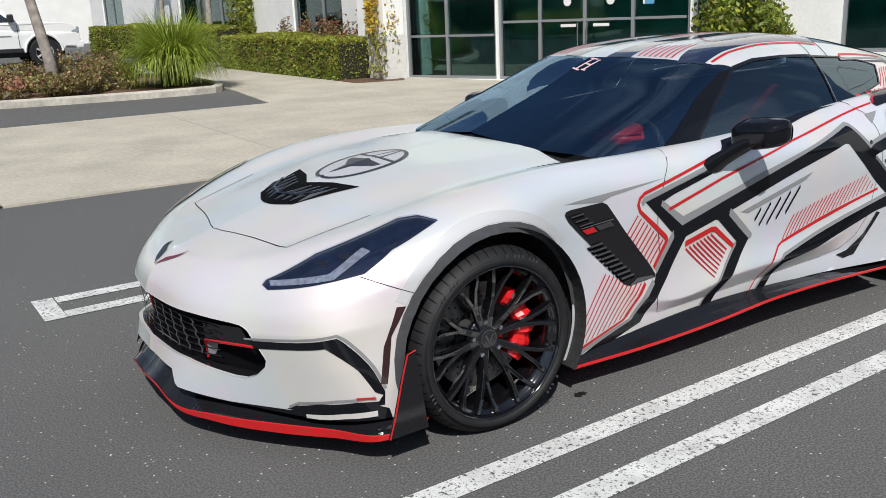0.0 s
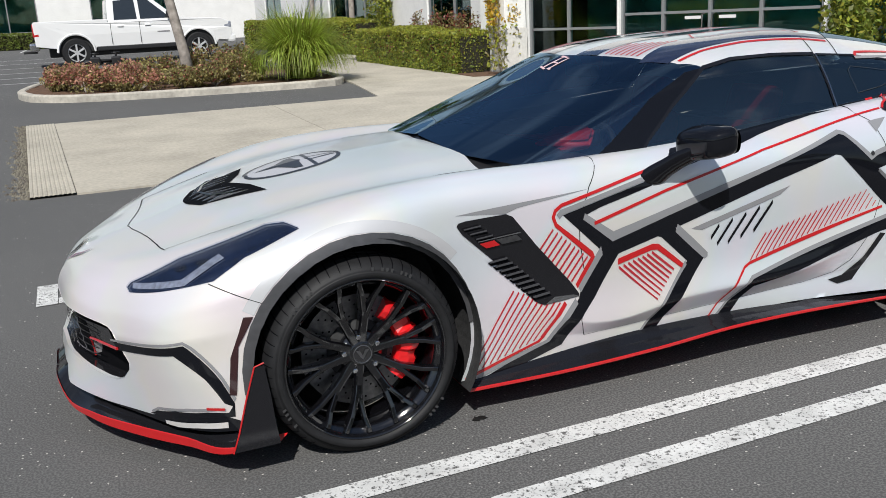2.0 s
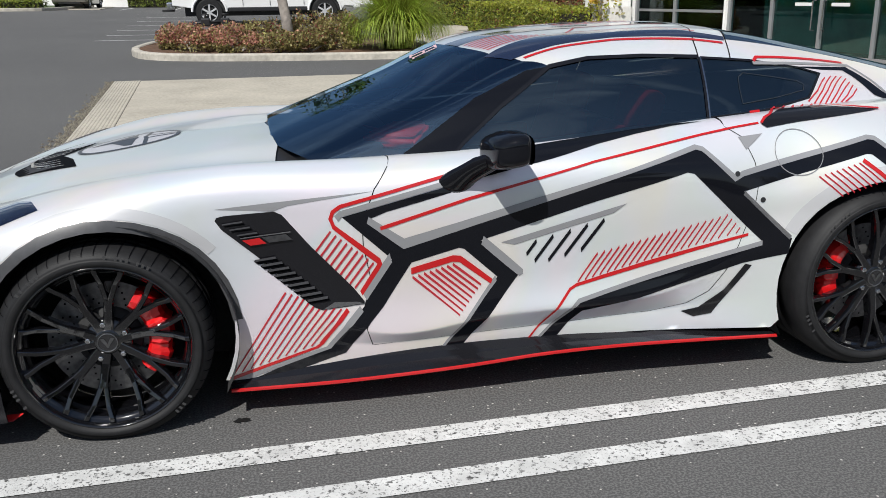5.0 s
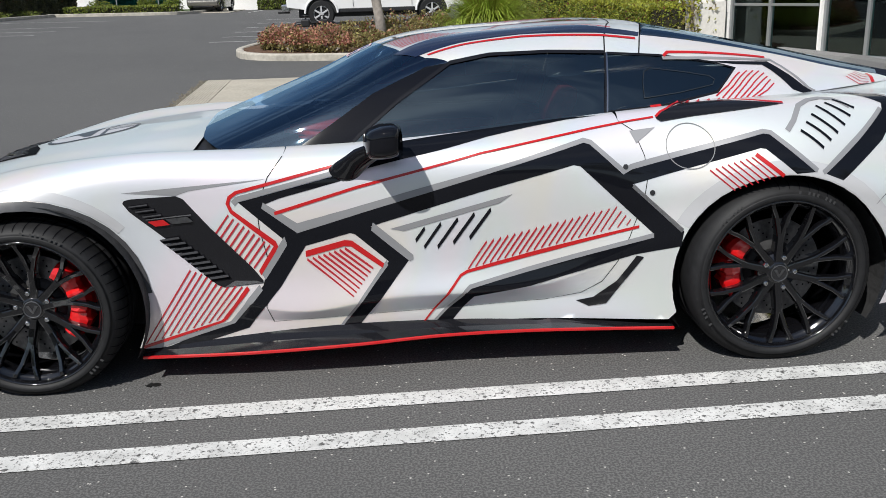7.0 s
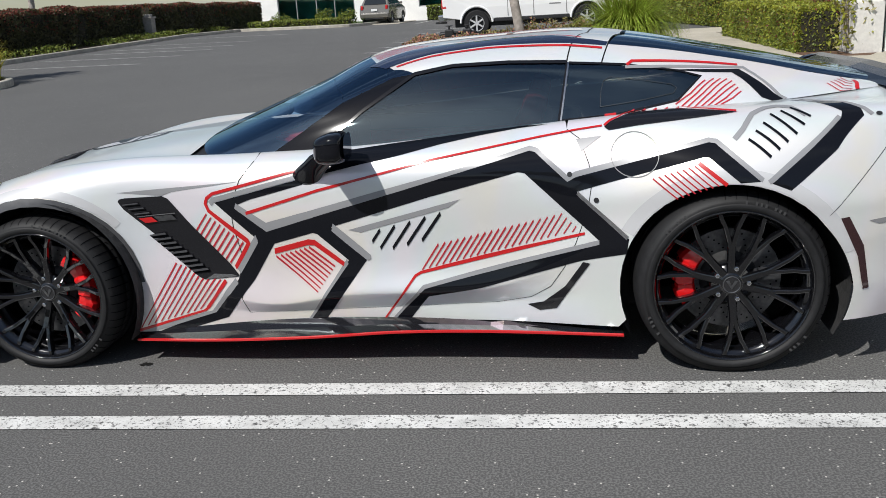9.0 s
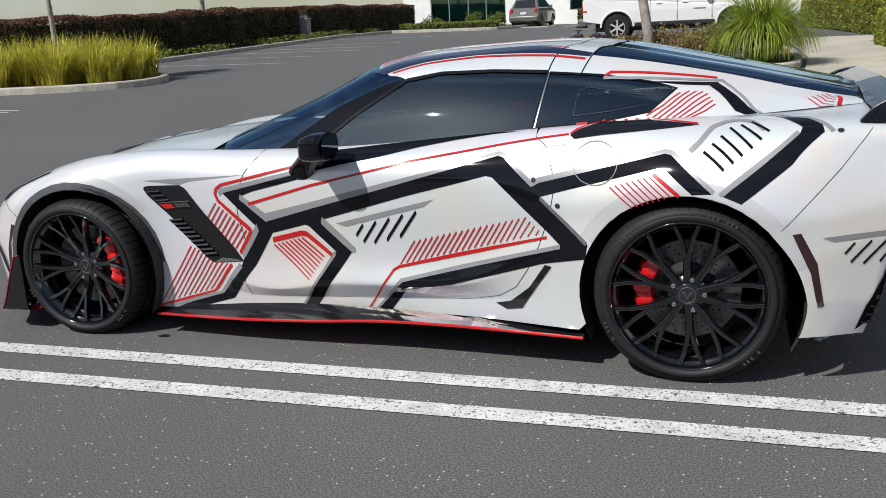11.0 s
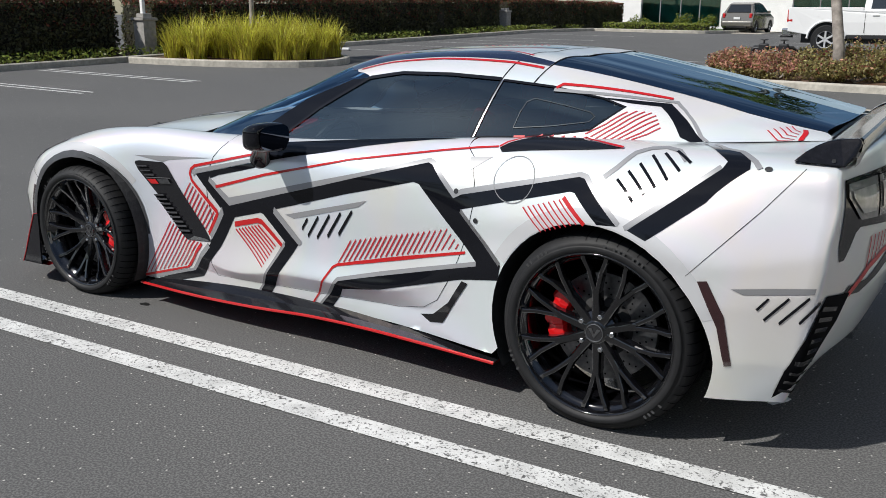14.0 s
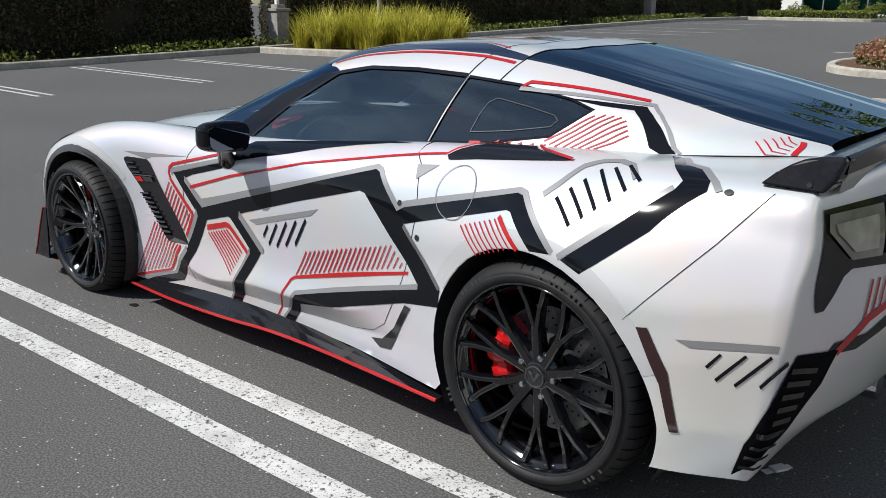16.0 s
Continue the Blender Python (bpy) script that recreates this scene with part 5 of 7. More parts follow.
# door mirrors
for s in BOTH:
    bm = bmesh.new()
    bmesh.ops.create_uvsphere(bm, u_segments=40, v_segments=24, radius=1)
    for v in bm.verts:
        x, y, z = v.co
        p = 4.5
        n = (abs(x) ** p + abs(y) ** p + abs(z) ** p) ** (1 / p)
        x, y, z = x / n, y / n, z / n
        back = max(0.0, x)
        nose = max(0.0, -x)
        v.co = (-.075 + .060 * x + .010 * y, -s * (.955 + .106 * y - .020 * nose * (y > 0) * y), .878 + z * .060 * (1 - .16 * nose) * (1 - .14 * max(0.0, y)) + .010 * y - .010 * nose + .006 * back)
    if s == -1:
        bmesh.ops.reverse_faces(bm, faces=bm.faces)
    hd = part("door_mirror", bm, GLOSS_BLACK, car, "gloss black door mirror on a broad arm", smooth=True)
    arm = bmesh.new()
    rings = []
    for xc, hx, w, z, th in ((-.222, .058, .826, .738, .030), (-.214, .056, .838, .756, .030), (-.192, .052, .858, .780, .026), (-.160, .046, .886, .806, .024), (-.128, .046, .915, .832, .024), (-.095, .042, .945, .850, .020)):
        rings.append([arm.verts.new((xc + hx * math.cos(a), -s * (w + th * math.sin(a) * .8), z - th * math.sin(a) * .6 - .012 * math.cos(a))) for a in [2 * math.pi * k / 20 for k in range(20)]])
    for r0, r1 in zip(rings, rings[1:]):
        for k in range(20):
            arm.faces.new((r0[k], r0[(k + 1) % 20], r1[(k + 1) % 20], r1[k]))
    arm.faces.new(rings[0][::-1])
    bmesh.ops.recalc_face_normals(arm, faces=arm.faces)
    part("mirror_arm", arm, GLOSS_BLACK, hd, "broad curved mirror arm", smooth=True)
    rim = bmesh.new()
    tube(rim, [(-.222 + .062 * math.cos(a), -s * (.826 + .030 * math.sin(a) * .8), .736 - .030 * math.sin(a) * .6 - .012 * math.cos(a)) for a in [2 * math.pi * k / 24 for k in range(25)]], .004, 6, False)
    part("mirror_gasket", rim, GREY, hd, "pale edge round the mirror foot")
    gl = bmesh.new()
    bmesh.ops.create_circle(gl, cap_ends=True, segments=28, radius=1)
    for v in gl.verts:
        p = 3.5
        n = (abs(v.co.x) ** p + abs(v.co.y) ** p) ** (1 / p) or 1
        v.co = (v.co.x / n, v.co.y / n, 0)
    bmesh.ops.transform(gl, matrix=Matrix.Translation((-.0125, -s * .957, .884)) @ Matrix.Rotation(radians(5 * s), 4, "Z") @ Matrix.Rotation(radians(90), 4, "Y") @ Matrix.Diagonal((.048, .092, 1, 1)), verts=gl.verts)
    part("mirror_glass", gl, material("mirror", (.10, .11, .13), .03, metal=1.0), hd)

# wipers in the cowl
Skin().area(cabin, T((-.86, .001), (-.80, .384), (-.735, .565), (-.70, .65), (-.69, .664), (-.765, .575), (-.785, .45), (-.795, .28), (-.80, .001)), off=-.010, sides=BOTH).link("cowl_screen", CARBON, car, "black plastic cowl at the foot of the windscreen")
cw = bmesh.new()
for s, a, b in ((-1, (-.77, .30, .838), (-.755, -.24, .846)), (-1, (-.765, -.30, .838), (-.705, -.64, .806))):
    pts = [Vector(a).lerp(Vector(b), t) + Vector((0, 0, -.022 + .008 * math.sin(math.pi * t))) for t in (0, .25, .5, .75, 1)]
    tube(cw, pts, .008, 6)
part("wiper", cw, TRIM_BLACK, car)
Skin().area(body, T((-.85, .001), (-.85, .30), (-.84, .45), (-.84, .605), (-.70, .625), (-.45, .66), (-.40, .5), (-.5, .001)), off=-.010, sides=BOTH).link("cowl", TRIM_BLACK, car)


# ---- wheels ----
def wheel(x, z, yo, tyre_r, rim_r, width, hub_y, cal, span, lug):
    """A wheel whose outer tyre wall lies at half width yo; hub_y: how deep the hub lies; cal, span: the brake caliper's angle and half length; lug: the angle of one wheel nut."""
    n, R, w = 168, tyre_r, width
    prof = [(-w, rim_r - .012), (-w, rim_r + .004), (-w - .002, rim_r + .025), (-w + .006, R - .030), (-w + .02, R - .010), (-w + .05, R), (-w * .62, R), (-w * .615, R - .006), (-w * .585, R - .006), (-w * .58, R), (-w * .42, R), (-w * .415, R - .006), (-w * .385, R - .006), (-w * .38, R),
            (-.080, R), (-.055, R - .0025), (-.034, R - .008), (-.018, R - .0165), (-.007, R - .028), (-.001, R - .040), (.002, rim_r + .030), (.001, rim_r + .024), (.003, rim_r + .020), (.0, rim_r + .012), (-.006, rim_r + .004), (-.020, rim_r - .003)]
    co, faces = lathe(prof, n)
    barrel, bf = lathe([(-w + .01, rim_r - .004), (-w + .02, rim_r - .02), (-.12, rim_r - .034), (-.05, rim_r - .026), (-.034, rim_r - .016), (-.030, rim_r - .007), (-.012, rim_r - .005), (-.006, rim_r - .001), (-.004, rim_r + .002), (-.008, rim_r + .006), (-.02, rim_r + .002)], 112)
    tyre_co, rim_co = np.array(co), np.array(barrel)
    rim_y = -.020

    def face_y(r):
        """How far out the spokes' faces lie at a radius."""
        t = min(1.0, max(0.0, (r - .055) / (rim_r - .075)))
        return hub_y + (rim_y - hub_y) * (t * .55 + .45 * t * t)

    for s in BOTH:
        def place(c):
            p = np.array(c) * (1, -s, 1) + (x, -s * yo, z)
            p[..., 2] = np.maximum(p[..., 2], .001)
            return p
        flip = lambda fs: [f[::-1] for f in fs] if s == -1 else fs
        rim = from_arrays("wheel", place(rim_co), flip(bf), RIM, car, "gloss black alloy wheel with ten forked spokes", smooth=True)
        from_arrays("tyre", place(tyre_co), flip(faces), RUBBER, rim, "black low-profile tyre", smooth=True)
        cut = bmesh.new()
        for k in range(56):
            a = 2 * math.pi * k / 56
            if math.sin(a) < -.80 or (x > 0 and math.cos(a) < -.2):
                continue
            row = []
            for y, r, hw in ((-.009, R - .0235, .0009), (-.019, R - .0142, .0018), (-.035, R - .0062, .0022), (-.056, R - .0012, .0024), (-.081, R + .0012, .0024), (-.125, R + .0012, .0020)):
                row.append([cut.verts.new(place((r * math.cos(a + q * hw / R + .3 * y), y, r * math.sin(a + q * hw / R + .3 * y)))) for q in (-1, 1)])
            for p0, p1 in zip(row, row[1:]):
                cut.faces.new((p0[0], p0[1], p1[1], p1[0]))
        part("tread_groove", cut, DARK, rim)["kind"] = "stuff"
        marks = bmesh.new()
        for a0, count in ((58, 9), (122, 6), (-50, 5), (200, 5)):
            for k in range(count):
                a = radians(a0 + 3.1 * k)
                r0, r1 = rim_r + .030, rim_r + .042
                if k % 4 == 3:
                    continue
                marks.faces.new([marks.verts.new(place((r * math.cos(a + d), .0022, r * math.sin(a + d)))) for r, d in ((r0, 0), (r1, .004), (r1, .030), (r0, .026))])
        part("sidewall_marks", marks, material("tyre_marks", (.035, .035, .036), .6), rim, "faint raised bars on the tyre wall")["kind"] = "stuff"

        def ring_of(bm, r, an, hw, dep, lift=0.0):
            c = np.array((r * math.cos(an), face_y(r) + lift, r * math.sin(an)))
            t = np.array((-math.sin(an), 0, math.cos(an)))
            return [bm.verts.new(place(c + u * hw * t + np.array((0, v, 0)))) for u, v in ((-1.05, -dep), (-1, -.010), (-.72, -.001), (-.5, 0), (.5, 0), (.72, -.001), (1, -.010), (1.05, -dep))]

        def bridge(bm, rings):
            for r0, r1 in zip(rings, rings[1:]):
                for j in range(7):
                    bm.faces.new((r0[j], r0[j + 1], r1[j + 1], r1[j]))

        for k in range(10):
            a = radians(lug + 72 * (k // 2) + (16.5 if k % 2 else -16.5))
            bm = bmesh.new()
            fork = rim_r * .50
            bridge(bm, [ring_of(bm, r, a, hw, dep) for r, hw, dep in ((.040, .0175, .045), (.075, .0165, .040), (fork * .8, .0150, .036), (fork, .0158, .034), (fork + .014, .0125, .030))])
            for sg in (-1, 1):
                bridge(bm, [ring_of(bm, r, a + sg * da, hw, dep, -.0006 * (sg + 1)) for r, da, hw, dep in ((fork - .012, .024, .0092, .032), (fork + .02, .050, .0096, .030), (rim_r * .78, .102, .0094, .027), (rim_r - .024, .148, .0096, .024), (rim_r - .010, .156, .0105, .022))])
            bmesh.ops.recalc_face_normals(bm, faces=bm.faces)
            part("spoke", bm, RIM, rim)
        hub, hf = lathe([(hub_y - .06, .078), (hub_y - .022, .076), (hub_y - .010, .070), (hub_y - .006, .046), (hub_y + .001, .040), (hub_y + .003, .034), (hub_y + .003, .0005)], 48)
        from_arrays("hub", place(hub), flip(hf), RIM, rim, smooth=True)
        cap, cf = lathe([(hub_y + .0035, .034), (hub_y + .0065, .033), (hub_y + .0075, .030), (hub_y + .006, .0275), (hub_y + .0065, .0005)], 36)
        cp = from_arrays("centre_cap", place(cap), flip(cf), material("cap_grey", (.03, .03, .033), .22, metal=.5, coat=1), rim, "dark centre cap with a grey winged mark")
        rg, gf = lathe([(hub_y + .0078, .0315), (hub_y + .0084, .0300), (hub_y + .0078, .0285)], 36)
        from_arrays("cap_ring", place(rg), flip(gf), STEEL, rim, "grey ring of the centre cap")
        bm = bmesh.new()
        for sx in (-1, 1):
            vs = [bm.verts.new(place(np.array((sx * u, hub_y + .0085, v)))) for u, v in ((0, -.018), (.022, .014), (.010, .016), (0, -.004))]
            bm.faces.new(vs)
        part("cap_mark", bm, STEEL, rim)
        for k in range(5):
            a = radians(lug + 72 * k)
            c, f = lathe([(-.012, .0105), (.006, .0105), (.012, .0085), (.013, .006), (.013, .0003)], 6)
            from_arrays("lug_nut", place(np.array(c) + (.0600 * math.cos(a), hub_y - .006, .0600 * math.sin(a))), flip(f), CHROME, rim, "bright lug nut")
            c, f = lathe([(-.030, .0165), (-.004, .0165), (-.004, .0150), (-.020, .0130)], 20)
            from_arrays("nut_pocket", place(np.array(c) + (.0600 * math.cos(a), hub_y - .006, .0600 * math.sin(a))), flip(f), RIM, rim, smooth=True)
        d, f = lathe([(-.145, .07), (-.122, .08), (-.122, .188), (-.152, .188), (-.152, .07)], 64)
        disc = from_arrays("brake_disc", place(d), flip(f), STEEL, rim, "drilled steel brake disc")
        bell, f = lathe([(-.122, .105), (-.105, .098), (-.100, .05)], 40)
        from_arrays("disc_bell", place(bell), flip(f), LINER, disc, "dark bell of the brake disc", smooth=True)
        holes = bmesh.new()
        for k in range(72):
            a, r = 2 * math.pi * k / 72, (.118, .136, .154, .172)[k % 4]
            c = np.array((r * math.cos(a), -.1205, r * math.sin(a)))
            holes.faces.new([holes.verts.new(place(c + (.0036 * math.cos(q), 0, .0036 * math.sin(q)))) for q in [2 * math.pi * i / 8 for i in range(8)]])
        part("disc_hole", holes, DARK, rim)["kind"] = "stuff"
        bm = bmesh.new()
        rows = []
        for k in range(25):
            q = (k - 12) / 12
            an = radians(cal + span * q)
            e = (1 - .10 * abs(q) ** 3) * (1 - .05 * (abs(abs(q) - .33) < .09))
            dy = .014 * (abs(q) < .28) + .004
            rows.append([bm.verts.new(place((r * math.cos(an), y, r * math.sin(an)))) for r, y in ((.120, -.15), (.124, -.092), (.134, -.082 + dy * .6), (.168 * e, -.078 + dy), (.195 * e, -.084 + dy), (.206 * e, -.098), (.208 * e, -.15))])
        for r0, r1 in zip(rows, rows[1:]):
            for j in range(6):
                bm.faces.new((r0[j], r0[j + 1], r1[j + 1], r1[j]))
        bm.faces.new(rows[0][::-1])
        bm.faces.new(rows[-1])
        bmesh.ops.recalc_face_normals(bm, faces=bm.faces)
        part("brake_caliper", bm, CALIPER, rim, "bright red brake caliper")
        c, f = lathe([(-.2, .09), (-.155, .09), (-.155, .0005)], 24)
        from_arrays("wheel_hub_carrier", place(c), flip(f), LINER, rim)
        for a in (20, 100, 200, 250):
            an = radians(a + cal)
            lk = bmesh.new()
            tube(lk, [(x + .06 * math.cos(an), -s * (yo - .165), z + .06 * math.sin(an)), (x + .19 * math.cos(an + .2), -s * (yo - .20), max(.03, z + .19 * math.sin(an + .2)))], [.022, .016], 8)
            part("suspension_link", lk, STEEL, rim, "grey suspension link behind the wheel", smooth=True)


wheel(-1.352, .312, .945, .328, .264, .27, -.074, 8, 50, 27)
wheel(1.357, .331, .975, .345, .277, .32, -.044, 172, 38, 3)


# ---- ground and paving ----
def smooth_loop(pts, step=0.25, closed=True):
    """A rounded line through plan points."""
    n, out = len(pts), []
    P = [np.array(p, float) for p in pts]
    for i in range(n if closed else n - 1):
        if closed:
            a, b, c, d = P[i - 1], P[i], P[(i + 1) % n], P[(i + 2) % n]
        else:
            a, b, c, d = P[max(i - 1, 0)], P[i], P[i + 1], P[min(i + 2, n - 1)]
        m = max(2, int(np.linalg.norm(c - b) / step))
        for k in range(m):
            t = k / m
            out.append(0.5 * (2 * b + (c - a) * t + (2 * a - 5 * b + 4 * c - d) * t * t + (3 * b - a - 3 * c + d) * t ** 3))
    if not closed:
        out.append(P[-1])
    return np.array(out)


def sheet(name, loop, off, mat, parent=None, thick=0.0, step=1.5, kind="structure", label="", category="", lumps=0.0):
    """A flat piece that follows the ground, off metres above it, with edges that go down by thick."""
    bm = bmesh.new()
    vs = [bm.verts.new((float(x), float(y), 0)) for x, y in loop]
    f = bm.faces.new(vs)
    f.normal_update()
    if f.normal.z < 0:
        f.normal_flip()
    a = np.array(loop)
    for ax in (0, 1):
        lo, hi = a[:, ax].min(), a[:, ax].max()
        for k in range(int(lo / step), int(hi / step) + 1):
            co, no = [0, 0, 0], [0, 0, 0]
            co[ax], no[ax] = k * step, 1
            bmesh.ops.bisect_plane(bm, geom=bm.verts[:] + bm.edges[:] + bm.faces[:], dist=1e-5, plane_co=co, plane_no=no)
    bmesh.ops.triangulate(bm, faces=bm.faces[:])
    rnd = random.Random(len(loop))
    for v in bm.verts:
        v.co.z = rise(v.co.x, v.co.y) + off + (rnd.uniform(-lumps, lumps) if lumps else 0)
    if thick:
        edge = [e for e in bm.edges if e.is_boundary]
        r = bmesh.ops.extrude_edge_only(bm, edges=edge)
        for v in r["geom"]:
            if isinstance(v, bmesh.types.BMVert):
                v.co.z -= thick
    bmesh.ops.recalc_face_normals(bm, faces=bm.faces[:])
    ob = part(name, bm, mat, parent)
    if parent is None:
        tagged(ob, label, category or name.replace("_", " "), kind=kind)
    return ob


def kerb(loop, closed, width, high, label, mat=None):
    """A concrete kerb along a line in plan; its body lies to the line's inner (left) side."""
    L = np.array(loop)
    d = np.roll(L, -1, 0) - np.roll(L, 1, 0) if closed else np.gradient(L, axis=0)
    d /= np.linalg.norm(d, axis=1, keepdims=True)
    nrm = np.stack([-d[:, 1], d[:, 0]], 1)
    prof = [(0, -0.1), (0.0, high - 0.03), (0.008, high - 0.01), (0.03, high), (width - 0.02, high), (width, high - 0.02), (width, -0.1)]
    rnd = random.Random(7)
    co = []
    for p, n in zip(L, nrm):
        g = rise(*p)
        w = rnd.uniform(-0.004, 0.004)
        co += [(p[0] + n[0] * (o + w), p[1] + n[1] * (o + w), g + h) for o, h in prof]
    k, faces = len(prof), []
    m = len(L)
    for i in range(m if closed else m - 1):
        j = (i + 1) % m
        faces += [(i * k + q, j * k + q, j * k + q + 1, i * k + q + 1) for q in range(k - 1)]
    ob = from_arrays("kerb", co, faces, mat or KERB)
    return tagged(ob, label, "kerb", kind="structure")


gx = np.concatenate([np.arange(-60, -24, 6), np.arange(-24, 30, 1.0), np.arange(30, 73, 6)])
gy = np.concatenate([np.arange(-60, -12, 6), np.arange(-12, 42, 1.0), np.arange(42, 91, 6)])
gx = np.concatenate([[-900, -250], gx, [250, 900]])
gy = np.concatenate([[-900, -250], gy, [250, 900]])
co = [(x, y, rise(x, y)) for y in gy for x in gx]
w = len(gx)
tagged(from_arrays("ground", co, [(j * w + i, j * w + i + 1, (j + 1) * w + i + 1, (j + 1) * w + i) for j in range(len(gy) - 1) for i in range(w - 1)], ASPHALT, smooth=True),
       "dark grey asphalt of the parking lot, speckled with pale stones", "ground", kind="structure")


def stripe(pts, width, label="worn white painted parking line on asphalt"):
    """A painted line on the ground along plan points, from its first edge to the other."""
    (x0, y0), (x1, y1) = pts
    n = max(2, int(math.dist(*pts) / 0.8))
    dx, dy = (x1 - x0), (y1 - y0)
    l = math.hypot(dx, dy)
    ox, oy = -dy / l * width / 2, dx / l * width / 2
    co, faces = [], []
    for i in range(n + 1):
        x, y = x0 + dx * i / n, y0 + dy * i / n
        for s in (1, -1):
            co.append((x + s * ox, y + s * oy, rise(x + s * ox, y + s * oy) + 0.004))
    faces = [(2 * i, 2 * i + 1, 2 * i + 3, 2 * i + 2) for i in range(n)]
    return tagged(from_arrays("parking_line", co, faces, LINE_PAINT), label, "parking line", "painted parking lines", kind="structure")


stripe(((-2.6, -1.190), (4.2, -1.025)), 0.100, "wide worn white parking line beside the sports car")
stripe(((-2.6, -1.468), (4.2, -1.275)), 0.10, "worn white outer parking line beside the sports car")
stripe(((-2.33, 1.40), (2.9, 1.52)), 0.11)
stripe(((-2.33, 1.68), (2.9, 1.77)), 0.11)
stripe(((-2.385, 1.34), (-2.39, 1.74)), 0.105, "short white end bar joining two parking lines")
for y in (3.0, 5.75, 8.1):
    for s in (-0.12, 0.12):
        stripe(((-14.9, y + s), (-10.3, y + s * 0.9)), 0.075, "thin worn white line of a parking stall")
for y in (18.0, 20.6, 23.0, 24.75, 27.0, 31.0):
    stripe(((-14.6, y - 0.3), (-10.25, y)), 0.075, "thin worn white line of a parking stall")
for y in (18.6, 20.4, 22.4, 24.6, 27.0, 29.5):
    stripe(((-4.4, y), (-2.3, y)), 0.09, "thin worn white line of a parking stall")
for x in (-6.6, -4.2):
    stripe(((x, 40.0), (x, 45.5)), 0.1)

# concrete apron before the building, in slabs
apron = tagged(base("pavement"), "pale beige broom-finished concrete apron in slabs", "pavement", kind="structure")
xs = [-2.22, 0.6, 3.6, 6.7, 10.0, 13.5]
lean = lambda x, y: x - 0.044 * (y - 4.6) if x < 0 else x
for x0, x1 in zip(xs, xs[1:]):
    for y0, y1 in ((4.57, 7.35), (7.35, 10.0)):
        loop = [(lean(x0, y0) + 0.004, y0 + 0.004), (x1 - 0.004, y0 + 0.004), (x1 - 0.004, y1 - 0.004), (lean(x0, y1) + 0.004, y1 - 0.004)]
        sheet("slab", loop, 0.018, CONCRETE, apron, 0.1)
sheet("slab", [(2.3, 10.008), (9.0, 10.008), (6.4, 12.35), (2.62, 12.35)], 0.018, CONCRETE, apron, 0.1)
sheet("slab", [(2.62, 12.36), (4.9, 12.36), (4.75, 15.2), (2.85, 15.2)], 0.02, CONCRETE, apron, 0.1)
sheet("slab", [(2.85, 15.21), (4.75, 15.21), (4.45, 19.5), (2.75, 19.5)], 0.02, CONCRETE, apron, 0.1)
sheet("slab", [(2.75, 19.51), (5.0, 19.51), (5.3, 21.5), (2.6, 21.5)], 0.02, CONCRETE, apron, 0.1)
# ribbed edge strip of the apron
bm = bmesh.new()
for k in range(10):
    x = -2.585 + 0.037 * k
    for j in range(6):
        y0, y1 = 4.575 + 0.905 * j, 4.575 + 0.905 * (j + 1)
        q = lambda x, y, h: (x - 0.044 * (y - 4.6), y, rise(x, y) + h)
        v = [bm.verts.new(p) for p in (q(x, y0, -0.05), q(x, y0, 0.0195), q(x + 0.007, y0, 0.024), q(x + 0.024, y0, 0.024), q(x + 0.031, y0, 0.0195),
                                       q(x, y1, -0.05), q(x, y1, 0.0195), q(x + 0.007, y1, 0.024), q(x + 0.024, y1, 0.024), q(x + 0.031, y1, 0.0195))]
        for i in range(4):
            bm.faces.new((v[i], v[i + 1], v[i + 6], v[i + 5]))
        if k < 9:
            e = [bm.verts.new(p) for p in (q(x + 0.031, y0, 0.0195), q(x + 0.037, y0, 0.0195), q(x + 0.037, y1, 0.0195), q(x + 0.031, y1, 0.0195))]
            bm.faces.new(e)
bmesh.ops.recalc_face_normals(bm, faces=bm.faces[:])
part("ribbed_strip", bm, CONCRETE, apron, "grooved concrete warning strip along the edge")
# crumbs of gravel along the apron's edge
rnd = random.Random(5)
co, faces = [], []
for k in range(900):
    y = rnd.uniform(4.6, 10.1)
    x = -2.59 - 0.044 * (y - 4.6) - abs(rnd.gauss(0, 0.05 + 0.004 * (10.3 - y)))
    s = rnd.uniform(0.008, 0.028)
    b0 = len(co)
    z = rise(x, y)
    co += [(x - s, y, z), (x, y - s, z), (x + s, y, z), (x, y + s, z), (x + rnd.uniform(-s, s) * 0.3, y, z + s * 0.8)]
    faces += [(b0, b0 + 1, b0 + 4), (b0 + 1, b0 + 2, b0 + 4), (b0 + 2, b0 + 3, b0 + 4), (b0 + 3, b0, b0 + 4)]
tagged(from_arrays("gravel", co, faces, material("grey_brown_gravel", (0.13, 0.115, 0.09), 0.9, rand=0.4)), "loose brown gravel and dirt along the concrete edge", "gravel", kind="stuff")
# oil stain and a scrap of foil on the asphalt
rnd = random.Random(3)
OIL = material("oil_stain", (0.012, 0.012, 0.012), 0.5, grain=0.3)
loop = [(-0.955 + (0.026 + rnd.uniform(-0.012, 0.012)) * math.cos(a), -0.895 + (0.017 + rnd.uniform(-0.008, 0.008)) * math.sin(a)) for a in np.linspace(0, 2 * math.pi, 26)[:-1]]
sheet("oil_stain", loop, 0.003, OIL, label="small dark oil stain on the asphalt", category="stain", kind="")
bm = bmesh.new()
add_box(bm, (-0.05, -0.012, 0), (0.05, 0.012, 0.004), 0.0015)
add_box(bm, (-0.02, -0.02, 0.002), (0.03, 0.016, 0.010), 0.003)
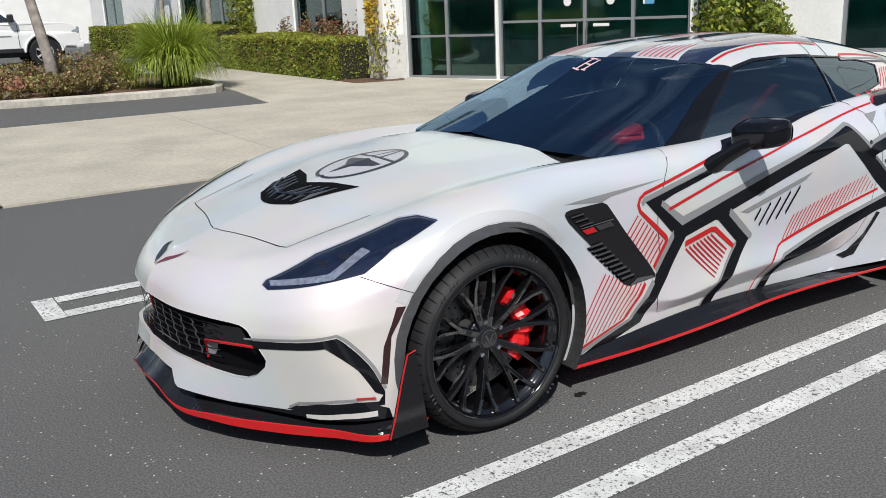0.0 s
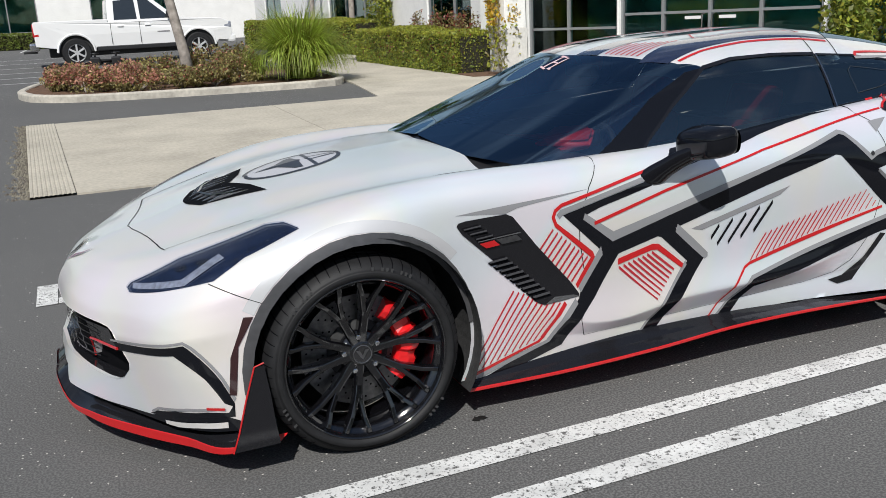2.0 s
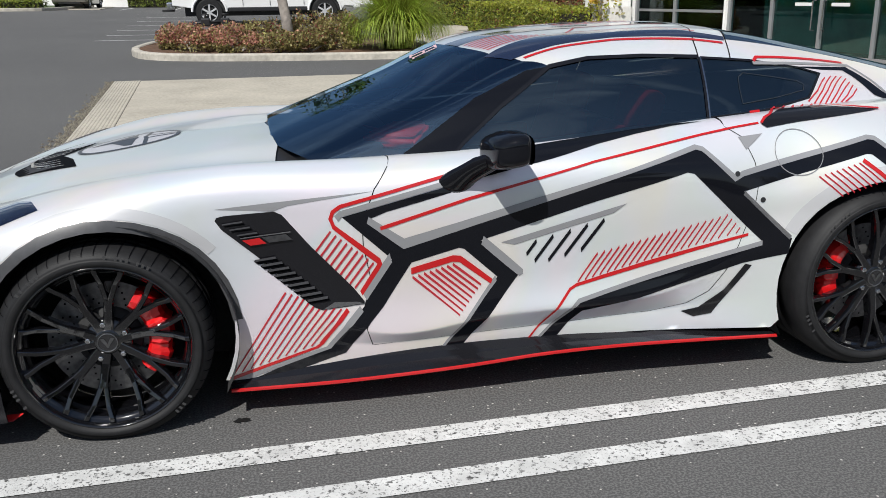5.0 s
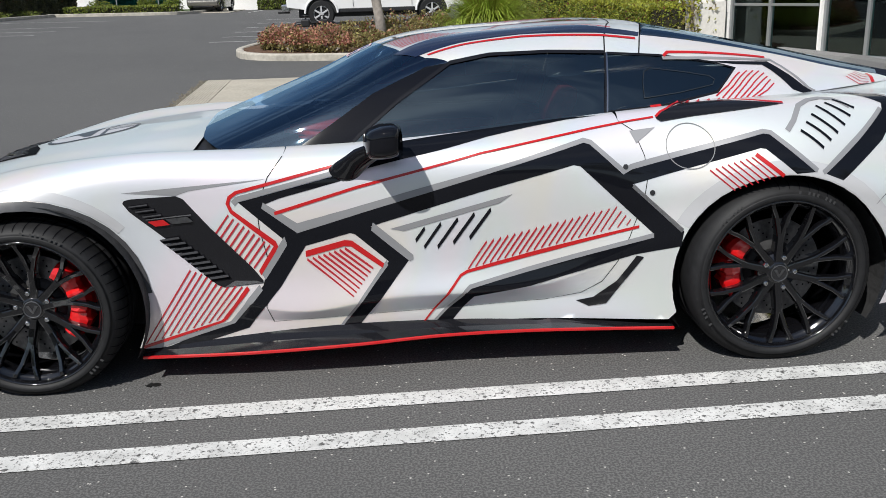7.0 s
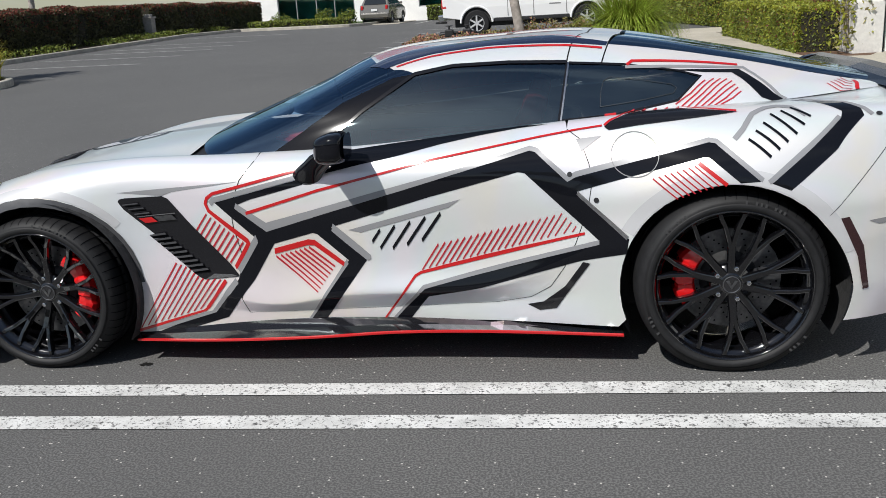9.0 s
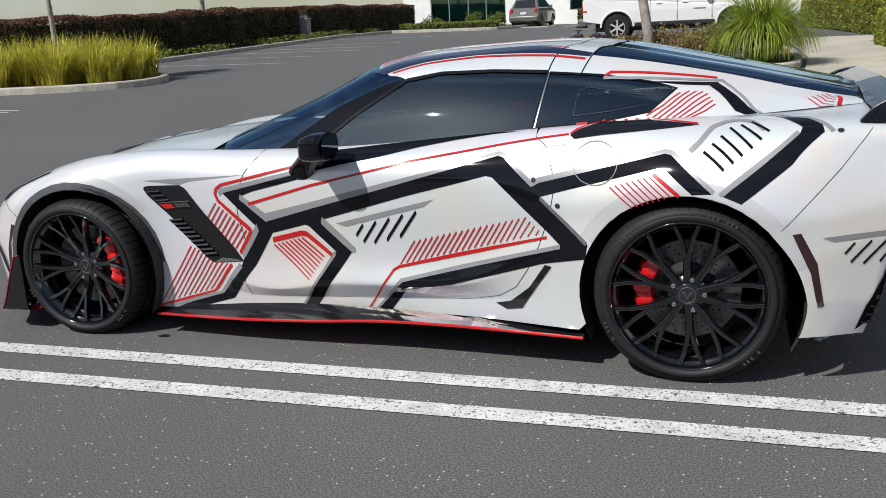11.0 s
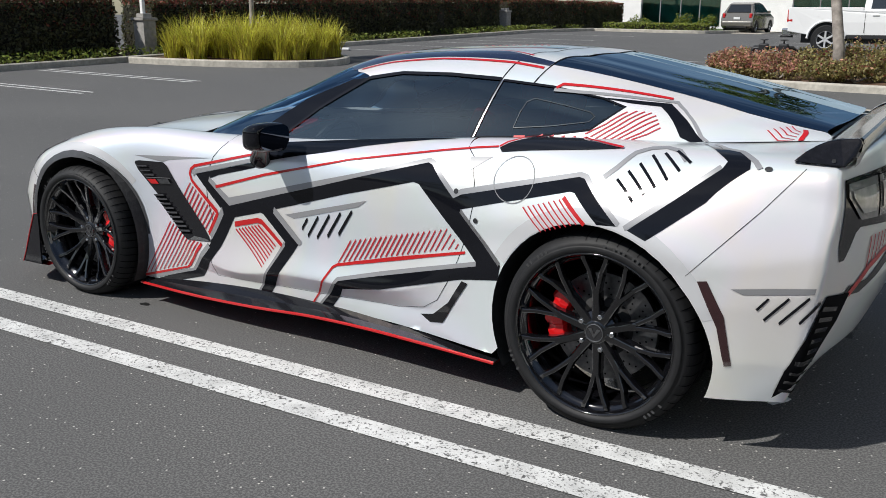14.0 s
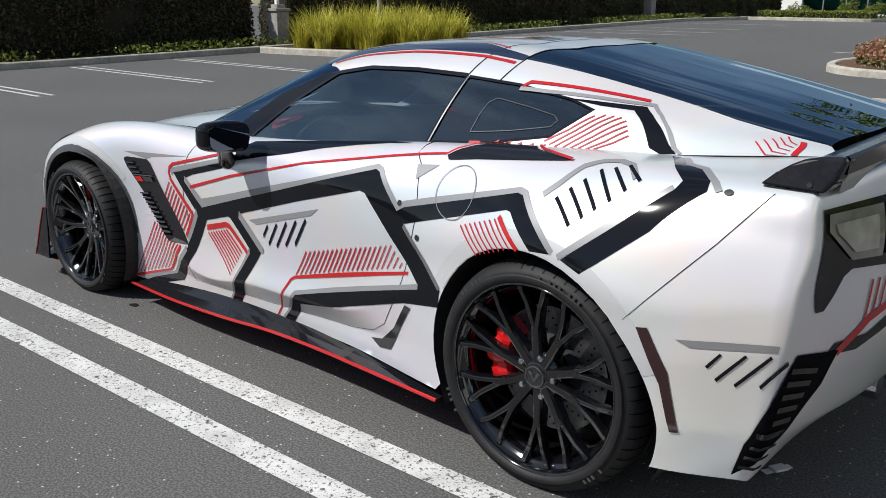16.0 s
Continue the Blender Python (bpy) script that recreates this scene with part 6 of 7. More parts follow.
scrap = part("paper_scrap", bm, WRITING)
scrap.matrix_world = pose(1.87, -0.40, 0.003, rz=62)
tagged(scrap, "small crumpled pale paper scrap on the asphalt", "litter")


# ---- plants ----
def leaf_quads(rng, centres, size, spread=0.45, up=0.35):
    """Folded leaf blades at the centres, turned at random."""
    n = len(centres)
    a = rng.normal(size=(n, 3))
    a /= np.linalg.norm(a, axis=1, keepdims=True)
    b = rng.normal(size=(n, 3))
    b[:, 2] += up
    b -= a * (a * b).sum(1, keepdims=True)
    b /= np.linalg.norm(b, axis=1, keepdims=True)
    s = size * rng.uniform(1 - spread, 1 + spread, size=(n, 1))
    c = np.cross(a, b)
    p = np.empty((n, 4, 3))
    p[:, 0] = centres - a * s * 0.5
    p[:, 1] = centres + b * s * 0.27 + c * s * 0.07
    p[:, 2] = centres + a * s * 0.5
    p[:, 3] = centres - b * s * 0.27 + c * s * 0.07
    return p.reshape(-1, 3)


def quads_mesh(name, co, mat, parent, label=""):
    n = len(co) // 4
    me = bpy.data.meshes.new(name)
    me.vertices.add(len(co))
    me.vertices.foreach_set("co", co.astype(np.float32).ravel())
    me.loops.add(4 * n)
    me.loops.foreach_set("vertex_index", np.arange(4 * n, dtype=np.int32))
    me.polygons.add(n)
    me.polygons.foreach_set("loop_start", np.arange(0, 4 * n, 4, dtype=np.int32))
    me.update(calc_edges=True)
    me.materials.append(mat)
    return link(name, me, parent, label)


def lumpy(p, rng, scale, amount):
    """Slow waves that make a clipped shape uneven."""
    k = rng.normal(size=(6, 3)) / scale
    ph = rng.uniform(0, 6.28, 6)
    return amount * np.sin(p @ k.T + ph).mean(1) * 1.6


def hedge(name, label, centre_line, thick, high, mats, leaf, density, seed, ground=None, bulge=0.05):
    """A clipped hedge along plan points: a solid dark core for the shade inside and a skin of leaves. mats: (material,
    share, lowest height).
    """
    rng = np.random.default_rng(seed)
    pts = [np.array(p, float) for p in centre_line]
    root = tagged(base(name, (*pts[0], rise(*pts[0]))), label, "hedge")
    inv = Matrix.Translation((-pts[0][0], -pts[0][1], -rise(*pts[0])))
    bm = bmesh.new()
    clouds = []
    for a, b in zip(pts, pts[1:]):
        l = np.linalg.norm(b - a)
        d = (b - a) / l
        n = np.array([-d[1], d[0]])
        m = max(2, int(l / 1.0))
        for i in range(m):
            p0, p1 = a + d * l * i / m, a + d * l * (i + 1) / m
            v = []
            for p in (p0, p1):
                z = rise(*p)
                for o, h in ((-1, 0.02), (-1, 0.9), (1, 0.9), (1, 0.02)):
                    q = p + n * o * (thick / 2 - 0.10)
                    v.append(bm.verts.new((q[0], q[1], z + high * h)))
            for q in range(4):
                bm.faces.new((v[q], v[(q + 1) % 4], v[4 + (q + 1) % 4], v[4 + q]))
            if i == 0 or i == m - 1:
                bm.faces.new(v[:4] if i == 0 else v[4:])
        area = [("side", 1, l * high), ("side", -1, l * high), ("top", 0, l * thick), ("end", 0, thick * high), ("end", 1, thick * high)]
        for what, s, ar in area:
            k = int(ar * density)
            u, v, dep = rng.uniform(0, l, k), rng.uniform(0.03, 1, k), -np.abs(rng.normal(0, 0.05, k)) + 0.015
            if what == "side":
                off, h, u2 = s * (thick / 2 + dep - 0.06 * v ** 6), high * v, u
            elif what == "top":
                off, h, u2 = rng.uniform(-thick / 2, thick / 2, k), high + dep, u
            else:
                off, h = rng.uniform(-thick / 2, thick / 2, k), high * v
                u2 = (0 - dep) if s == 0 else (l + dep)
            xy = a + np.outer(u2 if np.ndim(u2) else np.full(k, u2), d) + np.outer(off, n)
            z = np.array([rise(*q) for q in xy]) + h
            P = np.c_[xy, z]
            w = lumpy(P, rng, 0.45, bulge)
            if what == "side":
                P[:, :2] += np.outer(w * s, n)
            elif what == "top":
                P[:, 2] += w
            clouds.append(np.c_[P, h / high])
    core = part("shade_core", bm, HEDGE_SHADE, root)
    core.data.transform(inv)
    P = np.concatenate(clouds)
    pick = rng.uniform(size=len(P))
    done = np.zeros(len(P), bool)
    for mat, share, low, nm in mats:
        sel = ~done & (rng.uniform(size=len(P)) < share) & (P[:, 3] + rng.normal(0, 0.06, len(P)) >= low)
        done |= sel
        ob = quads_mesh(nm, leaf_quads(rng, P[sel, :3], leaf), mat, root)
        ob.data.transform(inv)
        ob["kind"] = "stuff"
    return root


def shrub(name, label, at, radii, mats, leaf, count, seed, category="shrub", z=None):
    """A loose shrub: leafy knobs of several sizes on short stems."""
    rng = np.random.default_rng(seed)
    g = rise(*at) if z is None else z
    root = tagged(base(name, (*at, g)), label, category)
    R = np.array(radii)
    knobs = []
    for k in range(16):
        a, e = rng.uniform(0, 6.28), rng.uniform(0.05, 1.0)
        rr = rng.uniform(0.45, 0.72)
        knobs.append((np.array([math.cos(a) * rr * math.sqrt(max(0, 1 - e * e * 0.6)), math.sin(a) * rr * math.sqrt(max(0, 1 - e * e * 0.6)), 0.35 + 0.62 * e - 0.12]) * [1, 1, 1] , rng.uniform(0.26, 0.42)))
    bm = bmesh.new()
    for c, r in knobs[:9]:
        tip = Vector(c * R * [1, 1, 1])
        tube(bm, [(0, 0, 0.0), tip * 0.5 + Vector((0, 0, 0.05 * R[2])), tip], [0.014, 0.01, 0.005], 5)
    part("stem", bm, BARK, root)
    P = []
    per = count // len(knobs)
    for c, r in knobs:
        v = rng.normal(size=(per, 3))
        v /= np.linalg.norm(v, axis=1, keepdims=True)
        v *= r * rng.uniform(0.55, 1.08, size=(per, 1))
        P.append((c + v) * R)
    P = np.concatenate(P)
    P = P[P[:, 2] > 0.01]
    done = np.zeros(len(P), bool)
    for mat, share, low, nm in mats:
        sel = ~done & (rng.uniform(size=len(P)) < share) & (P[:, 2] / R[2] > low)
        done |= sel
        ob = quads_mesh(nm, leaf_quads(rng, P[sel], leaf), mat, root)
        ob["kind"] = "stuff"
    return root


def blades(rng, n, radius, length, arch, width, squash=(1, 1)):
    """Arching grass blades from one tuft."""
    a = rng.uniform(0, 2 * np.pi, n)
    r = radius * np.sqrt(rng.uniform(0, 1, n))
    l = length * rng.uniform(0.6, 1.08, n)
    lean = arch * rng.uniform(0.1, 1, n) ** 0.8
    side = a + rng.normal(0, 0.5, n)
    root = np.c_[r * np.cos(a) * squash[0], r * np.sin(a) * squash[1], np.zeros(n)]
    out = np.c_[np.cos(side), np.sin(side), np.zeros(n)]
    acr = np.c_[-np.sin(side), np.cos(side), np.zeros(n)]
    pts = []
    th, p = lean * 0.25, root.copy()
    seg = 4
    for i in range(seg + 1):
        w = width * (1 - (i / seg) ** 2) * 0.5 + 0.0006
        pts.append((p - acr * w, p + acr * w))
        p = p + (out * np.sin(th)[:, None] + np.array([0, 0, 1]) * np.cos(th)[:, None]) * (l / seg)[:, None]
        th = th + lean * (0.55 if i < 2 else 0.75)
    q = []
    for (a0, b0), (a1, b1) in zip(pts, pts[1:]):
        q.append(np.stack([a0, b0, b1, a1], 1))
    return np.concatenate(q).reshape(-1, 3)


# near-black colour of the hedge cores, painted shade deep between the leaves
HEDGE_SHADE = material("hedge_core_shade", (0.02, 0.018, 0.01), 0.95, grain=0.4, scale=14, bump=0.8, bump_scale=30)
BLOOM = material("white_petals", (0.75, 0.73, 0.66), 0.7)

# planting island with its kerb
isl = smooth_loop([(-3.12, 15.2), (-3.02, 14.15), (-2.7, 13.5), (-1.9, 12.98), (0, 12.55), (1.9, 12.38), (2.45, 12.6), (2.62, 13.3), (2.68, 15.2), (2.5, 16.9), (1.6, 17.5), (-1.6, 17.6), (-2.7, 16.9)])
kerb(isl, True, 0.15, 0.13, "pale weathered concrete kerb round the planting island")
sheet("planting_bed", [(p[0] * 0.95 - 0.01, 15 + (p[1] - 15) * 0.945) for p in isl], 0.10, SOIL, thick=0.1, step=0.4, label="brown bark mulch of the planting island", category="soil", lumps=0.02)
REDDISH = [(LEAF_PINK, 0.55, 0.35, "pink_foliage"), (LEAF_RED, 0.15, 0.3, "red_foliage"), (LEAF_BUSH, 1.1, 0.0, "foliage")]
GREENISH = [(LEAF_PINK, 0.08, 0.6, "pink_foliage"), (LEAF_RED, 0.10, 0.3, "red_foliage"), (LEAF_BUSH, 1.1, 0.0, "foliage")]
rnd = random.Random(11)
for k, (x, y, r, h, mats) in enumerate(((-2.25, 14.5, 0.46, 0.40, REDDISH), (-1.95, 13.75, 0.52, 0.46, REDDISH), (-1.3, 14.3, 0.5, 0.42, REDDISH), (-1.05, 13.4, 0.48, 0.46, REDDISH), (-0.35, 13.3, 0.5, 0.34, GREENISH),
                                        (0.25, 13.25, 0.48, 0.36, GREENISH), (0.75, 13.7, 0.52, 0.48, GREENISH), (-2.2, 15.7, 0.5, 0.38, REDDISH), (0.25, 14.4, 0.55, 0.6, GREENISH), (-0.65, 14.6, 0.5, 0.5, GREENISH), (0.95, 14.9, 0.55, 0.58, GREENISH))):
    tagged(shrub("shrub", "low shrub with pinkish new leaves in the mulch" if mats is REDDISH else "low green and bronze shrub in the mulch bed", (x, y), (r * 1.12, r * 1.12, h), mats, 0.055, 2600, 40 + k, z=rise(x, y) + 0.1), group="island shrubs")


def grass_tuft(name, label, at, radius, length, arch, n, mat, seed, z=None, flowers=0, width=0.012):
    rng = np.random.default_rng(seed)
    g = rise(*at) if z is None else z
    root = tagged(base(name, (*at, g)), label, "ornamental grass")
    ob = quads_mesh("foliage", blades(rng, n, radius, length, arch, width), mat, root)
    ob["kind"] = "stuff"
    dry = quads_mesh("dry_base", blades(rng, n // 6, radius * 0.9, length * 0.35, arch * 0.8, width), BLADE_YELLOW, root, "dry straw-coloured base of the tuft")
    dry["kind"] = "stuff"
    for k in range(flowers):
        a, r, h = rng.uniform(0, 6.28), radius * rng.uniform(0, 1.1), length * rng.uniform(0.85, 1.1)
        bm = bmesh.new()
        tip = Vector((r * 1.3 * math.cos(a), r * 1.3 * math.sin(a), h))
        tube(bm, [(r * 0.5 * math.cos(a), r * 0.5 * math.sin(a), 0), tip], 0.003, 4)
        st = part("flower_stalk", bm, mat, root)
        bm = bmesh.new()
        for q in range(6):
            c, s = math.cos(q * 1.047), math.sin(q * 1.047)
            v = [bm.verts.new(tip + Vector(p)) for p in ((0, 0, 0), (c * 0.02 - s * 0.012, s * 0.02 + c * 0.012, 0.006), (c * 0.036, s * 0.036, 0.012), (c * 0.02 + s * 0.012, s * 0.02 - c * 0.012, 0.006))]
            bm.faces.new(v)
        part("flower", bm, BLOOM, st, "white flower")
    return root


grass_tuft("grass_clump", "large arching green ornamental grass clump on the island", (1.92, 13.5), 0.26, 1.5, 1.4, 3600, BLADE, 3, z=rise(1.6, 13.6) + 0.1, width=0.02)

# the young tree on the island
def tree(name, label, at, z0, height, trunk_r, lean, crown, mats, leaf, count, seed):
    """A tapered, leaning trunk with limbs, and a crown of clumps of leaves. crown: (centre height, radius, half height)."""
    rng = np.random.default_rng(seed)
    root = tagged(base(name, (*at, z0)), label, "tree")
    bm = bmesh.new()
    top = Vector((lean[0] * height, lean[1] * height, height))
    pts = [top * t + Vector((math.sin(5 * t + seed) * 0.03, math.cos(4 * t + seed) * 0.03, 0)) for t in np.linspace(0, 1, 9)]
    pts[0] = Vector((0, 0, -0.05))
    tube(bm, pts, [trunk_r * (1.25 if i == 0 else 1 - 0.07 * i) for i in range(9)], 12)
    part("trunk", bm, BARK, root, smooth=True)
    cz, cr, ch = crown
    P = []
    for k in range(11):
        a = k * 2.4 + rng.uniform(-0.3, 0.3)
        f = rng.uniform(0.45, 0.9)
        tip = Vector((top.x * cz / height + cr * f * math.cos(a), top.y * cz / height + cr * f * math.sin(a), cz + ch * rng.uniform(-0.7, 0.8)))
        s = pts[5 + k % 4]
        bm = bmesh.new()
        tube(bm, [s, s.lerp(tip, 0.5) + Vector((0, 0, 0.2)), tip], [trunk_r * 0.4, trunk_r * 0.25, 0.012], 6)
        part("limb", bm, BARK, root, smooth=True)
        for j in range(5):
            c = np.array(s.lerp(tip, 0.45 + 0.14 * j)) + rng.normal(0, cr * 0.16, 3)
            r = cr * rng.uniform(0.16, 0.32)
            m = count // 55
            v = rng.normal(size=(m, 3))
            v *= r / np.linalg.norm(v, axis=1, keepdims=True) * rng.uniform(0.2, 1.1, size=(m, 1))
            P.append(c + v * [1, 1, 0.75])
    ob = quads_mesh("crown", leaf_quads(rng, np.concatenate(P), leaf), mats, root)
    ob["kind"] = "stuff"
    return root


tree("tree", "young tree with a leaning grey trunk on the island", (-0.10, 13.95), rise(0, 14) + 0.1, 4.6, 0.105, (-0.13, 0.0), (4.6, 1.5, 1.2), LEAF, 0.11, 5000, 21)

# backflow pipes on the island
pipe = tagged(base("backflow_valve", (-1.5, 15.0, rise(-1.5, 15) + 0.1)), "dark iron backflow pipe assembly with valves on the island", "pipe valve")
bm = bmesh.new()
tube(bm, [(-0.42, 0, 0), (-0.42, 0, 0.42), (-0.38, 0, 0.47), (0.36, 0, 0.47), (0.42, 0, 0.42), (0.42, 0, 0)], 0.038, 8)
part("pipe", bm, IRON, pipe, smooth=True)
for x in (-0.2, 0.18):
    bm = bmesh.new()
    add_box(bm, (x - 0.09, -0.08, 0.39), (x + 0.09, 0.08, 0.55), 0.03)
    tube(bm, [(x, 0, 0.52), (x, 0, 0.62)], 0.02, 6)
    v = part("valve_body", bm, IRON, pipe)
    bm = bmesh.new()
    tube(bm, [(x + 0.07 * math.cos(a), 0.07 * math.sin(a), 0.62) for a in np.linspace(0, 6.2, 13)], 0.01, 5)
    part("hand_wheel", bm, IRON, v)
for x in (-0.42, 0.42):
    bm = bmesh.new()
    tube(bm, [(x, 0, 0.2), (x, 0, 0.24)], 0.07, 10)
    part("flange", bm, IRON, pipe)

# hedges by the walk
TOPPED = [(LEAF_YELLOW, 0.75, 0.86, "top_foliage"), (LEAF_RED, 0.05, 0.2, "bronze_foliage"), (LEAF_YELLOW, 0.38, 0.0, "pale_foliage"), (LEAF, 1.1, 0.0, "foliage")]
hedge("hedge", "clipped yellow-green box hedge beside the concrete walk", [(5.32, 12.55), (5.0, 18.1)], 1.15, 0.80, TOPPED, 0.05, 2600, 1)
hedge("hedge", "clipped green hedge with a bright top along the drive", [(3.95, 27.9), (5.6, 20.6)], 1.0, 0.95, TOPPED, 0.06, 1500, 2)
for k, (x, y, r, h) in enumerate(((5.9, 13.9, 0.4, 1.15), (5.9, 15.0, 0.42, 1.05), (5.85, 16.2, 0.4, 1.1), (5.85, 17.2, 0.35, 1.0))):
    tagged(shrub("shrub", "bronze-red shrub between the hedge and the wall", (x, y), (r, r, h), [(LEAF_RED, 0.4, 0.3, "red_foliage"), (LEAF_BUSH, 1.1, 0, "foliage")], 0.06, 1500, 60 + k), group="wall shrubs")
shrub("shrub", "golden-leaved climbing shrub at the column", (5.52, 12.12), (0.40, 0.28, 2.2), [(LEAF_GOLD, 0.8, 0.42, "golden_foliage"), (LEAF_YELLOW, 0.55, 0.0, "pale_foliage"), (LEAF_BUSH, 0.6, 0, "foliage")], 0.075, 1700, 71)
shrub("shrub", "tall yellow-green shrub trained on the wall", (5.95, 20.6), (0.5, 0.45, 2.6), [(LEAF_YELLOW, 0.55, 0.1, "pale_foliage"), (LEAF, 1.1, 0, "foliage")], 0.09, 2600, 72)
sheet("planting_bed", [(4.8, 11.85), (5.75, 11.65), (6.05, 12.2), (6.25, 12.5), (6.25, 20.0), (5.2, 20.0), (4.55, 18.4)], 0.03, SOIL, thick=0.08, step=0.6, label="brown mulch bed under the hedge", category="soil", lumps=0.012)
for k, (x, y) in enumerate(((5.75, 22.6), (5.7, 27.2))):
    tree("tree", "slim tree with a brown trunk before the wall", (x, y), rise(x, y), 4.6, 0.10, (0.01, 0.02), (4.4, 1.2, 0.9), LEAF, 0.12, 3000, 30 + k)


# ---- buildings ----
def facade(root, at, angle, length, high, low, openings, wall=None, thick=0.22, depth=3.2):
    """A wall with window openings in local x (along), y (into the building), z. openings: (x0, x1, z0, z1, mullions, rails)."""
    M = Matrix.Translation(-root.location) @ pose(at[0], at[1], low, rz=angle)
    xs = sorted({0, length, *(o[0] for o in openings), *(o[1] for o in openings)})
    zs = sorted({-0.6, high, *(o[2] for o in openings), *(o[3] for o in openings)})
    bm = bmesh.new()
    for x0, x1 in zip(xs, xs[1:]):
        run = None
        for z0, z1 in zip(zs, zs[1:]):
            hole = any(o[0] <= x0 and x1 <= o[1] and o[2] <= z0 and z1 <= o[3] for o in openings)
            if not hole:
                add_box(bm, (x0, 0, z0), (x1, thick, z1))
    bmesh.ops.remove_doubles(bm, verts=bm.verts[:], dist=1e-4)
    ob = part("wall", bm, wall or STUCCO, root)
    ob.matrix_world = M
    for x0, x1, z0, z1, mull, rails in openings:
        bm = bmesh.new()
        t = 0.055
        add_box(bm, (x0, 0.05, z0), (x0 + t, 0.15, z1), 0.006)
        add_box(bm, (x1 - t, 0.05, z0), (x1, 0.15, z1), 0.006)
        add_box(bm, (x0 + t, 0.05, z0), (x1 - t, 0.15, z0 + t), 0.006)
        add_box(bm, (x0 + t, 0.05, z1 - t), (x1 - t, 0.15, z1), 0.006)
        win = part("window", bm, FRAME, root, "aluminium window frame with dark green glass")
        win.matrix_world = M
        cx = [x0 + t, *mull, x1 - t]
        for m in mull:
            o = boxed("mullion", (m - 0.03, 0.055, z0 + t), (m + 0.03, 0.145, z1 - t), FRAME, win, bevel=0.006)
        cz = [z0 + t, *rails, z1 - t]
        for a, b in zip(cx, cx[1:]):
            for r in rails:
                boxed("rail", (a + 0.03, 0.06, r - 0.022), (b - 0.03, 0.14, r + 0.022), FRAME, win, bevel=0.004)
            for c, d in zip(cz, cz[1:]):
                boxed("pane", (a, 0.10, c), (b, 0.108, d), SHOP_GLASS, win)
    return M


office = tagged(base("office_building", (0, 0, 0)), "white stucco office building with dark green glazed entrance", "building")
ENTRY = math.degrees(math.atan2(-0.94, 0.34))
z0 = rise(6.3, 12)
E = facade(office, (6.13, 12.22), ENTRY, 24.0, 6.5, z0, [(0.03, 2.16, 0.0, 3.0, [1.0], [0.80, 1.9]), (2.2, 5.85, 0.0, 3.0, [3.06, 3.95, 4.84], [1.02]), (5.88, 6.9, 0.0, 3.0, [], [0.70]), (8.1, 12.5, 0.45, 3.0, [9.5, 11.0], []), (14.5, 19.5, 0.45, 3.0, [16.0, 17.8], [])])
# signs and marks on the entrance doors
for x, z, sx, sz, m in ((3.62, 0.93, 0.30, 0.05, WRITING), (4.25, 0.93, 0.30, 0.05, WRITING), (5.12, 1.36, 0.16, 0.24, material("blue_notice", (0.1, 0.3, 0.5), 0.5)), (5.02, 1.36, 0.03, 0.24, WRITING)):
    o = boxed("notice", (x - sx / 2, 0.088, z - sz / 2), (x + sx / 2, 0.097, z + sz / 2), m, office, bevel=0.001)
    o.matrix_world = E
for x in (3.6, 4.42):
    bm = bmesh.new()
    bmesh.ops.create_circle(bm, cap_ends=True, radius=0.075, segments=24, matrix=Matrix.Translation((x, 0.093, 1.33)) @ Matrix.Rotation(radians(90), 4, "X"))
    o = part("sticker", bm, WRITING, office)
    o.matrix_world = E
for x in (3.86, 4.04):
    bm = bmesh.new()
    tube(bm, [(x, 0.05, 0.55), (x, -0.02, 0.56), (x, -0.02, 0.98), (x, 0.05, 0.99)], 0.012, 8)
    o = part("door_handle", bm, CHROME, office, "bright metal pull handle")
    o.matrix_world = E
for name, mat, lo, hi in (("column", STUCCO, (-0.06, 0.0, 0.86), (0.42, 0.9, 6.5)), ("plinth", STUCCO_BASE, (-0.075, -0.015, -0.4), (0.435, 0.915, 0.86))):
    o = boxed(name, lo, hi, mat, office, bevel=0.01)
    o.matrix_world = Matrix.Translation(-office.location) @ pose(5.62, 12.02, z0, rz=6)
W = facade(office, (6.3, 40.5), -90, 27.6, 6.5, rise(6.3, 25), [(2.4, 5.8, 0.0, 2.6, [4.0], []), (13.3, 19.3, 0.62, 3.0, [15.2, 17.2], []), (22.6, 25.3, 0.5, 3.0, [24.2], [])], wall=STUCCO)
o = boxed("plinth", (6.0, -0.05, -0.4), (27.5, 0.0, 0.45), STUCCO_BASE, office, bevel=0.01)
o.matrix_world = W
# rooms behind the glass
bm = bmesh.new()
add_box(bm, (9.3, 13.0, -0.2), (9.4, 40, 3.4))
add_box(bm, (6.6, 13.0, 3.2), (9.3, 40, 3.3))
add_box(bm, (6.6, 13.0, -0.1), (9.3, 40, 0.1))
part("inner_wall", bm, ROOM, office)
bm = bmesh.new()
add_box(bm, (0, 3.4, -0.3), (24, 3.5, 3.4))
add_box(bm, (0, 0.25, 3.15), (24, 3.4, 3.25))
add_box(bm, (0, 0.25, -0.15), (24, 3.4, -0.05))
o = part("inner_wall", bm, ROOM, office)
o.matrix_world = E
o = boxed("flat_roof", (6.1, 12.8, 6.2), (22, 40.4, 6.4), STUCCO_BASE, office)

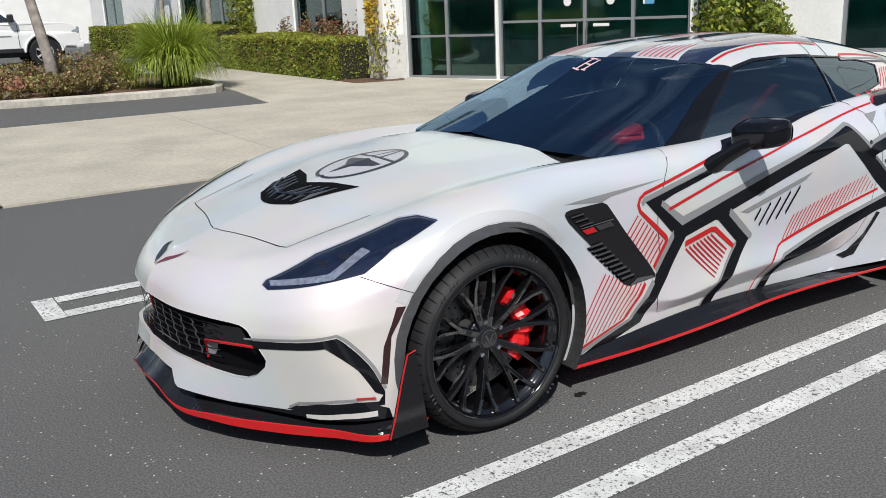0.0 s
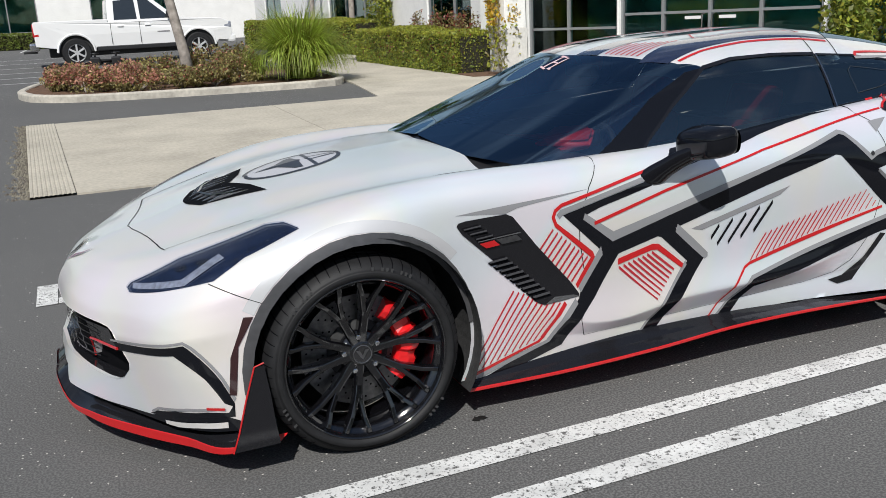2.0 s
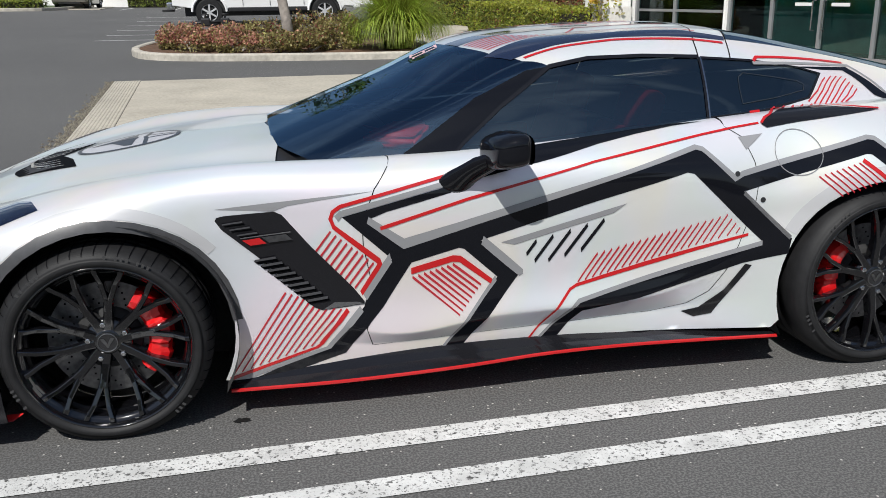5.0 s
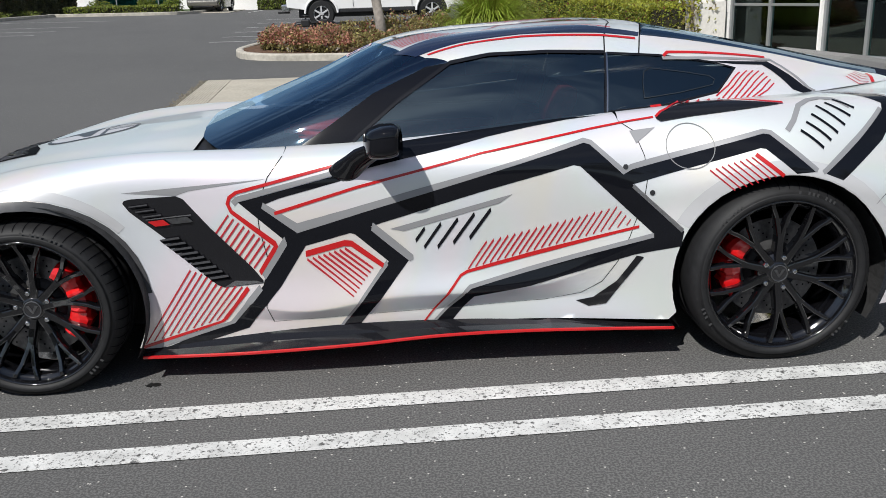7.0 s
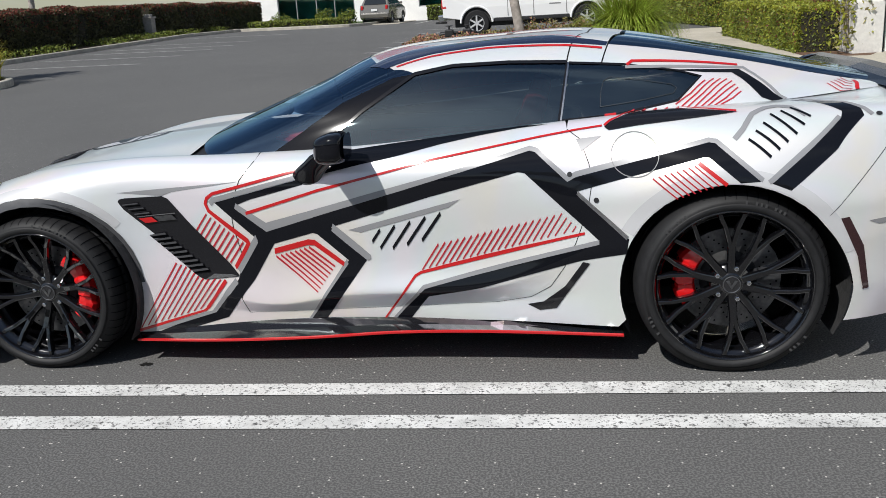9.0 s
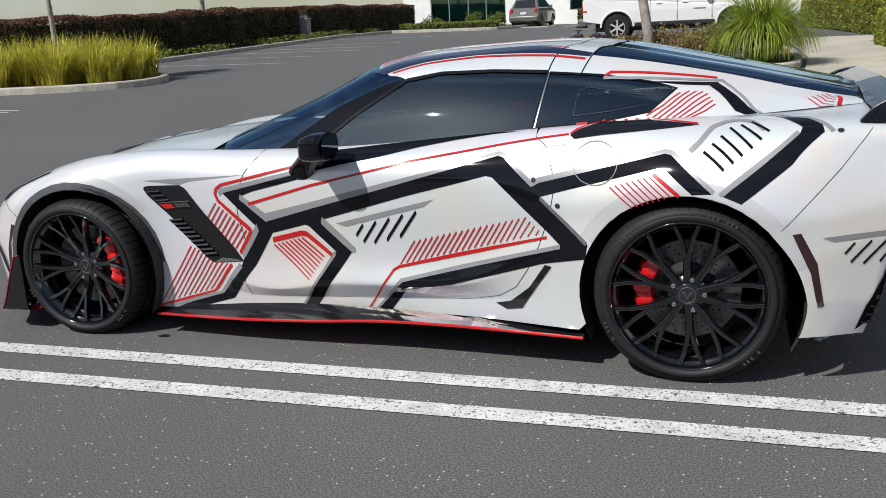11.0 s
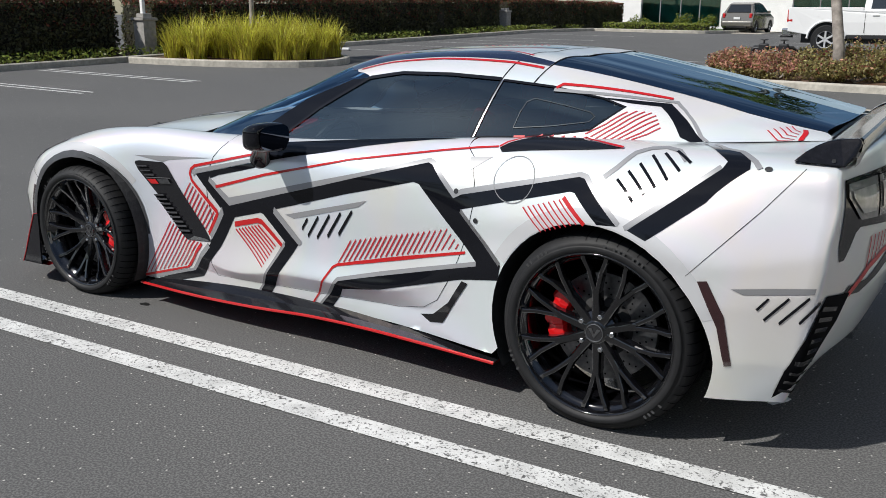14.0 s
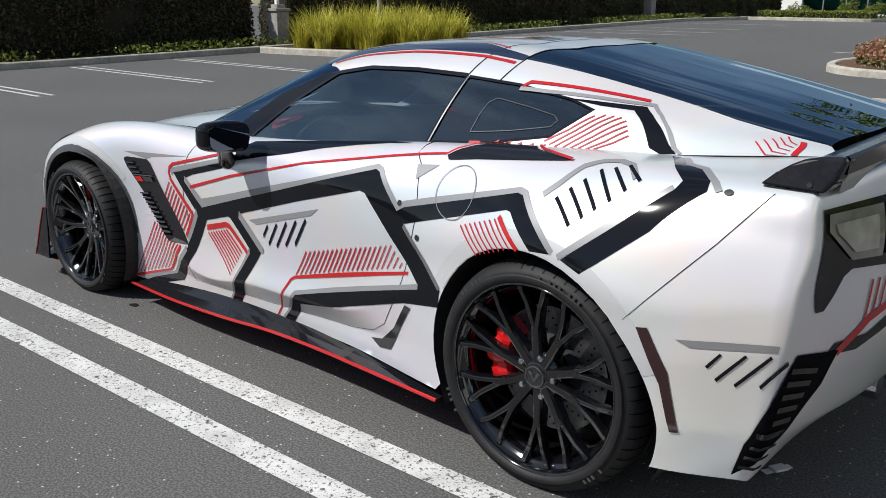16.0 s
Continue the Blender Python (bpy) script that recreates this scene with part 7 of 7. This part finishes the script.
# ground cover and shrub by the entrance
ex, ey = 0.34, -0.94
fx, fy = lambda u, v=0.0: 6.13 + ex * u + ey * v, lambda u, v=0.0: 12.22 + ey * u - ex * v
shrub("shrub", "broad glossy green shrub against the glazed entrance", (fx(6.95, 0.75), fy(6.95, 0.75)), (0.80, 0.80, 1.9), [(LEAF_YELLOW, 0.3, 0.0, "pale_foliage"), (LEAF, 1.1, 0, "foliage")], 0.085, 6500, 81)
sheet("planting_bed", [(fx(u, v), fy(u, v)) for u, v in ((5.9, 0.05), (5.9, 1.5), (22, 1.5), (22, 0.05))], 0.03, SOIL, thick=0.06, step=0.8, label="mulch bed along the building", category="soil")
rng = np.random.default_rng(8)
u, v = rng.uniform(5.95, 22, 9000), rng.uniform(0.1, 1.45, 9000)
P = np.c_[fx(u, v), fy(u, v), np.array([rise(a, b) for a, b in zip(fx(u, v), fy(u, v))]) + rng.uniform(0.02, 0.30, 9000)]
cover = quads_mesh("ground_cover", leaf_quads(rng, P, 0.09), LEAF_YELLOW, None)
tagged(cover, "yellow-green ground cover along the building", "ground cover", kind="stuff")

# the far building across the lot
far = tagged(base("far_building", (0, 0, 0)), "long white building with dark glazing across the lot", "building")
F = facade(far, (-17.9, 48.0), 0, 40, 7.0, 0.8, [(1.75, 6.4, 0.0, 2.9, [2.9, 4.1, 5.2], []), (10.2, 14.4, 0.55, 2.9, [11.6, 13.0], []), (17.0, 21.0, 0.55, 2.9, [18.3, 19.6], [])])
o = boxed("side_wall", (-17.9, 48.2, 0.2), (-17.7, 62, 7.8), STUCCO, far)
bm = bmesh.new()
add_box(bm, (0.3, 2.2, -0.2), (39.7, 2.3, 3.3))
add_box(bm, (0.3, 0.25, 3.0), (39.7, 2.2, 3.1))
o = part("inner_wall", bm, ROOM, far)
o.matrix_world = F
boxed("flat_roof", (-17.6, 48.1, 7.5), (22, 62, 7.7), STUCCO_BASE, far)

# ---- across the drive: long kerb, hedge, pillars, planter ----
kerb(np.array([(-15.12 - 0.004 * k, 38.4 - 0.5 * k) for k in range(96)]), False, 0.15, 0.14, "long straight pale concrete kerb of the parking lot")
kerb(smooth_loop([(-8.95, 47.2), (-9.2, 41.5), (-9.6, 39.2), (-10.3, 38.6), (-12.0, 38.45), (-15.3, 38.4)], closed=False), False, 0.15, 0.14, "pale kerb round the far lawn")
sheet("lawn", [(-15.2, 38.55), (-10.4, 38.75), (-9.7, 39.4), (-9.4, 41.5), (-9.15, 47.9), (-15.2, 47.9)], 0.10, LAWN, step=1.2, label="green planted strip before the far building", category="lawn", lumps=0.02)
hedge("hedge", "low clipped green hedge on the far planted strip", [(-14.9, 39.6), (-9.9, 39.9)], 1.1, 0.42, [(LEAF_YELLOW, 0.2, 0.0, "pale_foliage"), (LEAF, 1.1, 0, "foliage")], 0.09, 500, 5)
hedge("hedge", "low green hedge against the far building", [(-7.0, 46.9), (2.0, 46.9)], 1.0, 0.8, [(LEAF, 1.1, 0, "foliage")], 0.10, 400, 6)
for k, (x, y) in enumerate(((-14.2, 42.5), (-12.0, 43.0), (-10.6, 42.4))):
    tagged(shrub("shrub", "small leafy green shrub on the far strip", (x, y), (0.7, 0.5, 0.75), [(LEAF, 1.1, 0, "foliage")], 0.1, 900, 90 + k), group="far shrubs")
sheet("ramp", [(-9.0, 41.0), (-7.6, 41.0), (-7.9, 47.9), (-8.9, 47.9)], 0.03, CONCRETE, thick=0.1, label="pale concrete ramp beside the far lawn", category="ramp")
DARKS = [(LEAF_RED, 0.55, 0.93, "red_foliage"), (LEAF_RED, 0.10, 0.55, "red_foliage"), (LEAF_DARK, 1.1, 0.0, "foliage")]
hedge("hedge", "tall dark hedge with reddish top behind the long kerb", [(-17.2, -8), (-17.0, 11.2)], 1.3, 1.5, DARKS, 0.085, 800, 12, bulge=0.09)
hedge("hedge", "tall dark hedge with a reddish clipped top", [(-17.0, 12.4), (-17.0, 31.0)], 1.3, 1.42, DARKS, 0.085, 800, 13, bulge=0.09)
hedge("hedge", "dark hedge ending beside the far lawn", [(-17.0, 31.9), (-17.1, 46.0)], 1.3, 1.4, DARKS, 0.10, 550, 14, bulge=0.09)
sheet("planting_bed", [(-15.26, -8), (-15.3, 38.4), (-18.2, 38.4), (-18.2, -8)], 0.09, SOIL, step=1.5, label="dark soil under the hedge", category="soil", lumps=0.015)
rng = np.random.default_rng(9)
n = 9000
x, y = rng.uniform(-16.4, -15.35, n), rng.uniform(-6, 38, n)
patch = np.sin(y * 1.7) + np.sin(y * 0.61 + 2) + rng.normal(0, 0.5, n) > -0.3
x, y = x[patch], y[patch]
P = np.c_[x, y, [rise(a, b) + 0.1 for a, b in zip(x, y)] + rng.uniform(0, 0.22, len(x))]
tagged(quads_mesh("ground_cover", leaf_quads(rng, P, 0.085), LEAF, None), "patchy green ground cover before the dark hedge", "ground cover", kind="stuff")


def pillar(at, high, post):
    p = tagged(base("stone_pillar", (*at, rise(*at))), "short pale block pillar with a flat cap in the hedge", "pillar", "hedge pillars")
    boxed("shaft", (-0.19, -0.19, -0.05), (0.19, 0.19, high), STONE, p, bevel=0.012)
    boxed("cap", (-0.23, -0.23, high), (0.23, 0.23, high + 0.07), STONE, p, bevel=0.015)
    boxed("cap", (-0.13, -0.13, high + 0.07), (0.13, 0.13, high + 0.17), STONE, p, bevel=0.015)
    if post:
        boxed("post", (-0.075, -0.045, high + 0.17), (0.015, 0.045, high + 0.95), STUCCO, p, "slim pale metal post", bevel=0.01)
    return p


pillar((-16.0, 11.75), 0.92, True)
pillar((-16.3, 31.4), 0.85, False)

pl = smooth_loop([(-14.97, 10.35), (-14.4, 10.42), (-13.2, 10.6), (-12.1, 10.9), (-11.2, 11.4), (-10.7, 11.95), (-10.55, 12.6), (-10.9, 13.5), (-11.8, 14.15), (-13.2, 14.5), (-14.97, 14.6)], closed=False)
kerb(pl, False, 0.15, 0.15, "weathered concrete kerb round the grass planter")
sheet("planting_bed", [(p[0] + 0.05 if p[0] < -12.5 else p[0] - 0.12, p[1] + 0.1 if p[1] < 12.5 else p[1] - 0.1) for p in pl], 0.12, SOIL, step=0.5, thick=0.1, label="brown soil of the grass planter", category="soil", lumps=0.02)
rnd = random.Random(2)
k = 0
for x in np.arange(-14.4, -10.9, 0.52):
    for y in np.arange(10.95, 14.2, 0.60):
        px, py = x + rnd.uniform(-0.15, 0.15), y + rnd.uniform(-0.15, 0.15)
        if py < 10.95 + max(0, (px + 13.4)) * 0.38 or py > 14.1 - max(0, px + 12.4) * 0.6 or px > -11.0:
            continue
        k += 1
        tagged(grass_tuft("grass_tuft", "yellow-green strappy grass tuft in the planter" if k % 4 else "yellow-green grass tuft with white flowers", (px, py), 0.22, rnd.uniform(0.85, 1.15), 0.8, 170, BLADE_YELLOW, 100 + k, z=rise(px, py) + 0.12, flowers=2 if k % 4 == 0 else 0, width=0.024), group="planter grass")
tree("tree", "young tree with a straight grey trunk in the planter", (-13.2, 12.6), rise(-13.2, 12.6) + 0.12, 4.3, 0.068, (0.005, 0.0), (3.7, 0.95, 0.7), LEAF, 0.10, 3000, 25)
bm = bmesh.new()
add_box(bm, (-0.16, -0.09, 0), (0.16, 0.09, 0.05), 0.02)
add_box(bm, (-0.05, -0.12, 0.0), (0.2, 0.02, 0.08), 0.03)
o = part("paper_scrap", bm, WRITING)
o.matrix_world = pose(-14.0, 17.2, rise(-14, 17.2), rz=20)
tagged(o, "crumpled white paper litter on the asphalt", "litter")


# ---- parked vehicles ----
def prism(name, outline_xz, half, mat, parent, label="", bevel=0.03, taper=None, y_mid=0.0):
    """A body pressed from a side view: the outline drawn out to both sides, with rounded edges. taper(x, z) scales the half width."""
    bm = bmesh.new()
    rows = []
    for s in (-1, 1):
        rows.append([bm.verts.new((x, y_mid + s * half * (taper(x, z) if taper else 1.0), z)) for x, z in outline_xz])
    n = len(outline_xz)
    for i in range(n):
        j = (i + 1) % n
        bm.faces.new((rows[0][i], rows[0][j], rows[1][j], rows[1][i]))
    sides = [bm.faces.new(rows[0][::-1]), bm.faces.new(rows[1])]
    bmesh.ops.recalc_face_normals(bm, faces=bm.faces[:])
    if bevel:
        es = list({e for f in sides for e in f.edges})
        bmesh.ops.bevel(bm, geom=es, offset=bevel, segments=3, affect="EDGES", profile=0.6, clamp_overlap=True)
    return part(name, bm, mat, parent, label)


def arch_run(cx, cz, r, n=12):
    """Points over a wheel, from behind to ahead of it."""
    return [(cx + r * math.cos(a), cz + r * math.sin(a)) for a in np.linspace(math.pi, 0, n)]


def road_wheel(parent, x, y, r, w, rim_mat, spokes, side):
    """A wheel facing the side (-1: near)."""
    co, faces = lathe([(-w / 2, r * 0.62), (-w / 2, r * 0.93), (-w / 2 + 0.03, r), (w / 2 - 0.03, r), (w / 2, r * 0.93), (w / 2, r * 0.62)], 36)
    wh = from_arrays("wheel", co, faces, RUBBER, parent, smooth=False)
    wh.location = (x, y, r)
    y0 = side * w / 2 * 0.8
    co, faces = lathe([(y0 * 1.05, r * 0.63), (y0 * 1.15, r * 0.60), (y0 * 0.8, r * 0.55), (-y0, r * 0.55)], 32)
    from_arrays("rim", co, faces, rim_mat, wh)
    co, faces = lathe([(y0 * 0.3, 0.001), (y0 * 0.3, r * 0.55)], 24)
    from_arrays("brake_disc", co, faces, IRON, wh)
    bm = bmesh.new()
    for k in range(spokes):
        add_box(bm, (-r * 0.065, -0.02, r * 0.08), (r * 0.065, 0.02, r * 0.6), 0.008, Matrix.Translation((0, y0 * 0.95, 0)) @ Matrix.Rotation(2 * math.pi * k / spokes, 4, "Y"))
    tube(bm, [(0, y0 * 0.6, 0), (0, y0 * 1.1, 0)], r * 0.17, 14)
    part("spoke", bm, rim_mat, wh, "silver alloy spokes")
    return wh


ALLOY = material("silver_alloy", (0.55, 0.55, 0.56), 0.35, metal=0.3)


def pickup():
    t = tagged(base("pickup_truck", (-0.32, 24.6, rise(-0.4, 24) - 0.02)), "white crew cab pickup truck with silver wheels, parked side-on", "truck")
    P = TRUCK_WHITE
    r, c1, c2 = 0.375, -1.63, 1.62
    low, belt = 0.50, 1.12
    body = [(-2.62, 0.58), (-2.12, 0.50)] + arch_run(c1, 0.38, 0.47) + [(-1.1, low), (1.1, low)] + arch_run(c2, 0.38, 0.47) + [(2.2, 0.52), (2.46, 0.50), (2.58, 0.62), (2.58, 0.86), (2.5, 1.02), (2.3, 1.10), (1.15, 1.17), (1.0, belt), (-0.75, belt), (-0.76, 1.20), (-2.60, 1.20), (-2.64, 1.15)]
    prism("body", body, 0.90, P, t, "white painted body", 0.05, lambda x, z: (1 - 0.06 * max(0, x - 1.9) ** 1 * 1.2) * (1 - 0.03 * max(0, 0.8 - z) / 0.3))
    cab = [(-0.76, belt - 0.02), (-0.70, 1.70), (-0.60, 1.76), (0.25, 1.79), (0.42, 1.74), (1.18, belt - 0.02)]
    slim = lambda x, z: 1 - 0.20 * max(0, z - belt) / 0.65
    prism("cab", cab, 0.88, P, t, "white cab", 0.05, slim)
    glass = material("truck_glass", (0.02, 0.025, 0.03), 0.06, coat=1.0)
    for s in (-1, 1):
        for pts in ([(-0.58, 1.17), (-0.54, 1.66), (0.00, 1.69), (0.02, 1.17)], [(0.11, 1.17), (0.10, 1.69), (0.24, 1.70), (0.36, 1.66), (0.86, 1.22), (0.86, 1.17)]):
            bm = bmesh.new()
            v = [bm.verts.new((x, s * (0.88 * slim(x, z) + 0.004), z)) for x, z in pts]
            w = [bm.verts.new((x, s * (0.88 * slim(x, z) - 0.02), z)) for x, z in pts]
            bm.faces.new(v)
            for i in range(len(v)):
                bm.faces.new((v[i], v[i - 1], w[i - 1], w[i]))
            bmesh.ops.recalc_face_normals(bm, faces=bm.faces[:])
            part("side_window", bm, glass, t, "dark tinted window")
        for x in (-0.52, 0.20):
            boxed("door_handle", (x, s * 0.905 - 0.02, 0.99), (x + 0.16, s * 0.905 + 0.02, 1.03), P, t, bevel=0.012)
        for x in (-0.70, 0.06, 1.02):
            boxed("door_gap", (x, s * 0.899 - 0.004, 0.56), (x + 0.012, s * 0.899 + 0.004, belt - 0.02), TRIM_BLACK, t)
        boxed("mirror", (0.80, s * 1.0 - 0.10, 1.16), (0.95, s * 1.0 + 0.10, 1.36), TRIM_BLACK, t, bevel=0.04)
        boxed("emblem", (0.52, s * 0.900 - 0.004, 0.80), (0.86, s * 0.900 + 0.004, 0.835), GREY, t)
        boxed("rocker", (-1.1, s * 0.86 - 0.03, 0.40), (1.1, s * 0.86 + 0.03, 0.51), TRIM_BLACK, t, bevel=0.02)
        for cx in (c1, c2):
            bm = bmesh.new()
            tube(bm, [(cx + 0.475 * math.cos(a), s * 0.895, 0.38 + 0.475 * math.sin(a)) for a in np.linspace(0.05, math.pi - 0.05, 16)], 0.032, 6)
            part("arch_flare", bm, P, t)
        boxed("tail_lamp", (-2.66, s * 0.82 - 0.07, 0.82), (-2.50, s * 0.82 + 0.075, 1.15), RED, t, bevel=0.02)
        boxed("headlamp", (2.36, s * 0.70 - 0.16, 0.82), (2.585, s * 0.70 + 0.165, 1.0), LED, t, bevel=0.03)
        for cx in (c1, c2):
            road_wheel(t, cx, s * 0.79, r, 0.24, ALLOY, 6, s)
    boxed("rear_bumper", (-2.78, -0.86, 0.46), (-2.55, 0.86, 0.66), CHROME, t, bevel=0.04)
    boxed("front_bumper", (2.45, -0.84, 0.44), (2.68, 0.84, 0.66), P, t, bevel=0.06)
    boxed("grille", (2.56, -0.45, 0.74), (2.61, 0.45, 0.98), CHROME, t, bevel=0.02)
    boxed("underbody", (-2.3, -0.6, 0.28), (2.2, 0.6, 0.52), IRON, t, bevel=0.02)
    for cx in (c1, c2):
        boxed("wheel_well", (cx - 0.5, -0.84, 0.4), (cx + 0.5, 0.84, 0.88), LINER, t)
    boxed("tow_hitch", (-2.95, -0.04, 0.40), (-2.6, 0.04, 0.46), IRON, t, bevel=0.01)
    t.rotation_euler = (0, 0, radians(2))
    t.scale = (1.03, 1.03, 1.06)


def hatchback():
    t = tagged(base("hatchback_car", (-9.0, 44.0, rise(-9, 42))), "small taupe grey hatchback car seen from its rear", "car")
    P = CAR_GREY
    r, c1, c2 = 0.29, -1.13, 1.15
    body = [(-1.72, 0.34), (-1.5, 0.24)] + arch_run(c1, 0.29, 0.35, 9) + [(-0.7, 0.2), (0.72, 0.2)] + arch_run(c2, 0.29, 0.35, 9) + [(1.6, 0.26), (1.76, 0.45), (1.68, 0.80), (1.0, 0.98), (-1.55, 0.98), (-1.70, 0.80), (-1.76, 0.55)]
    prism("body", body, 0.80, P, t, "taupe painted body", 0.09)
    slim = lambda x, z: 0.97 - 0.25 * max(0, z - 0.95) / 0.5
    prism("cabin", [(-1.58, 0.94), (-1.22, 1.42), (-0.9, 1.49), (-0.1, 1.50), (0.35, 1.42), (1.02, 0.96)], 0.79, P, t, "rounded roof", 0.07, slim)
    glass = material("hatch_glass", (0.015, 0.018, 0.02), 0.06, coat=1.0)
    bm = bmesh.new()
    v = [bm.verts.new(p) for p in ((-1.555, -0.60, 0.99), (-1.555, 0.60, 0.99), (-1.275, 0.50, 1.37), (-1.275, -0.50, 1.37))]
    bm.faces.new(v)
    g = bmesh.ops.extrude_face_region(bm, geom=bm.faces[:])
    bmesh.ops.translate(bm, vec=(-0.012, 0, 0.009), verts=[q for q in g["geom"] if isinstance(q, bmesh.types.BMVert)])
    bmesh.ops.recalc_face_normals(bm, faces=bm.faces[:])
    part("rear_window", bm, glass, t, "dark rear window")
    for s in (-1, 1):
        bm = bmesh.new()
        v = [bm.verts.new((x, s * (0.79 * slim(x, z) + 0.004), z)) for x, z in [(-1.25, 1.02), (-1.05, 1.36), (0.20, 1.38), (0.78, 1.02)]]
        bm.faces.new(v if s < 0 else v[::-1])
        part("side_window", bm, glass, t, "dark side window")
        boxed("tail_lamp", (-1.74, s * 0.66 - 0.06, 0.74), (-1.6, s * 0.66 + 0.07, 0.95), RED, t, bevel=0.03)
        boxed("mirror", (0.5, s * 0.86 - 0.07, 0.98), (0.62, s * 0.86 + 0.07, 1.1), P, t, bevel=0.03)
        for cx in (c1, c2):
            road_wheel(t, cx, s * 0.69, r, 0.19, CHROME, 5, s)
    boxed("rear_bumper", (-1.83, -0.76, 0.32), (-1.6, 0.76, 0.56), P, t, bevel=0.06)
    boxed("number_plate", (-1.775, -0.16, 0.66), (-1.755, 0.16, 0.77), WRITING, t, "plain white plate", bevel=0.004)
    boxed("bumper_grille", (-1.80, -0.5, 0.26), (-1.62, 0.5, 0.33), TRIM_BLACK, t, bevel=0.02)
    boxed("underbody", (-1.5, -0.55, 0.14), (1.5, 0.55, 0.3), IRON, t)
    for cx in (c1, c2):
        boxed("wheel_well", (cx - 0.36, -0.74, 0.3), (cx + 0.36, 0.74, 0.66), LINER, t)
    t.rotation_euler = (0, 0, radians(86))


pickup()
hatchback()

# two unseen hedges added to block the bright low sky from the car's reflections
hedge("hedge", "unseen tall hedge added to darken the horizon in the car's reflections", [(-30, -24), (32, -24)], 1.6, 2.4, [(LEAF, 1.1, 0, "foliage")], 0.22, 120, 15, bulge=0.2)
hedge("hedge", "unseen tall hedge added to close the horizon at the lot's end", [(-34, -22), (-34, 2)], 1.6, 2.4, [(LEAF, 1.1, 0, "foliage")], 0.22, 120, 16, bulge=0.2)
# trees of the lot beyond the open side, mirrored in the car's glass
for k, (x, y, h) in enumerate(((-9.0, -19.0, 6.5), (-1.5, -22.0, 7.5), (6.0, -20.0, 6.0), (14.0, -17.0, 6.5), (-22.5, 6.0, 6.0), (-23.0, 20.0, 6.5), (-23.0, 34.0, 6.0))):
    tagged(tree("tree", "leafy shade tree at the edge of the lot", (x, y), rise(x, y), h, 0.16, (0.01, 0.01), (h * 0.78, 2.6, 1.9), LEAF, 0.2, 5000, 130 + k), group="shade trees of the lot")
